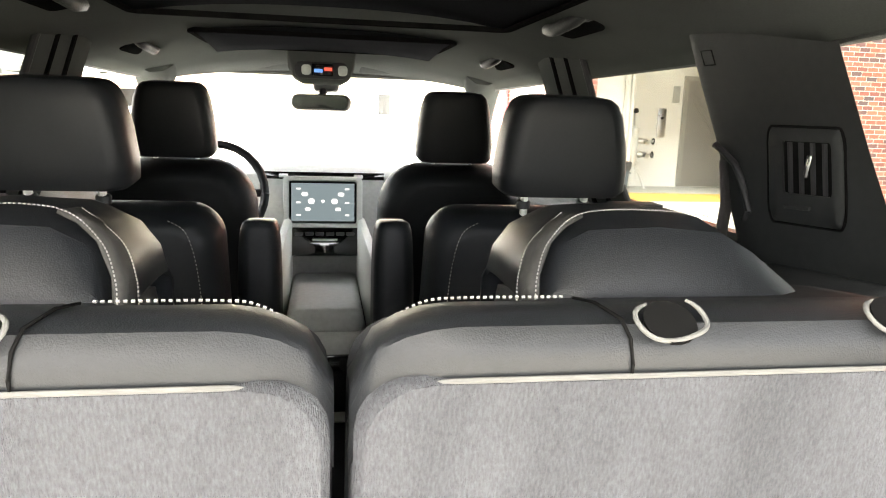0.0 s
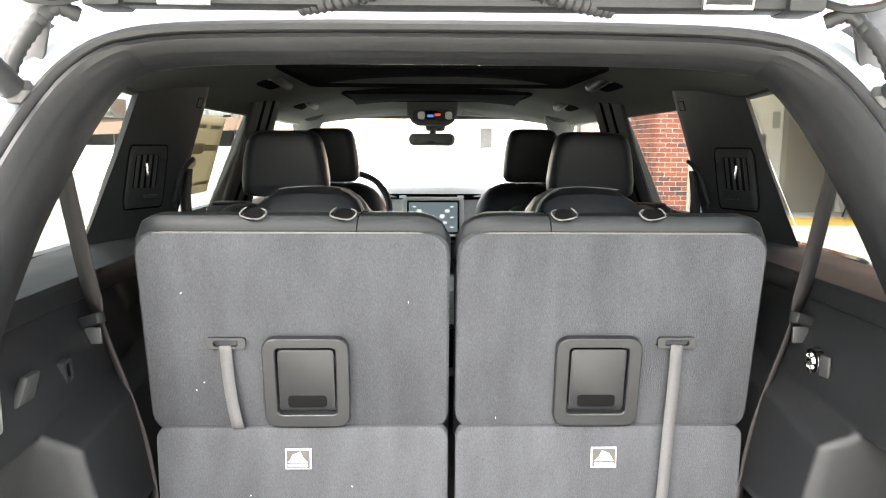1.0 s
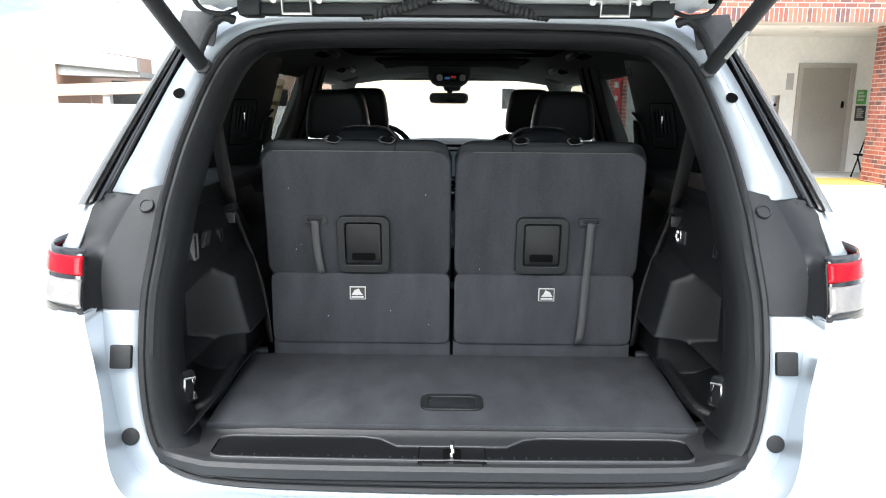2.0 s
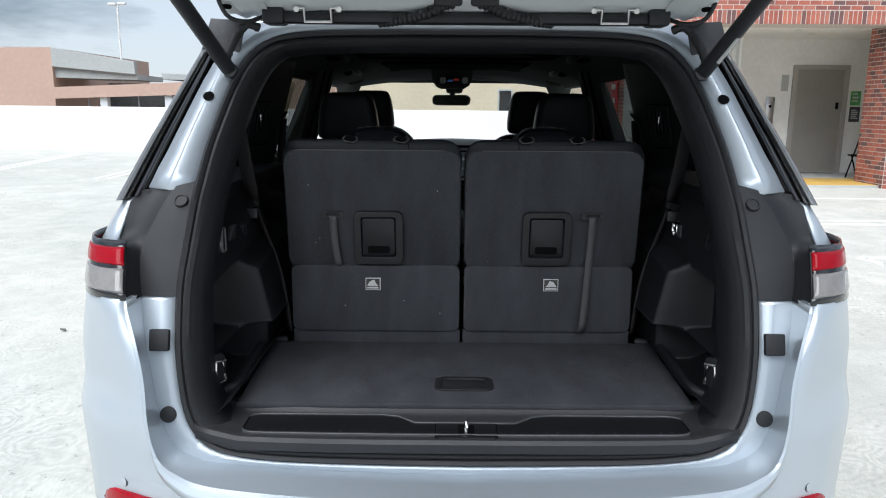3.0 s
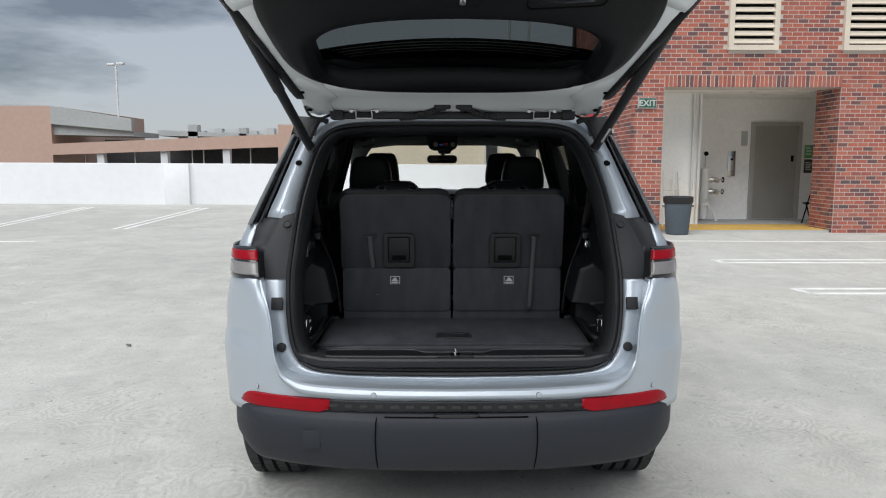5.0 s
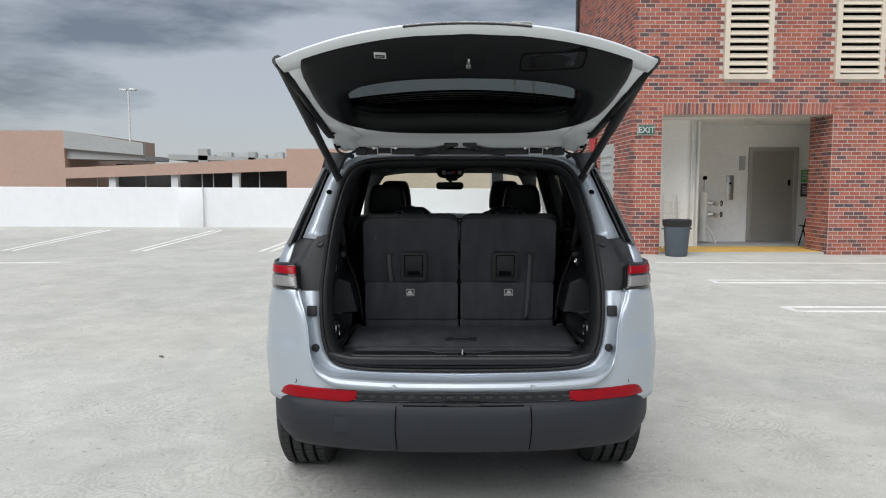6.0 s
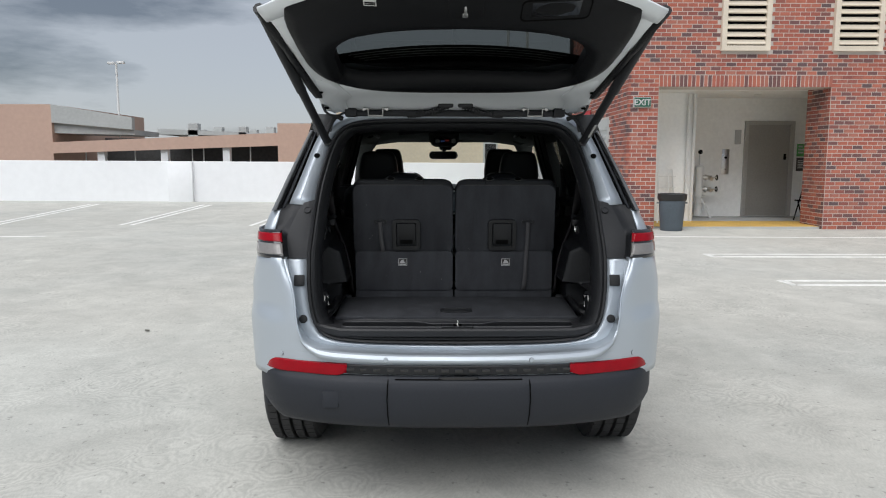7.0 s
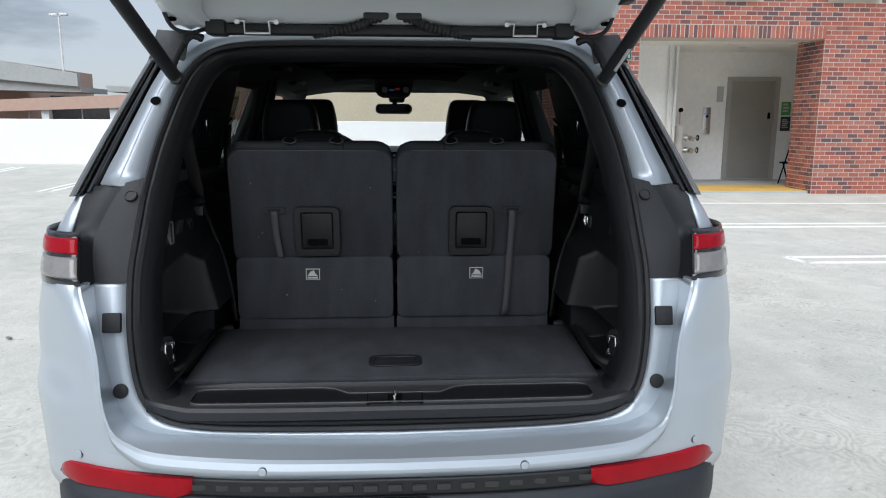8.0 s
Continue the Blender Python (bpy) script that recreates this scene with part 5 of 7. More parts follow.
def cargo_side():
    return grid([[(side_x(y, z), max(y, flange_y(z) + 0.03), z) for y in np.concatenate([np.linspace(0.105, 0.70, 120), np.linspace(0.72, 1.30, 24)])] for z in np.linspace(0.76, 1.262, 150)])


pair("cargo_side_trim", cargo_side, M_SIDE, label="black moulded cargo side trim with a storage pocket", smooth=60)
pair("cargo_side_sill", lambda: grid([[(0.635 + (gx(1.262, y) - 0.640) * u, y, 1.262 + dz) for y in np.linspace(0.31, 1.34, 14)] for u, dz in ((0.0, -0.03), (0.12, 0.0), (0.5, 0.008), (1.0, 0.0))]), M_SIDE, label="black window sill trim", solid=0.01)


def d_trim():
    """The inner cover of the rear pillar."""
    rows = []
    for k in range(12):
        z = 1.20 + (1.665 - 1.20) * k / 11
        a = at_z(seal_c, z)
        rows.append([(a[0] - 0.045, a[1] + 0.05, z), (a[0] - 0.030, a[1] + 0.14, z), (a[0] + 0.000, a[1] + 0.20, z), (min(a[0] + 0.05, gx(z, 0.4)), a[1] + 0.22, z), (min(a[0] + 0.11, gx(z, 0.4) + 0.004), a[1] + 0.15, z)])
    return grid(rows)


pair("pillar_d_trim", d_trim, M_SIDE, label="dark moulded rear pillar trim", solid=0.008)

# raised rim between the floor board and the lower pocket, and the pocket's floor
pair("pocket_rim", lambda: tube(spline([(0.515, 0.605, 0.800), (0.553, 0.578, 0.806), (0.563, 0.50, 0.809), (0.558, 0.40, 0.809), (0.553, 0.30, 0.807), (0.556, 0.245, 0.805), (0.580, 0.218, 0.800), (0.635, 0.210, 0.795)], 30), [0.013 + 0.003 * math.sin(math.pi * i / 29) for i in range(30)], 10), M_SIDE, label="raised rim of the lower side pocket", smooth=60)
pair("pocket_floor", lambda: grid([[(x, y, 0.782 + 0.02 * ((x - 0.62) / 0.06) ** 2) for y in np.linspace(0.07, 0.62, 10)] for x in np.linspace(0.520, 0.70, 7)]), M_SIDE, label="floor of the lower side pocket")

# cargo floor and sill
def floor_board():
    o = [(-0.53, 0.145), (0.53, 0.145), (0.552, 0.575), (0.49, 0.592), (-0.49, 0.592), (-0.552, 0.575)]
    return prism(o, 0.785, 0.803, "z", 0.006)


board = part("cargo_floor", floor_board(), M_CARPET, suv, "dark grey carpeted cargo floor board")
pull = part("pull_handle", ring(rounded(-0.072, 0.072, 0.216, 0.302, 0.024), rounded(-0.055, 0.055, 0.231, 0.287, 0.014), 0.8025, 0.8075, "z"), M_HANDLE, board, "recessed black pull handle", bevel=0.0015)
part("grip", prism(rounded(-0.0545, 0.0545, 0.2315, 0.2865, 0.014), 0.800, 0.8042, "z", 0.001), M_BLACK_PL, pull, "grey finger plate")


def sill():
    prof = [(0.175, 0.785), (0.150, 0.791), (0.140, 0.791), (0.134, 0.784), (0.126, 0.779), (0.030, 0.777), (0.018, 0.780), (0.008, 0.778), (0.002, 0.770), (0.012, 0.745), (0.050, 0.725)]
    xs = np.linspace(-0.59, 0.59, 25)
    return grid([[(x, y + 0.018 * (x / 0.6) ** 4 * 1.5, z + 0.05 * max(0, abs(x) - 0.50) * 4) for y, z in prof] for x in xs])


part("sill_cover", sill(), M_SILL, suv, "black plastic loading sill cover", solid=0.005)
def scuff_outline(d=0.0):
    """The plate's plan: its rear edge steps forward beside the latch."""
    xs = [0.49 * math.sin(math.pi / 2 * k / 20) for k in range(-20, 21)]
    end = [1 - abs(x / 0.49) ** 60 for x in xs]
    front = [(x, 0.026 + d + 0.030 * x * x + 0.016 * (1 - e)) for x, e in zip(xs, end)]
    rear = [(x, 0.124 - d - 0.042 * ease((0.17 - abs(x)) / 0.06) - 0.016 * (1 - e)) for x, e in zip(xs, end)]
    return front + rear[::-1]


part("scuff_plate", prism(scuff_outline(), 0.775, 0.7815, "z"), M_SCUFF, suv, "satin black scuff plate set in the sill")
part("scuff_rim", ring(scuff_outline(-0.005), scuff_outline(0.001), 0.776, 0.7850, "z"), M_RIM, suv, "raised rim round the scuff plate, its highlight painted paler", bevel=0.0012)
stud_mesh = None
for i in range(37):
    x = -0.45 + 0.025 * i
    if abs(x) < 0.075:
        continue
    if stud_mesh is None:
        stud = part("scuff_stud", lathe([(0.0018, 0.0), (0.0012, 0.0012), (0, 0.0014)], 8), M_DARKMETAL, suv, "tiny bright stud on the scuff plate")
        stud_mesh = stud.data
    else:
        stud = bpy.data.objects.new("scuff_stud", stud_mesh)
        scene.collection.objects.link(stud)
        stud.parent = suv
    stud.location = (x, 0.040 + 0.030 * x * x, 0.7815)
strike = part("striker_housing", prism([(-0.066, 0.020), (-0.060, 0.010), (0.060, 0.010), (0.066, 0.020), (0.066, 0.080), (-0.066, 0.080)], 0.765, 0.7835, "z", 0.0015), M_SCUFF, suv, "latch striker housing")
part("striker_slot", box(-0.018, 0.018, 0.020, 0.072, 0.7828, 0.7842), M_INK, strike, smooth=0)
for x in (-0.067, 0.067):
    part("seam", box(x - 0.001, x + 0.001, 0.012, 0.082, 0.7812, 0.7830), M_INK, strike, smooth=0)
part("striker_loop", tube([(0, 0.028, 0.775), (0, 0.028, 0.798), (0, 0.036, 0.806), (0, 0.056, 0.806), (0, 0.064, 0.798), (0, 0.064, 0.775)], 0.0050, 8), M_CHROME, strike, "bright steel striker loop")


for s in (1, -1):
    fl = Matrix.Diagonal((s, 1, 1, 1))
    base = part("tie_down", moved(moved(prism(rounded(-0.028, 0.028, -0.042, 0.042, 0.018), -0.008, 0.004, "x", 0.003), pose(0.586, 0.178, 0.864, 0, 0, 25)), fl), M_BLACK_PL, suv, "cargo tie-down with bright ring")
    part("tie_ring", moved(moved(tube([(-0.012, -0.012, 0.028), (-0.018, 0.012, 0.026), (-0.018, 0.013, -0.022), (-0.012, -0.012, -0.026), (-0.012, -0.012, 0.028)], 0.005, 8), pose(0.586, 0.178, 0.864, 0, 0, 25)), fl), M_CHROME, base, "bright ring")
    # pads and plugs on the flange
    part("rubber_pad", moved(box(-0.022, 0.022, -0.010, 0.004, -0.024, 0.024, 0.004), pose(s * 0.672, flange_y(0.97) - 0.014, 0.971, -14)), M_RUBBER, suv, "square rubber stop pad")
    part("plug", lathe([(0, 0), (0.018, 0), (0.018, 0.003), (0.015, 0.005), (0, 0.005)], 20, pose(s * 0.654, flange_y(0.81) - 0.008, 0.810, 79)), M_RUBBER, suv, "round black plug")
    part("plug", lathe([(0, 0.001), (0.011, 0.001), (0.012, 0.003), (0.015, 0.003), (0.0165, 0.001), (0.0165, -0.006)], 24, pose(s * 0.654, flange_y(1.263) - 0.012, 1.263, 53)), M_BLACK_PL, suv, "round plastic plug")
    part("plug", lathe([(0, 0), (0.013, 0), (0.014, 0.003), (0, 0.004)], 16, pose(s * 0.636, flange_y(1.498) - 0.009, 1.498, 52)), M_INK, suv, "dark drain plug")
    # strut ball bracket
    part("strut_bracket", prism([(s * x, z) for x, z in ((.563, 1.69), (.652, 1.695), (.674, 1.63), (.632, 1.56), (.600, 1.555), (.580, 1.62))], 0.492, 0.500, "y", 0.002), M_DARKMETAL, suv, "grey strut mounting bracket")
    hose = [(s * 0.53, 0.50, 1.672), (s * 0.555, 0.485, 1.68), (s * 0.575, 0.475, 1.66), (s * 0.592, 0.45, 1.62), (s * 0.605, 0.44, 1.58)]
    part("wire_boot", tube(spline(hose, 24), [0.010 + 0.002 * (i % 2) for i in range(24)], 10), M_RUBBER, suv, "ribbed black wire boot")

# fittings on the cargo sides
for s, y, z, w, h in ((-1, 0.353, 1.229, 0.022, 0.026), (-1, 0.541, 1.140, 0.012, 0.020), (1, 0.334, 1.229, 0.020, 0.028), (1, 0.340, 1.151, 0.012, 0.022), (1, 0.250, 1.152, 0.014, 0.020)):
    hook = part("bag_hook", moved(ring(rounded(-w, w, -h, h, 0.006), rounded(-w + 0.005, w - 0.005, -h + 0.005, h - 0.005, 0.004), -0.007, 0.006, "x"), pose(s * side_x(y, z), y, z, 12)), M_BLACK_PL, suv, "small moulded bag hook")
    part("hook_recess", moved(box(-0.002, 0.002, -w + 0.004, w - 0.004, -h + 0.004, h - 0.004), pose(s * (side_x(y, z) - 0.001), y, z, 12)), M_INK, hook, smooth=0)
ox = side_x(0.58, 1.143)
outlet = part("outlet", moved(lathe([(0, 0.003), (0.013, 0.003), (0.015, 0.012), (0.021, 0.011), (0.024, 0.0)], 20, Matrix.Rotation(radians(-90), 4, "Y")), pose(ox - 0.001, 0.58, 1.143)), M_CHROME, suv, "round power outlet")
part("outlet_flap", moved(box(-0.004, 0.002, -0.010, 0.010, -0.018, 0.018, 0.003), pose(ox - 0.006, 0.548, 1.143, 0, 0, 15)), M_DARKMETAL, outlet, "outlet flap")
sw_x = -side_x(0.341, 1.148)
part("fold_switch", moved(box(-0.006, 0.010, -0.013, 0.013, -0.028, 0.028, 0.005), pose(sw_x, 0.341, 1.148)), M_BLACK_PL, suv, "seat folding switches")
part("switch_frame", moved(ring(rounded(-0.015, 0.015, -0.031, 0.031, 0.006), rounded(-0.011, 0.011, -0.027, 0.027, 0.004), 0.002, 0.012, "x"), pose(sw_x, 0.341, 1.148)), M_STEEL, suv, "bright switch frame")
part("switch_pod", moved(lathe([(0.026, 0.0), (0.024, 0.010), (0.010, 0.013), (0, 0.013)], 18, Matrix.Rotation(radians(90), 4, "Y")), pose(-side_x(0.275, 1.145), 0.275, 1.145)), M_DARKMETAL, suv, "round grey switch pod")
part("fold_switch", moved(prism([(-0.03, -0.016), (0.012, -0.016), (0.034, 0.018), (0.0, 0.018)], -0.002, 0.012, "x", 0.003), pose(-side_x(0.425, 1.151), 0.425, 1.151)), M_DARKMETAL, suv, "lever switch")

for s in (1, -1):
    sv = part("sill_vent", box(min(s * 0.665, s * 0.765), max(s * 0.665, s * 0.765), 0.335, 0.385, 1.268, 1.274, 0.002), M_BLACK_PL, suv, "slotted demister vent in the window sill")
    for k in range(7):
        xx = s * (0.676 + 0.0125 * k)
        part("slot", box(xx - 0.004, xx + 0.004, 0.340, 0.380, 1.2735, 1.2755), M_INK, sv, smooth=0)

# seat belts of the third row
for s in (1, -1):
    path = [(0.640, 0.62, 1.52), (0.632, 0.64, 1.40), (0.606, 0.66, 1.20), (0.535, 0.640, 1.0), (0.507, 0.625, 0.82)]
    rows = []
    for i, p in enumerate(spline(path, 16)):
        w = 0.030 if p[2] > 1.19 else 0.012
        rows.append([(s * (p[0] - w * 0.8), p[1] - 0.6 * w, p[2]), (s * (p[0] + w * 0.8), p[1] + 0.6 * w, p[2])])
    belt = part("seat_belt", grid(rows), M_BELT, suv, "dark woven seat belt", solid=0.002)
    part("belt_clip", moved(box(-0.035, 0.035, -0.010, 0.010, -0.010, 0.010, 0.005), pose(s * 0.616, 0.645, 1.195, 0, s * 18, s * 30)), M_BLACK_PL, belt, "belt keeper clip")
    part("belt_tongue", moved(box(-0.014, 0.014, -0.003, 0.003, -0.03, 0.0, 0.002), pose(s * 0.61, 0.645, 1.185)), M_DARKMETAL, belt)


# third row
def seat_y(z):
    return 0.595 - 0.135 * (z - 0.98)


def third_back():
    o = rounded(0.006, 0.494, 1.02, 1.362, 0.035)
    bm = bmesh.new()
    n = len(o)
    back = [bm.verts.new((x, seat_y(z), z)) for x, z in o]
    mid = [bm.verts.new((x + (0.25 - x) * 0.02, seat_y(z) - 0.006, z + (1.19 - z) * 0.02)) for x, z in o]
    fr = [bm.verts.new((x, seat_y(z) + 0.11, z)) for x, z in o]
    bm.faces.new(mid), bm.faces.new(fr[::-1])
    for i in range(n):
        j = (i + 1) % n
        bm.faces.new((back[i], back[j], mid[j], mid[i])), bm.faces.new((back[i], fr[i], fr[j], back[j]))
    return bm


def third_cap():
    """The leather roll over the top of the backrest; it falls away beside the head cushion."""
    prof = [(0.002, 1.346), (-0.003, 1.352), (-0.006, 1.360), (-0.007, 1.370), (-0.005, 1.379), (0.001, 1.386), (0.012, 1.3885), (0.030, 1.389), (0.052, 1.3855), (0.075, 1.374), (0.12, 1.362), (0.22, 1.350), (0.30, 1.335), (0.33, 1.28), (0.33, 1.0)]
    short = prof[:9] + [(0.062, 1.378), (0.070, 1.366), (0.076, 1.345), (0.080, 1.31), (0.082, 1.26), (0.084, 1.0)]
    rows = []
    for k in range(37):
        t = k / 36
        x = 0.004 + 0.492 * t
        e = min(t / 0.12, (1 - t) / 0.10, 1)
        drop = 0.040 * (1 - math.sqrt(max(0, 1 - (1 - e) ** 2)))
        w = ease((x - 0.138) / 0.014) * ease((0.470 - x) / 0.04)
        row = []
        for i, (a, b) in enumerate(zip(short, prof)):
            dy, z = a[0] + (b[0] - a[0]) * w, a[1] + (b[1] - a[1]) * w
            row.append((x, 0.546 + (dy if i > 6 else dy * e + 0.012 * (1 - e) ** 2), z - (drop if z > 1.335 else 0)))
        rows.append(row)
    return grid(rows)


def hump():
    rows = []
    for x, h in ((0.150, 1.345), (0.156, 1.372), (0.172, 1.396), (0.20, 1.412), (0.26, 1.415), (0.315, 1.410), (0.345, 1.392), (0.385, 1.36), (0.41, 1.335)):
        rows.append([(x, y, 1.32 + (h - 1.32) * k) for y, k in ((0.70, 0.0), (0.715, 0.6), (0.74, 0.92), (0.78, 1.0), (0.84, 1.0), (0.88, 0.9), (0.90, 0.4), (0.90, -1))])
    return grid(rows)


def stitches(points, n, r=0.0016, length=0.62):
    pts = [Vector(p) for p in spline(points, n * 2)]
    return merge(*[tube([pts[2 * i], pts[2 * i].lerp(pts[2 * i + 1], length * 1.6)], r, 5) for i in range(n - 1)])


for s in (1, -1):
    fl = (lambda b: b) if s > 0 else mirror
    seat = part("third_row_seat", fl(third_back()), M_CARPET, suv, "third-row seatback with grey carpet backing", smooth=50)
    part("carpet_flap", fl(prism(rounded(0.006, 0.487, 0.838, 1.034, 0.022), 0.572, 0.600, "y", 0.006)), M_CARPET, seat, "carpeted lower flap")
    part("carpet_skirt", fl(box(0.004, 0.487, 0.580, 0.612, 0.795, 0.842, 0.004)), M_CARPET, seat, "carpeted hinge strip")
    part("leather_cap", fl(third_cap()), M_LEATHER, seat, "black leather top roll", solid=0.006)
    edge = []
    for k in range(33):
        t = 0.012 + 0.976 * k / 32
        e = min(t / 0.12, (1 - t) / 0.10, 1)
        edge.append((0.004 + 0.492 * t, 0.5445 - 0.0065 * e + 0.010 * (1 - e) ** 2, 1.3605 - 0.040 * (1 - math.sqrt(max(0, 1 - (1 - e) ** 2)))))
    part("cap_edge", fl(tube(edge, 0.0016, 6)), M_PIPING, seat, "pale edge piping")
    part("head_cushion", fl(hump()), M_LEATHER, seat, "black leather folded head cushion", solid=0.006)
    part("gusset", fl(grid([[(0.1495, 0.707, 1.349), (0.139, 0.722, 1.344)], [(0.1530, 0.720, 1.374), (0.1425, 0.737, 1.367)], [(0.1665, 0.737, 1.397), (0.156, 0.757, 1.391)], [(0.182, 0.746, 1.409), (0.172, 0.767, 1.405)], [(0.198, 0.753, 1.4155), (0.190, 0.776, 1.4145)]])), M_GUSSET, seat, "pale grey gusset between two rows of stitching", solid=0.003)
    part("stitching", fl(stitches([(0.010, 0.590, 1.356), (0.022, 0.593, 1.372), (0.045, 0.596, 1.3855), (0.070, 0.597, 1.3880), (0.134, 0.597, 1.3880)], 36, 0.0009)), M_STITCH, seat, "pale contrast stitching")
    part("stitching", fl(stitches([(0.148, 0.705, 1.350), (0.152, 0.717, 1.374), (0.166, 0.735, 1.397), (0.198, 0.752, 1.4165), (0.26, 0.757, 1.419), (0.315, 0.757, 1.414)], 66, 0.0006)), M_STITCH, seat, "pale contrast stitching")
    part("stitching", fl(stitches([(0.138, 0.72, 1.346), (0.142, 0.735, 1.368), (0.156, 0.755, 1.392), (0.190, 0.775, 1.4155)], 34, 0.0006)), M_STITCH, seat, "pale contrast stitching")
    part("cap_seam", fl(tube([(0.150, 0.5385, 1.361), (0.1500, 0.5380, 1.367), (0.1485, 0.5402, 1.380), (0.146, 0.5480, 1.3885), (0.141, 0.575, 1.3905), (0.137, 0.598, 1.3870)], 0.0010, 6)), M_INK, seat)
    for cx, cy in ((0.170, 0.540), (0.308, 0.543)):
        loop = [(cx + 0.020 * math.sin(a), cy - 0.0095 * math.cos(a), 1.3905 - 0.0085 * math.cos(a) + 0.001 * math.sin(3 * a)) for a in np.linspace(-2.55, 2.55, 22)]
        hole = part("tether_hole", fl(lathe([(0, 0), (0.014, 0.0), (0.0145, 0.0025), (0, 0.003)], 18, pose(cx, cy + 0.002, 1.387, 34))), M_INK, seat, "dark tether slot")
        part("tether_rim", fl(tube(loop, [0.0008 + 0.0006 * min(1, i / 2, (21 - i) / 2) for i in range(22)], 8)), M_PIPING, hole, "pale horseshoe rim")
    # recline handle
    hz0, hz1, hx0, hx1 = 1.037, 1.192, 0.166, 0.304
    yc = seat_y(1.115)
    tilt = Matrix.Translation((0, yc - 0.019, 1.115)) @ Matrix.Rotation(radians(7.7), 4, "X") @ Matrix.Translation((0, 0, -1.115))
    h = part("seat_handle", fl(moved(ring(rounded(hx0, hx1, hz0, hz1, 0.02), rounded(hx0 + 0.021, hx1 - 0.021, hz0 + 0.022, hz1 - 0.016, 0.008), -0.004, 0.012), tilt)), M_HANDLE, seat, "black seat folding handle in a frame", bevel=0.002)
    part("pocket", fl(moved(box(hx0 + 0.015, hx1 - 0.015, 0.014, 0.02, hz0 + 0.015, hz1 - 0.012), tilt)), M_INK, h)
    part("lever", fl(moved(prism(rounded(hx0 + 0.024, hx1 - 0.024, hz0 + 0.030, hz1 - 0.020, 0.008), 0.000, 0.010, "y", 0.002), tilt)), M_HANDLE, h, "flat lever")
    part("grip", fl(moved(prism(rounded(hx0 + 0.038, hx1 - 0.038, hz0 + 0.034, hz0 + 0.055, 0.006), -0.0015, 0.004, "y", 0.001), tilt)), M_INK, h)
    # pull strap
    g = part("strap_guide", fl(moved(ring(rounded(0.330, 0.392, 1.172, 1.190, 0.006), rounded(0.341, 0.381, 1.176, 1.186, 0.004), seat_y(1.18) - 0.014, seat_y(1.18) - 0.004), Matrix())), M_HANDLE, seat, "strap guide")
    if s > 0:
        pts = [(0.361, seat_y(1.176) - 0.012, 1.178), (0.359, 0.560, 1.10), (0.354, 0.558, 1.02), (0.350, 0.556, 0.94), (0.344, 0.556, 0.860), (0.341, 0.560, 0.845)]
    else:
        pts = [(0.362, seat_y(1.176) - 0.012, 1.178), (0.358, 0.563, 1.10), (0.350, 0.566, 1.045), (0.350, 0.58, 1.03)]
    part("pull_strap", fl(grid([[(x - 0.0095, y - 0.002, z), (x + 0.0095, y - 0.002, z)] for x, y, z in spline(pts, 14)])), M_STRAP, seat, "grey woven pull strap", solid=0.002)
    lab = part("label", fl(box(0.232, 0.275, 0.569, 0.5715, 0.962, 0.998, 0.001)), M_STICKER, seat, "white warning label with a black picture")
    part("picture", fl(box(0.2345, 0.2725, 0.5680, 0.5695, 0.9645, 0.9955)), M_GUSSET, lab, smooth=0)
    part("picture", fl(merge(box(0.238, 0.270, 0.5672, 0.5685, 0.967, 0.972), prism([(0.238, 0.975), (0.27, 0.975), (0.262, 0.988), (0.25, 0.993), (0.245, 0.982)], 0.5672, 0.5685))), M_STICKER, lab, smooth=0)

rng = random.Random(7)
bits = []
for k in range(9):
    x, z = rng.uniform(-0.47, 0.47), rng.uniform(0.86, 1.33)
    y = seat_y(z) - 0.0075 if z > 1.04 else 0.5708
    bits.append(box(-0.0006, 0.0006, -0.0003, 0.0003, -0.0016, 0.0016, m=pose(x, y, z, 0, rng.uniform(0, 180), 0)))
part("lint", merge(*bits), M_GREY_TRIM, suv, "pale lint specks on the carpet", smooth=0)["kind"] = "stuff"


# second row
def cushion(w, d, h, taper=0.85, r=0.04, lean=0.0, top_round=1.0):
    """A padded block: w wide, d deep, h high, base at z = 0."""
    rows = []
    for z, k in ((0, 0.86), (0.06, 0.96), (0.25, 1.0), (0.55, 0.99), (0.8, 0.94), (0.93, 0.86), (0.985, 0.74), (1.0, 0.58)):
        ww, dd = w / 2 * k * (1 + (taper - 1) * z), d / 2 * (0.55 + 0.45 * k)
        o = rounded(-ww, ww, -dd, dd, min(ww, dd) * 0.62, 4)
        rows.append([(x, y + lean * z * h, z * h) for x, y in o])
    return grid(rows, True, True)


def backrest(x0, x1, z0, z1, deep, r=0.06, soft=0.04):
    """A padded seatback of squarish outline, centred on y = 0, wider at its foot."""
    o = rounded(x0, x1, z0, z1, r, 7)
    o = [(x + (x - (x0 + x1) / 2) * 0.10 * (z1 - z) / (z1 - z0), z) for x, z in o]
    rows = []
    n = 6
    for k in range(-n, n + 1):
        a = k / n * math.pi / 2
        ins = soft * (1 - math.cos(a))
        rows.append([((x0 + x1) / 2 + (x - (x0 + x1) / 2) * (1 - 2 * ins / (x1 - x0)), deep / 2 * math.sin(a), (z0 + z1) / 2 + (z - (z0 + z1) / 2) * (1 - 2 * ins / (z1 - z0))) for x, z in o])
    return grid(rows, True, True)


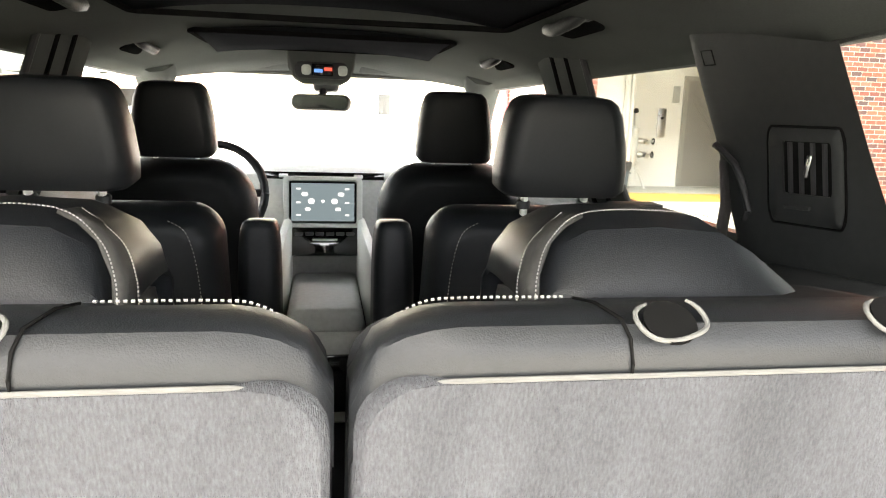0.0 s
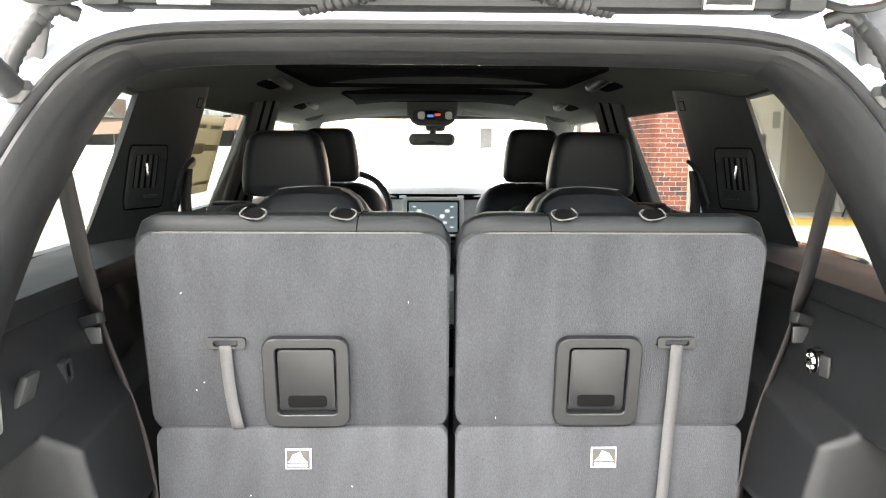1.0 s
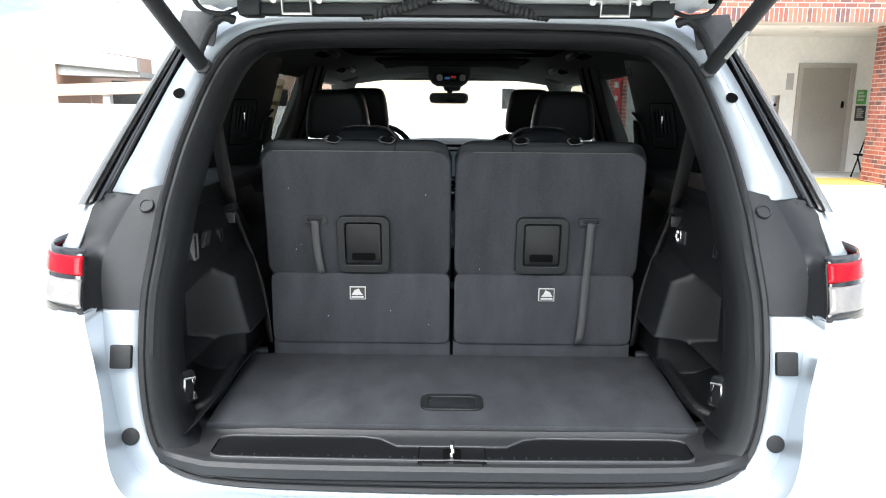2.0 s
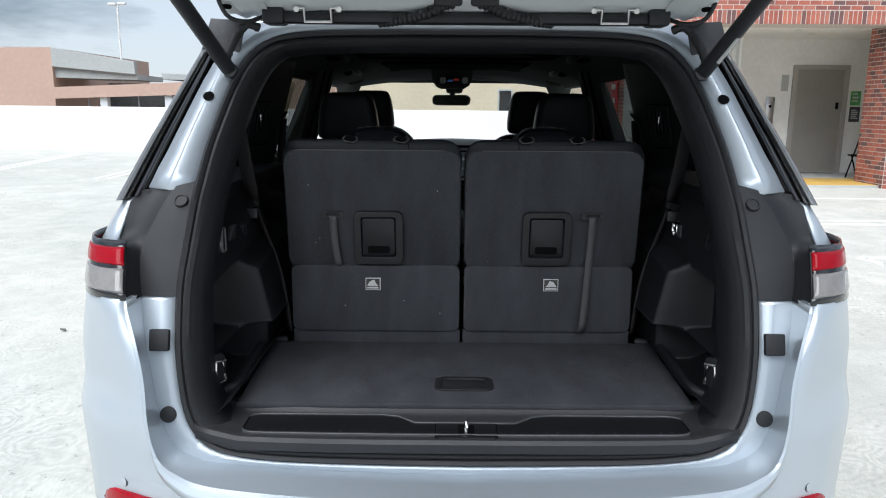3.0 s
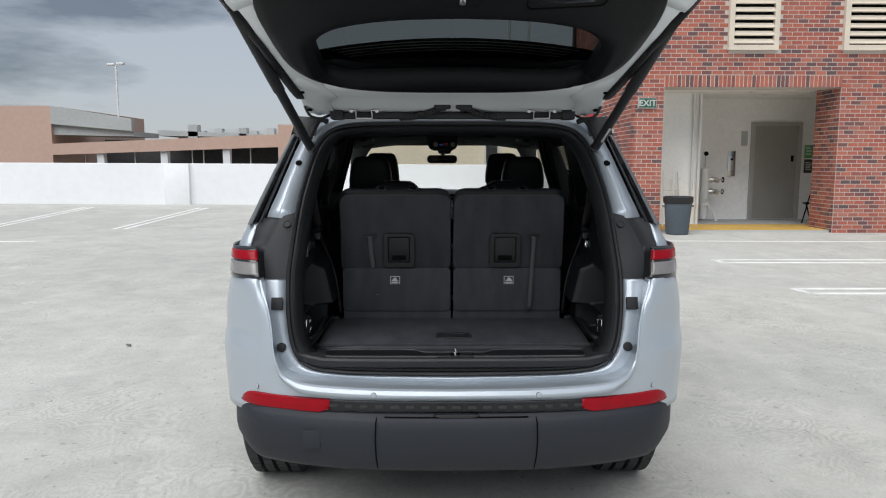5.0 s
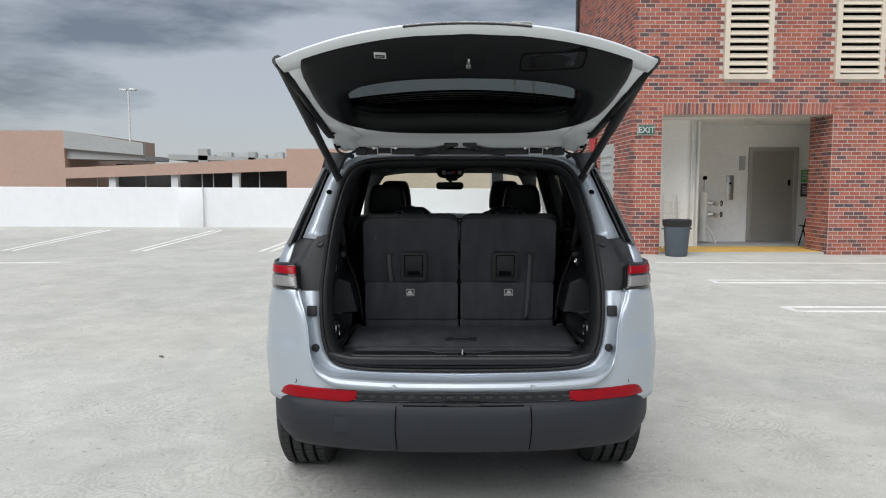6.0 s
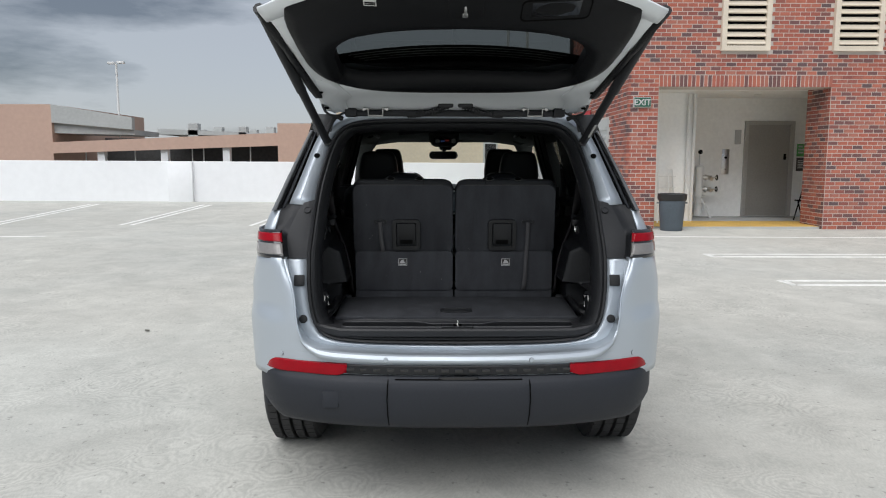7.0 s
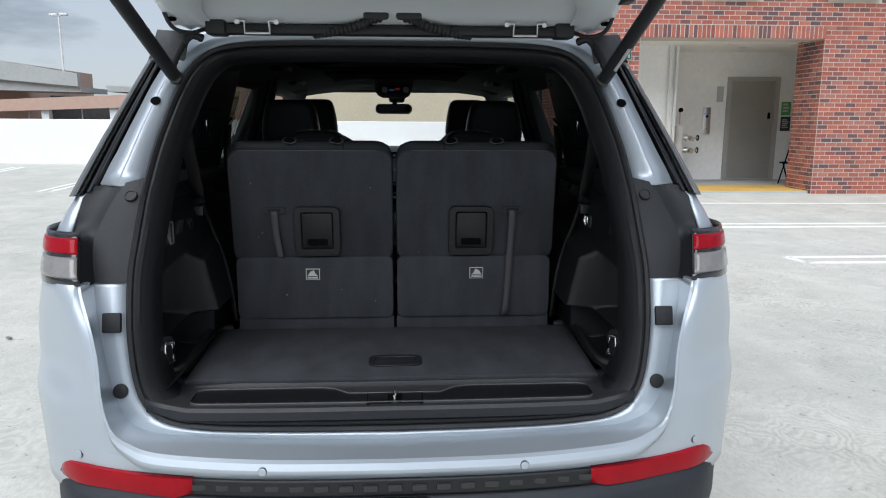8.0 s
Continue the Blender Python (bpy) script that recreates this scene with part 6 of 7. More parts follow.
for s in (1, -1):
    cx = s * 0.42 if s > 0 else -0.436
    st = part("second_row_seat", moved(backrest(-0.225, 0.245, 0.0, 0.715, 0.15) if s > 0 else backrest(-0.245, 0.225, 0.0, 0.715, 0.15), pose(s * 0.41, 1.60, 0.61, 6)), M_LEATHER, suv, "black leather second-row seatback", smooth=60)
    for k in (0, 1):
        xx = 0.215 + 0.03 * k
        part("stitching", stitches([(s * xx, 1.475, 0.90), (s * (xx + 0.002), 1.458, 1.15), (s * (xx + 0.02), 1.452, 1.27), (s * (xx + 0.06), 1.462, 1.302)], 60, 0.0009), M_STITCH, st, "pale contrast stitching") if k == 0 else None
    part("shoulder_latch", merge(moved(box(-0.07, 0.07, -0.05, 0.05, -0.10, 0.05, 0.02), pose(s * 0.62, 1.58, 1.27)), moved(box(-0.05, 0.05, -0.03, 0.03, 0.048, 0.056, 0.004), pose(s * 0.62, 1.57, 1.27))), M_BLACK_PL, st, "black shoulder latch cover")
    part("head_restraint", moved(cushion(0.248, 0.115, 0.176, 0.86), pose(cx, 1.475, 1.355, 4)), M_LEATHER, st, "black leather head restraint", smooth=60)
    for dx in (-0.058, 0.058):
        part("post", tube([(cx + dx, 1.50, 1.22), (cx + dx, 1.48, 1.40)], 0.0075, 10), M_POST, st, "bright head restraint post")
    for dx in (-0.058, 0.058):
        part("post_collar", lathe([(0.013, 0), (0.013, 0.014), (0.009, 0.018)], 12, pose(cx + dx, 1.492, 1.322)), M_BLACK_PL, st)
    part("armrest", moved(cushion(0.085, 0.12, 0.27, 1.0), pose(s * 0.135, 1.66, 1.00, -5)), M_LEATHER, st, "black leather armrest folded up", smooth=60)
    part("seat_cushion", moved(box(-0.25, 0.25, -0.28, 0.28, -0.09, 0.09, 0.06, 4), pose(s * 0.39, 1.90, 0.72)), M_LEATHER, st, "black leather seat cushion", smooth=60)
    fx = -0.445 if s < 0 else 0.40
    fs = part("front_seat", moved(backrest(-0.23, 0.23, 0.0, 0.77, 0.19, 0.14, 0.06), pose(fx, 2.57, 0.57, 6)), M_LEATHER, suv, "black leather front seatback", smooth=60)
    part("head_restraint", moved(cushion(0.250, 0.12, 0.215, 0.86), pose(fx, 2.46, 1.345, 4)), M_LEATHER, fs, "black leather head restraint", smooth=60)
    for dx in (-0.06, 0.06):
        part("post", tube([(fx + dx, 2.49, 1.25), (fx + dx, 2.47, 1.40)], 0.0075, 10), M_POST, fs, "bright head restraint post")
    part("seat_cushion", moved(box(-0.26, 0.26, -0.28, 0.28, -0.09, 0.09, 0.06, 4), pose(fx, 2.90, 0.70)), M_LEATHER, fs, "black leather seat cushion", smooth=60)

# dash, console, screen
def dash():
    prof = [(3.32, 0.60), (3.18, 0.80), (3.14, 1.02), (3.16, 1.14), (3.20, 1.225), (3.26, 1.255), (3.5, 1.258), (3.8, 1.225), (4.05, 1.19)]
    return grid([[(x, y + 0.05 * (x / 0.75) ** 2, z + 0.012 * math.cos(5 * x)) for y, z in prof] for x in np.linspace(-0.76, 0.76, 21)])


part("dashboard", dash(), M_GREY_TRIM, suv, "grey dashboard", solid=0.02)
part("dash_vent", grid([[(x, y + 0.05 * (x / 0.75) ** 2, z) for y, z in ((3.150, 1.212), (3.156, 1.240))] for x in np.linspace(-0.24, 0.24, 9)]), M_GLOSS, suv, "slim dash vent", solid=0.012)
for x in (-0.165, 0.135):
    part("vent_tab", box(x - 0.018, x + 0.018, 3.136, 3.150, 1.220, 1.235, 0.003), M_POST, suv, "bright vent tab")
scr = part("centre_screen", moved(box(-0.135, 0.135, -0.012, 0.012, -0.085, 0.085, 0.008), pose(-0.008, 3.105, 1.125, -8)), M_GLOSS, suv, "touch screen with pale climate graphics")
part("display", moved(box(-0.125, 0.125, -0.0135, -0.0115, -0.076, 0.076), pose(-0.008, 3.105, 1.125, -8)), M_SCREEN, scr, "lit display", smooth=0)
gscreen = pose(-0.008, 3.105, 1.125, -8)
for x, z, w, h in ((-0.046, 0.004, 0.026, 0.022), (0.046, 0.004, 0.026, 0.022), (0.0, 0.004, 0.014, 0.012), (-0.072, 0.032, 0.026, 0.016), (0.072, 0.032, 0.026, 0.016), (-0.060, -0.028, 0.022, 0.014), (0.060, -0.028, 0.022, 0.014)):
    part("graphic", moved(prism(rounded(x - w / 2, x + w / 2, z - h / 2, z + h / 2, h * 0.45), -0.0155, -0.013, "y"), gscreen), M_SCREEN_UI, scr, "pale climate symbol", smooth=0)
for x in (-0.105, 0.088):
    for z in (-0.055, -0.005, 0.050):
        part("graphic", moved(box(x, x + 0.017, -0.0155, -0.013, z, z + 0.007), gscreen), M_SCREEN_UI, scr, smooth=0)
part("screen_bezel", moved(ring(rounded(-0.158, 0.158, -0.102, 0.104, 0.02), rounded(-0.136, 0.136, -0.086, 0.086, 0.008), -0.014, 0.02), gscreen), M_PALE, suv, "pale trim round the touch screen", bevel=0.004)
stack = part("control_panel", moved(box(-0.14, 0.14, -0.03, 0.03, -0.06, 0.06, 0.01), pose(0, 3.10, 0.965, -14)), M_GLOSS, suv, "gloss black control stack")
for i in range(6):
    part("button", moved(box(-0.12 + 0.041 * i, -0.086 + 0.041 * i, -0.034, -0.03, 0.022, 0.036, 0.003), pose(0, 3.10, 0.965, -14)), M_DARKMETAL, stack)
part("bright_bar", moved(box(-0.05, 0.05, -0.038, -0.03, 0.000, 0.009, 0.003), pose(0, 3.10, 0.965, -14)), M_POST, stack, "bright bar across the stack")
part("console", merge(box(-0.13, 0.13, 2.25, 3.15, 0.55, 0.83, 0.03, 3), box(-0.115, 0.115, 2.30, 2.68, 0.82, 0.90, 0.03, 3)), M_GREY_TRIM, suv, "pale grey centre console")
part("rear_console_panel", box(-0.10, 0.10, 2.232, 2.252, 0.60, 0.78, 0.008), M_GLOSS, suv, "rear console vents")
part("console_side", merge(box(-0.165, -0.13, 2.3, 3.15, 0.80, 1.06, 0.015), box(0.13, 0.165, 2.3, 3.15, 0.80, 1.06, 0.015)), M_PALE, suv, "pale grey stack side rails")
wheel_pts = [(-0.41 + 0.185 * math.cos(a), 2.98 + 0.05 * math.sin(a), 1.172 + 0.18 * math.sin(a)) for a in np.linspace(0, 2 * math.pi, 29)]
sw = part("steering_wheel", tube(wheel_pts, 0.016, 10), M_LEATHER, suv, "black leather steering wheel", smooth=60)
part("hub", merge(moved(box(-0.09, 0.09, -0.03, 0.03, -0.06, 0.06, 0.025, 3), pose(-0.41, 3.0, 1.172)), box(-0.59, -0.23, 2.985, 3.005, 1.157, 1.187, 0.006)), M_BLACK_PL, sw)

# overhead console, mirror, grab handles
oc = part("overhead_console", prism([(-0.138, 1.705), (-0.134, 1.640), (-0.115, 1.604), (-0.085, 1.588), (0.060, 1.588), (0.088, 1.604), (0.104, 1.640), (0.112, 1.705)], 2.89, 3.10, "y", 0.010, 3), M_FABRIC, suv, "grey overhead console", smooth=60)
part("switch_surround", prism(rounded(-0.110, 0.082, 1.602, 1.662, 0.024), 2.884, 2.894, "y", 0.003), M_BLACK_PL, oc, "pale switch surround")
for x in (-0.085, 0.045):
    part("map_light", prism(rounded(x, x + 0.034, 1.614, 1.650, 0.012), 2.880, 2.886, "y", 0.002), M_GREY_TRIM, oc, "round map light")
part("indicator", box(-0.048, 0.028, 2.880, 2.886, 1.612, 1.654, 0.002), M_GLOSS, oc, smooth=0)
part("indicator", box(-0.040, -0.010, 2.8775, 2.8805, 1.624, 1.636), M_DISP_BLUE, oc, "blue indicator", smooth=0)
part("indicator", box(-0.005, 0.024, 2.8775, 2.8805, 1.630, 1.642), M_DISP_RED, oc, "red indicator", smooth=0)
mir = part("rear_mirror", moved(prism(rounded(-0.125, 0.125, -0.032, 0.032, 0.028), -0.012, 0.025, "y", 0.006), pose(-0.018, 3.22, 1.522, -6, 0, -21)), M_BLACK_PL, suv, "interior rear-view mirror")
part("mirror_glass", moved(prism(rounded(-0.117, 0.117, -0.026, 0.026, 0.023), -0.0145, -0.012, "y"), pose(-0.018, 3.22, 1.522, -6, 0, -21)), M_MIRROR, mir, "mirror glass", smooth=0)
part("mirror_stem", tube([(-0.018, 3.245, 1.52), (0.0, 3.32, 1.60)], 0.016, 8), M_BLACK_PL, mir)
part("camera_pod", box(-0.05, 0.06, 3.28, 3.42, 1.565, 1.645, 0.02), M_BLACK_PL, mir)
for s in (1, -1):
    for y, x, z in ((1.70, 0.470, 1.678), (2.57, 0.520, 1.660)):
        hd = part("grab_handle", tube([(s * (x + 0.03), y - 0.11, z + 0.022), (s * (x + 0.012), y - 0.085, z + 0.004), (s * x, y, z - 0.006), (s * (x + 0.012), y + 0.085, z + 0.004), (s * (x + 0.03), y + 0.11, z + 0.022)], 0.014, 8), M_PILLAR, suv, "folded grab handle", smooth=60)
        for dy in (-0.10, 0.10):
            part("handle_mount", moved(box(-0.02, 0.02, -0.018, 0.018, -0.012, 0.012, 0.006), pose(s * (x + 0.026), y + dy, z + 0.018, 0, s * 20)), M_TRIM, hd)
        part("handle_recess", moved(prism(rounded(-0.045, 0.045, -0.12, 0.12, 0.04), -0.004, 0.004, "z"), pose(s * (x + 0.034), y, head_z(x + 0.034, y) - 0.004, 0, s * 22)), M_INK, hd)
    part("sun_visor", moved(box(-0.19, 0.19, -0.08, 0.08, -0.009, 0.009, 0.008), pose(s * 0.33, 3.24, 1.672, -10)), M_FABRIC, suv, "folded sun visor")
    # air vent set in the pillar, and the belt guide at its front edge
    def on_pillar(o, h0, h1, shift=0.0):
        rows = [[(s * p[0], p[1], p[2]) for p in (pillar_face(u, z, h) for u, z in o)] for h in (h0, h1)]
        return rows
    fo = [(u + (1.48 - z) * 1.1, z) for u, z in rounded(0.055, 0.53, 1.341, 1.488, 0.035, 5)]
    fi = [(u + (1.465 - z) * 1.1, z) for u, z in rounded(0.135, 0.44, 1.388, 1.468, 0.012, 5)]
    low = on_pillar(fo, 0.0, 0.003)
    v = part("pillar_vent", grid([low[0], low[1], on_pillar([(u + (0.37 - u) * 0.06, 1.415 + (z - 1.415) * 0.94) for u, z in fo], 0.0, 0.006)[1], on_pillar(fi, 0.0, 0.006)[1], on_pillar(fi, 0.0, 0.001)[1]], True), M_PILLAR, suv, "slotted air vent in the pillar", smooth=40)
    # black sheet over the pillar face stands for the vent's shaded inside
    part("vent_back", grid(on_pillar(fi, 0.002, 0.002)[:1] + [[tuple(np.mean(np.array(on_pillar(fi, 0.002, 0)[0]), axis=0))] * len(fi)], True), M_INK, v, smooth=0)
    for i in range(4):
        u0 = 0.165 + 0.072 * i
        part("vane", grid([[(s * p[0], p[1], p[2]) for p in (pillar_face(u0 + (1.465 - z) * 1.1 + du, z, h) for z in (1.389, 1.467))] for h, du in ((0.002, 0.0), (0.007, 0.008), (0.007, 0.022), (0.002, 0.016))]), M_BLACK_PL, v, smooth=0)
    edge = [(s * p[0], p[1], p[2]) for p in (pillar_face(u, z, 0.002) for u, z in [(u + (0.37 - u) * -0.03, 1.415 + (z - 1.415) * 1.03) for u, z in fo])]
    part("vent_gap", tube(edge + edge[:1], 0.0022, 6), M_INK, v)
    kx, ky, kz = pillar_face(0.30, 1.432, 0.012)
    part("vent_knob", moved(box(-0.004, 0.004, -0.004, 0.004, -0.018, 0.018, 0.0035), pose(s * kx, ky, kz, 10)), M_CHROME, v, "bright vane knob")
    part("vent_wheel", tube([(s * p[0], p[1], p[2]) for p in (pillar_face(0.36, 1.368, 0.014), pillar_face(0.52, 1.368, 0.014))], 0.004, 6), M_BLACK_PL, v)
    part("pillar_button", tube([(s * p[0], p[1], p[2]) for p in (pillar_face(u, z, 0.002) for u, z in ((0.80, 1.588), (0.90, 1.588), (0.90, 1.612), (0.80, 1.612), (0.80, 1.588)))], 0.0012, 5), M_INK, suv)
    part("belt_guide", tube([(s * p[0], p[1], p[2]) for p in (pillar_face(u, z, 0.008) for u, z in ((0.99, 1.455), (0.93, 1.447), (0.84, 1.425), (0.82, 1.40), (0.82, 1.35), (0.88, 1.335)))], 0.006, 8), M_BLACK_PL, suv, "black belt guide loop")
    part("seat_belt", grid([[(s * (p[0] - 0.018), p[1] - 0.012, p[2]), (s * (p[0] + 0.018), p[1] + 0.012, p[2])] for p in (pillar_face(0.93, 1.43, 0.006), pillar_face(0.98, 1.36, 0.012), (0.675, 1.34, 1.26), (0.66, 1.38, 1.0))]), M_BELT, suv, "dark woven seat belt", solid=0.002)

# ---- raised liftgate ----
gate = part("liftgate", bmesh.new(), M_PAINT_LIT, suv, "raised liftgate, silver outside and black inside")
A = (0.535, 1.700)          # hinge end of the inner face: y, z
SL = math.radians(15.2)     # rise towards the free edge


def gp(x, s, h):
    """A place on the gate: x across, s along from the hinge, h above the inner face."""
    h += (0.066 - 0.034 * min(1, abs(x) / 0.70) ** 2) * max(0.0, (s - gate_len(x) + 0.22) / 0.22) ** 1.5
    return (x, A[0] - s * math.cos(SL) - h * math.sin(SL), A[1] + s * math.sin(SL) + h * math.cos(SL))


def gate_len(x):
    """How far the free edge reaches at x."""
    return 1.145 - 0.20 * min(1, abs(x) / 0.70) ** 2.2


def sheet(x_fun, s0, s1_fun, h_fun, nx=33, ns=24):
    rows = []
    for i in range(nx):
        u = -1 + 2 * i / (nx - 1)
        row = []
        for j in range(ns):
            t = j / (ns - 1)
            x = u * x_fun(t)
            s = s0 + (s1_fun(x) - s0) * t
            row.append(gp(x, s, h_fun(u, t)))
        rows.append(row)
    return grid(rows)


def half_t(t):
    return float(np.interp(t, (0, 0.15, 0.4, 0.7, 0.82, 0.94, 1.0), (0.60, 0.615, 0.635, 0.650, 0.668, 0.695, 0.705)))


def skin_h(t):
    return float(np.interp(t, (0, 0.15, 0.35, 0.6, 0.8, 0.93, 1.0), (0.04, 0.085, 0.11, 0.115, 0.095, 0.055, 0.020)))


def outer_shell():
    """The outer skin, open where the rear window sits."""
    bm = sheet(half_t, 0.0, gate_len, lambda u, t: skin_h(t) * (1 - 0.3 * abs(u) ** 4), 41, 34)
    gone = []
    for f in bm.faces:
        c = f.calc_center_median()
        s = (A[0] - c.y) * math.cos(SL) + (c.z - A[1]) * math.sin(SL)
        if 0.40 < s < 0.99 and abs(c.x) < 0.54:
            gone.append(f)
    bmesh.ops.delete(bm, geom=gone, context="FACES")
    return bm


part("outer_skin", outer_shell(), M_PAINT, gate, "silver painted outer skin", solid=0.006)


def rim_strip():
    """The turned edge between outer skin and inner frame."""
    rows = []
    for i in range(49):
        u = -1 + 2 * i / 48
        x = 0.705 * u
        s = gate_len(x)
        h = 0.031 * (1 - 0.2 * abs(u) ** 3)
        rows.append([gp(x, s - 0.030, h + 0.004), gp(x, s - 0.012, h - 0.002), gp(x, s + 0.002, h * 0.70), gp(x * 0.998, s + 0.010, h * 0.30), gp(x * 0.995, s + 0.008, 0.0), gp(x * 0.985, s - 0.006, -0.006), gp(x * 0.97, s - 0.045, -0.002)])
    return grid(rows)


# the lightened paint puts the edge's highlight into its colour
part("free_edge", rim_strip(), M_PAINT_LIT, gate, "silver lower edge, its highlight painted lighter", smooth=50, solid=0.003)


def side_frame():
    rows = []
    for k in range(21):
        t = k / 20
        s = t * 0.93
        x1 = half_t(s / gate_len(0.65)) * 1.0
        x0 = float(np.interp(s, (0, 0.17, 0.24, 0.32, 0.5, 0.7, 0.985), (0.50, 0.50, 0.46, 0.49, 0.53, 0.55, 0.565)))
        rows.append([gp(x1, s, 0.06 - 0.042 * t ** 3), gp(x1 - 0.004, s, 0.016), gp(x1 - 0.03, s, 0.004), gp((x0 + x1) / 2, s, 0.012), gp(x0, s, 0.0)])
    return grid(rows)


def side_channel():
    """The black gutter outside the painted frame, where the strut lies."""
    rows = []
    for q in np.linspace(0.20, 0.90, 16):
        x0 = float(np.interp(q, (0.20, 0.40, 0.6, 0.9), (0.588, 0.606, 0.630, 0.658)))
        x1 = half_t(q / gate_len(0.65))
        e = ease((q - 0.20) / 0.06) * ease((0.90 - q) / 0.06)
        rows.append([gp(x0 + 0.010 * (1 - e), q, 0.010), gp(x0 + 0.010 * (1 - e), q, -0.007 * e), gp((x0 + x1) / 2, q, -0.011 * e), gp(x1 + 0.008, q, -0.006 * e), gp(x1 + 0.014, q, 0.020)])
    return grid(rows)


pair("side_channel", side_channel, M_GATE, gate, "black gutter beside the painted frame", smooth=50, solid=0.003)
# side frames take the lightened paint, as bounce light from the deck
pair("inner_frame", side_frame, M_PAINT_LIT, gate, "silver inner frame, lightened for ground bounce", solid=0.005)
chin = []
for k in range(31):
    x = -0.62 + 1.24 * k / 30
    e = max(0, (abs(x) - 0.44) / 0.18)
    chin.append([gp(x, 0.012 + 0.0 * e, 0.05), gp(x, 0.0, 0.012), gp(x, 0.03, 0.0), gp(x, 0.10 - 0.02 * e, 0.006), gp(x, 0.15, 0.018), gp(x, 0.22 + 0.10 * e * e, 0.004), gp(x, 0.30 + 0.06 * e * e, -0.002), gp(x, 0.35 + 0.10 * e * e, 0.002)])
# upper frame likewise: ground bounce painted in by the lightened silver
part("header_frame", grid(chin), M_PAINT_LIT, gate, "silver upper frame, lightened for ground bounce", solid=0.005)


def liner():
    """The black inner panel with the window left open."""
    rows = []
    n = 40
    outer, win = [], []
    for i in range(2 * n):
        a = 2 * math.pi * i / (2 * n)
        c, s_ = math.cos(a), math.sin(a)
        ex = 2 / (4.2 if s_ > 0 else 3.8)
        ox = math.copysign(abs(c) ** ex, c)
        os_ = math.copysign(abs(s_) ** ex, s_)
        s = 0.735 + 0.425 * os_
        hw = float(np.interp(s, (0.31, 0.40, 0.6, 0.85, 1.0, 1.13), (0.555, 0.576, 0.600, 0.618, 0.626, 0.616)))
        x = hw * ox
        s = min(s, gate_len(x) - 0.014)
        outer.append((x, s))
        wx = 0.485 * math.copysign(abs(c) ** 0.5, c)
        wsd = 0.66 + (0.255 if s_ > 0 else 0.24) * math.copysign(abs(s_) ** 0.5, s_) - 0.075 * (wx / 0.485) ** 2
        win.append((wx, wsd))
    rows.append([gp(x, s, 0.010) for x, s in outer])
    rows.append([gp(x * 0.985, 0.72 + (s - 0.72) * 0.985, -0.008) for x, s in outer])
    rows.append([gp(x * 0.95, 0.72 + (s - 0.72) * 0.95, -0.016) for x, s in outer])
    near = [(x * 0.95, 0.72 + (s - 0.72) * 0.95) for x, s in outer]
    rim = [(wx * 1.06, 0.66 + (ws_ - 0.66) * 1.08) for wx, ws_ in win]
    for k in range(1, 8):
        rows.append([gp(p[0] + (q[0] - p[0]) * k / 8, p[1] + (q[1] - p[1]) * k / 8, -0.016) for p, q in zip(near, rim)])
    rows.append([gp(x, s, -0.012) for x, s in rim])
    rows.append([gp(wx, ws_, 0.0) for wx, ws_ in win])
    rows.append([gp(wx * 0.99, 0.66 + (ws_ - 0.66) * 0.99, 0.042) for wx, ws_ in win])
    return grid(rows, True)


part("inner_panel", liner(), M_GATE, gate, "black moulded inner panel", smooth=50, solid=0.004)
part("rear_window", grid([[gp(-0.54 + 1.08 * i / 12, 0.34 + 0.62 * j / 6, 0.046) for i in range(13)] for j in range(7)]), M_GLASS, gate, "tinted rear window", smooth=60)
part("spoiler", grid([[gp(x, 0.20 + (0.33 - 0.085 * (x / 0.46) ** 2) * j / 6, 0.10) for x in np.linspace(-0.56, 0.56, 17)] for j in range(7)]), M_INK, gate, "black underside of the roof spoiler", solid=0.006)
# bright bars built in place of thin reflected lines under the spoiler
for k in range(4):
    part("spoiler_glint", tube([gp(x, 0.520 - 0.024 * k - 0.085 * (x / 0.46) ** 2, 0.094) for x in np.linspace(-0.45 + 0.02 * k, 0.45 - 0.02 * k, 15)], 0.0028, 6), M_STEEL, gate, "thin steel bar for a reflected line under the spoiler")
gm = Matrix.Translation(gp(0, 0, 0)) @ Matrix.Rotation(-SL, 4, "X")


def on_gate(bm):
    """Gate-local x, -s, h to the car, following the curved inner face."""
    for v in bm.verts:
        v.co = gp(v.co.x, -v.co.y, v.co.z)
    return bm


part("latch_gap", on_gate(prism([(-0.062, -1.085), (-0.050, -1.112), (0.060, -1.112), (0.072, -1.085), (0.072, -1.02), (0.056, -0.992), (-0.046, -0.992), (-0.062, -1.02)], -0.020, 0.0, "z")), M_INK, gate, "dark gap round the latch cover", smooth=0)
lb = part("latch_box", on_gate(prism([(-0.054, -1.085), (-0.044, -1.105), (0.054, -1.105), (0.064, -1.085), (0.064, -1.022), (0.050, -0.999), (-0.040, -0.999), (-0.054, -1.022)], -0.027, 0.0, "z", 0.004)), M_GATE, gate, "latch cover")
part("latch", on_gate(merge(box(0.000, 0.008, -1.055, -1.025, -0.032, -0.024, 0.002), box(-0.005, 0.013, -1.028, -1.012, -0.029, -0.024, 0.002))), M_STEEL, lb, "steel latch claw")
hp = part("pull_pocket", on_gate(ring(rounded(0.190, 0.425, -1.072, -0.985, 0.02), rounded(0.194, 0.421, -1.068, -0.989, 0.017), -0.024, -0.010, "z")), M_INK, gate, "hand pull pocket")
part("pocket_floor", on_gate(box(0.225, 0.388, -1.060, -1.002, -0.0222, -0.0185)), M_GLOSS, hp, smooth=0)
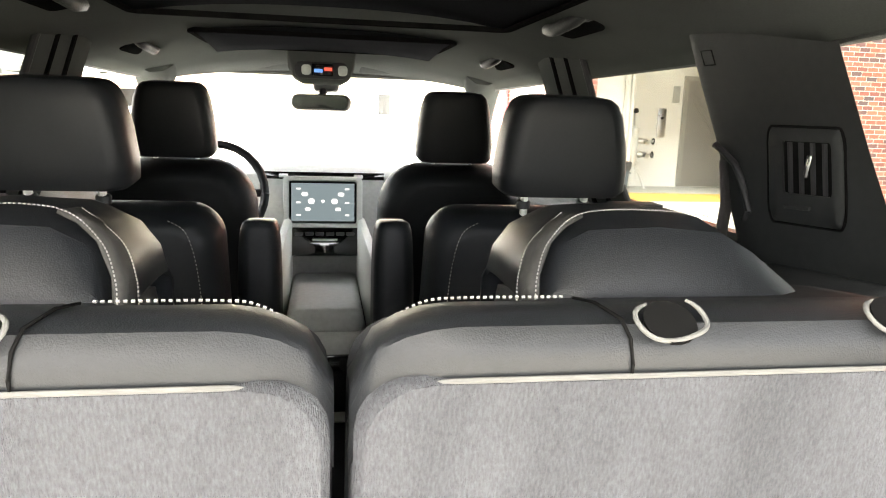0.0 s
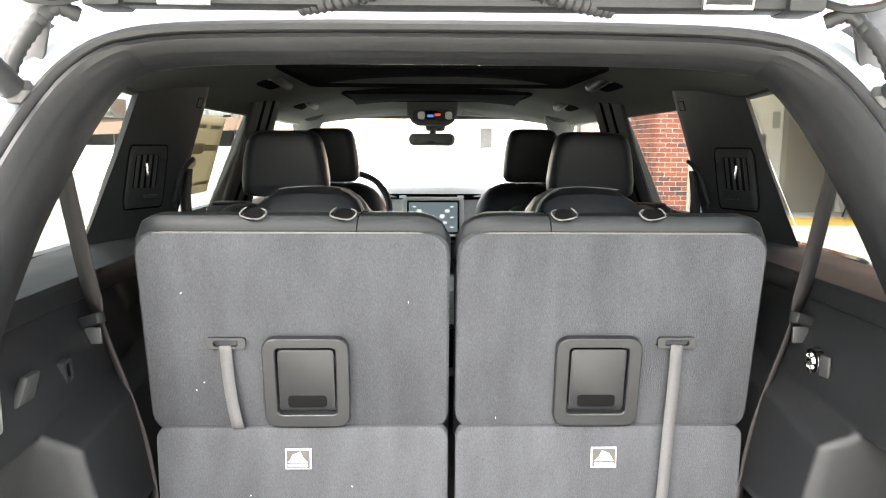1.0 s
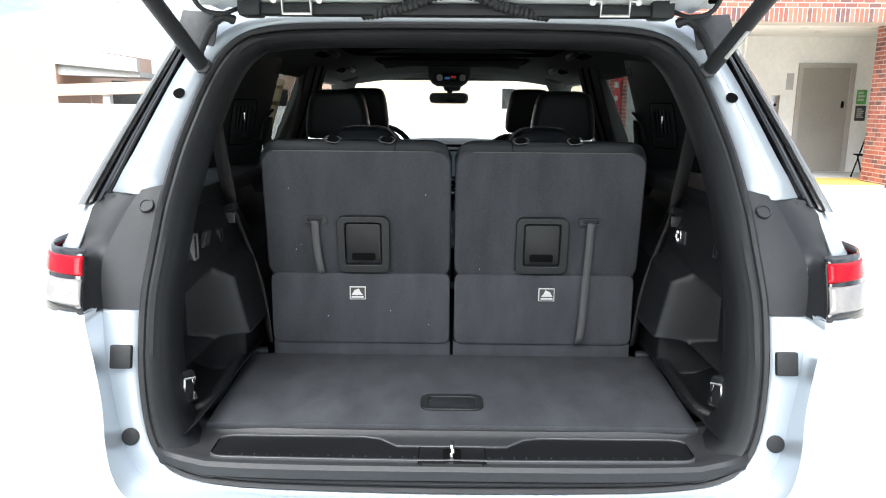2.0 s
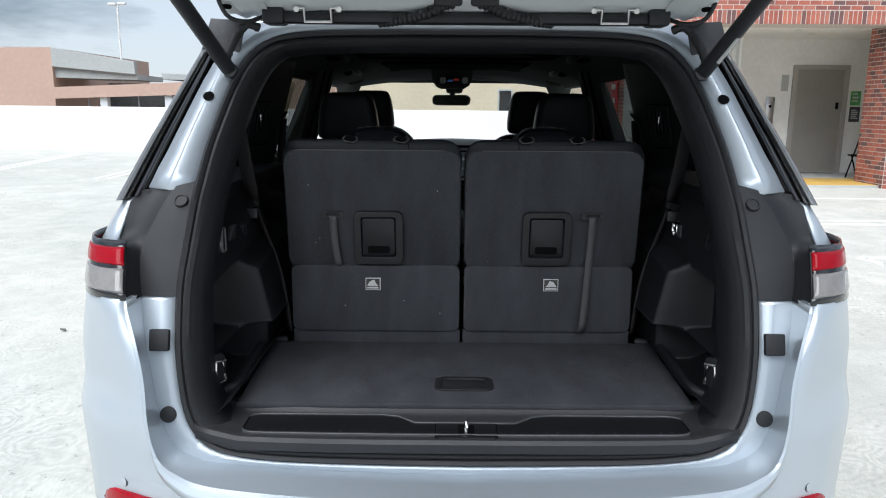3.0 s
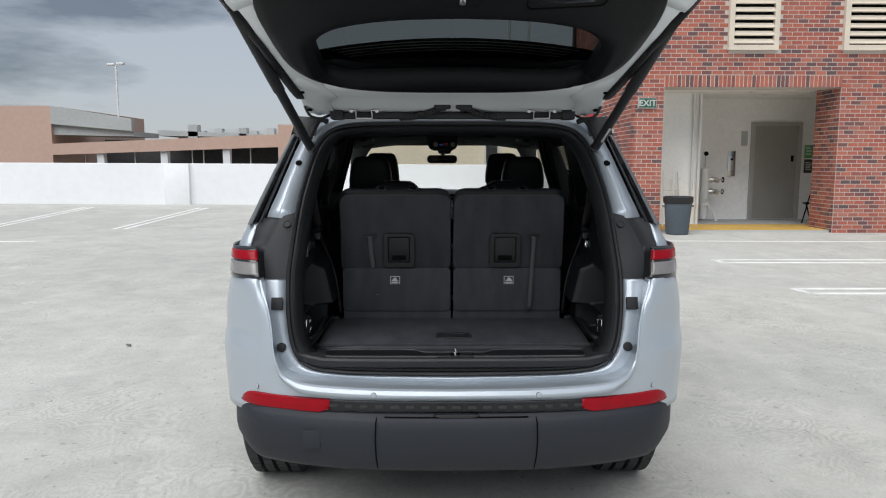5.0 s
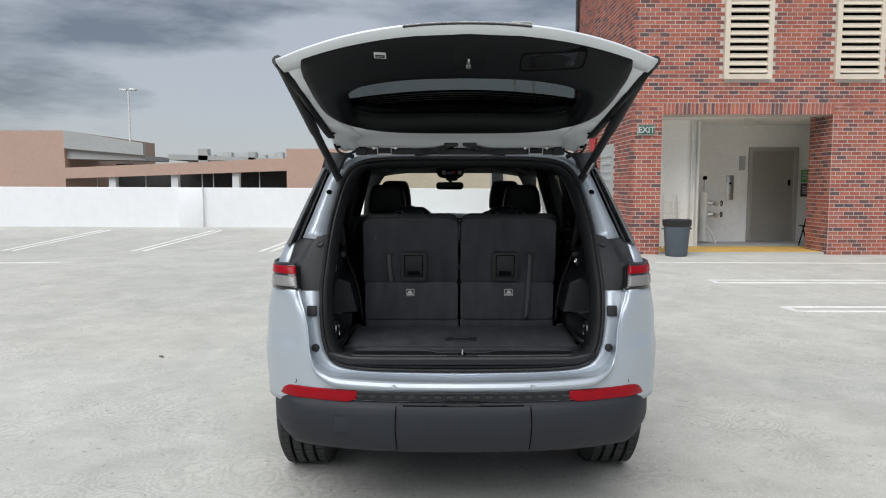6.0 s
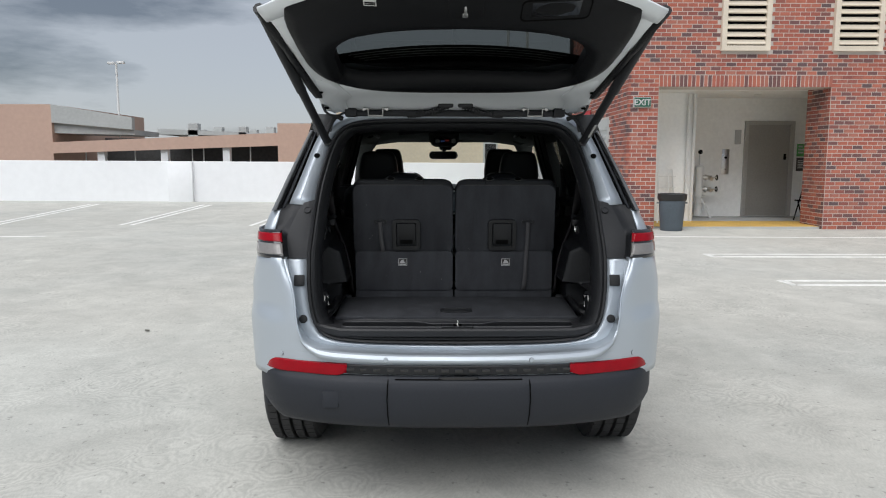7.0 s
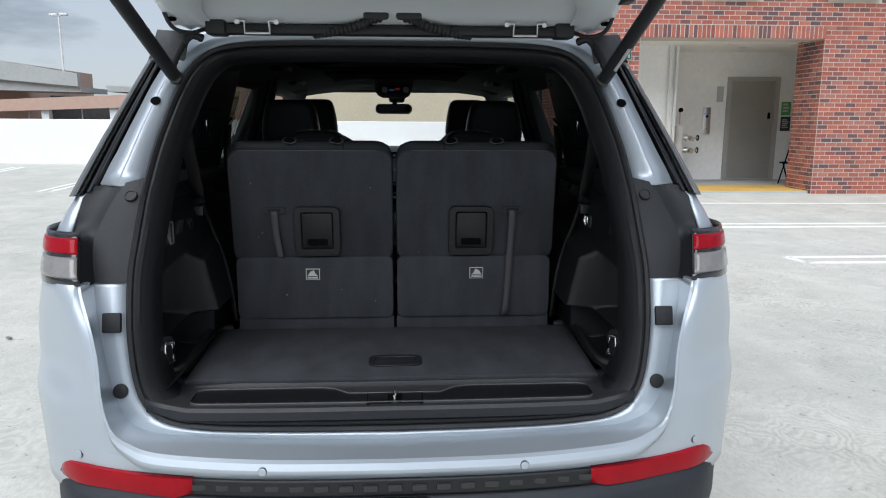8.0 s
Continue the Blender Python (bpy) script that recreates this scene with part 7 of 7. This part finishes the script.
tg = part("paper_tag", on_gate(box(-0.333, -0.290, -1.068, -1.046, -0.026, -0.018, 0.001)), M_STICKER, gate, "white printed tag")
part("text_bar", on_gate(box(-0.329, -0.294, -1.062, -1.058, -0.0275, -0.0262)), M_INK, tg, smooth=0)
part("text_bar", on_gate(box(-0.329, -0.294, -1.055, -1.052, -0.0275, -0.0262)), M_INK, tg, smooth=0)
part("edge_lamp", tube([gp(x, gate_len(x) + 0.008, 0.011) for x in np.linspace(-0.225, 0.215, 11)], 0.005, 8), M_GLOSS, gate, "black handle strip on the edge")
for s in (1, -1):
    part("frame_hole", lathe([(0, 0), (0.012, 0), (0.012, -0.004), (0, -0.004)], 16, gm @ pose(s * 0.597, -0.085, -0.002)), M_INK, gate, "round frame hole")
    part("frame_hole", lathe([(0, 0), (0.008, 0), (0.008, -0.004), (0, -0.004)], 14, gm @ pose(s * 0.590, -0.285, -0.002)), M_INK, gate, "round frame hole")
    part("clip_slot", on_gate(box(s * 0.44 - 0.016, s * 0.44 + 0.016, -0.938, -0.932, -0.021, -0.015)), M_GREY_TRIM, gate)
    br = part("hinge_bracket", tube([(s * 0.425, 0.452, 1.716), (s * 0.405, 0.452, 1.715), (s * 0.405, 0.460, 1.684), (s * 0.338, 0.460, 1.684), (s * 0.338, 0.452, 1.715), (s * 0.318, 0.452, 1.716)], 0.0045, 8), M_STEEL, gate, "bright steel hinge bracket")
    for x in (0.424, 0.318):
        part("bolt", lathe([(0.008, 0), (0.008, 0.003), (0.006, 0.004), (0, 0.004)], 6, pose(s * x, 0.4515, 1.7135, 105)), M_STEEL, br, "hinge bolt")
    # power struts
    ball, top = Vector((s * 0.592, 0.448, 1.556)), Vector((s * 0.724, -0.198, 2.002))
    d = (top - ball).normalized()
    part("side_seal", tube([gp(s * (half_t(q / gate_len(0.65)) + 0.006), q, 0.026) for q in np.linspace(0.24, 0.93, 12)], 0.020, 8), M_RUBBER, gate, "black side moulding")
    stp = part("strut", tube([ball + d * 0.02, ball + d * 0.40], 0.0185, 14), M_BLACK_PL, suv, "black powered liftgate strut")
    part("strut_rod", tube([ball + d * 0.38, top], 0.022, 14), M_BLACK_PL, stp)
    part("strut_foot", merge(lathe([(0, 0), (0.018, 0.004), (0.020, 0.02), (0.012, 0.034), (0, 0.036)], 14, Matrix.Translation(ball - Vector((s * 0.0, 0.0, 0.012)))), box(ball.x - 0.03, ball.x + 0.03, ball.y - 0.004, ball.y + 0.02, ball.z - 0.03, ball.z - 0.006, 0.006)), M_DARKMETAL, stp)
    if s > 0:
        part("text_bar", tube([ball + d * 0.07 + Vector((0.004, -0.017, -0.008)), ball + d * 0.16 + Vector((0.004, -0.017, -0.008))], 0.006, 6), M_STICKER, stp)
part("wiring_channel", merge(box(-0.50, 0.50, 0.475, 0.525, 1.684, 1.712, 0.008), box(-0.515, -0.46, 0.465, 0.53, 1.680, 1.722, 0.008), box(0.46, 0.515, 0.465, 0.53, 1.680, 1.722, 0.008)), M_BLACK_PL, gate, "black channel under the hinges")
for s in (1, -1):
    pts = spline([(s * 0.03, 0.44, 1.728), (s * 0.06, 0.445, 1.722), (s * 0.10, 0.455, 1.705), (s * 0.17, 0.48, 1.692), (s * 0.22, 0.51, 1.690)], 34)
    part("wire_loom", tube(pts, [0.011 + 0.0035 * (i % 2) for i in range(34)], 10), M_RUBBER, gate, "ribbed black wire loom")
    part("loom_boot", moved(box(-0.035, 0.035, -0.016, 0.016, -0.012, 0.012, 0.008), pose(s * 0.045, 0.44, 1.733, 10, 0, 0)), M_BLACK_PL, gate)
    part("cable", tube(spline([(s * 0.63, 0.44, 1.78), (s * 0.60, 0.45, 1.70), (s * 0.555, 0.47, 1.685), (s * 0.52, 0.50, 1.70)], 14), 0.006, 6), M_RUBBER, gate)


# ---- bricks, last ----
BL, BH, JT = 0.203, 0.0813, 0.015


def brick_mesh(name, lx, ly, lz):
    """A brick with softened edges."""
    bm = box(-lx / 2, lx / 2, -ly / 2, ly / 2, -lz / 2, lz / 2)
    me = bpy.data.meshes.new(name)
    bm.to_mesh(me)
    bm.free()
    me.materials.append(M_BRICK_ONE)
    return me


def lay(x0, x1, z0, z1, skip, near, parent, turn=None):
    """Courses in running bond: the near ones as parts, the rest as one joined part. turn maps (along, out, up) to the house."""
    mesh_full, quads, faces, count = brick_mesh("brick", BL - JT, 0.05, BH - JT), [], [], 0
    mesh_half = brick_mesh("brick_half", BL / 2 - JT, 0.05, BH - JT)
    k0, k1 = int(math.floor(z0 / BH)), int(math.ceil(z1 / BH))
    for k in range(k0, k1):
        z = (k + 0.5) * BH
        u = x0 - (BL / 2 if k % 2 else 0)
        while u < x1 - 0.02:
            a, b = max(u, x0), min(u + BL, x1)
            u += BL
            if b - a < 0.05 or any(s[0] < (a + b) / 2 < s[1] and s[2] < z < s[3] for s in skip):
                continue
            c, jut = (a + b) / 2, random.uniform(-0.002, 0.002)
            p = turn @ Vector((c, jut, z))
            half = b - a < BL * 0.75
            if near(c, z) and count < 300:
                o = bpy.data.objects.new("brick", mesh_half if half else mesh_full)
                scene.collection.objects.link(o)
                o.parent = parent
                o.matrix_local = Matrix.Translation(p) @ turn.to_3x3().to_4x4()
                count += 1
            else:
                hx, hy, hz = (b - a - JT) / 2, 0.025, (BH - JT) / 2
                i = len(quads)
                for sx, sy, sz in ((-1, -1, -1), (1, -1, -1), (1, 1, -1), (-1, 1, -1), (-1, -1, 1), (1, -1, 1), (1, 1, 1), (-1, 1, 1)):
                    quads.append(turn @ Vector((c + sx * hx, jut + sy * hy, z + sz * hz)))
                faces += [(i, i + 1, i + 5, i + 4), (i + 1, i + 2, i + 6, i + 5), (i + 3, i, i + 4, i + 7), (i + 4, i + 5, i + 6, i + 7), (i + 3, i + 2, i + 1, i)]
    me = bpy.data.meshes.new("bricks")
    me.from_pydata([tuple(q) for q in quads], [], faces)
    me.materials.append(M_BRICK)
    ob = new("brickwork", me)
    ob.parent = parent
    ob["kind"] = "stuff"
    return ob


front = Matrix.Translation((-O[0], 0.0205, 0))
gap = [(OX0, OX1, -1, LZ + 0.2), (5.58, 6.55, 3.6, 6.2), (7.81, 8.79, 3.6, 6.2)]
lay(BX0, OX0, -0.2, LZ + 0.2, [], lambda u, z: 0.1 < z < 3.1, wall_l, front)
lay(OX1, 12.9, -0.2, LZ + 0.2, [], lambda u, z: u < 9.3 and 0.1 < z < 3.0, wall_r, front)
lay(BX0, 12.9, LZ + 0.2, TOP - 0.05, gap, lambda u, z: u < 8.6 and z < 4.3, wall_u, front)
lay(FY - 0.02, 17.75, -0.2, TOP - 0.05, [(13.0, 14.2, 0, 2.4)], lambda u, z: False, wall_s, Matrix.Translation((BX0 + 0.0205 - O[0], -FY, 0)) @ Matrix(((0, -1, 0, 0), (1, 0, 0, 0), (0, 0, 1, 0), (0, 0, 0, 1))) @ Matrix.Diagonal((1, -1, 1, 1)))
lay(FY, FY + 0.90, -0.2, LZ + 0.2, [], lambda u, z: False, wall_r, Matrix.Translation((OX1 + 0.0205 - O[0], -FY, 0)) @ Matrix(((0, 1, 0, 0), (1, 0, 0, 0), (0, 0, 1, 0), (0, 0, 0, 1))))
pitch = (OX1 + 0.02 - OX0) / round((OX1 + 0.02 - OX0) / BH)
sold = brick_mesh("soldier_brick", pitch - JT, 0.05, 0.222)
lint = [o for o in brick_house.children if o.name.startswith("lintel")][0]
for i in range(round((OX1 + 0.02 - OX0) / BH)):
    o = bpy.data.objects.new("brick", sold)
    scene.collection.objects.link(o)
    o.parent = lint
    o.location = (OX0 + pitch * (i + 0.5) - O[0], 0.0205, LZ + 0.111)
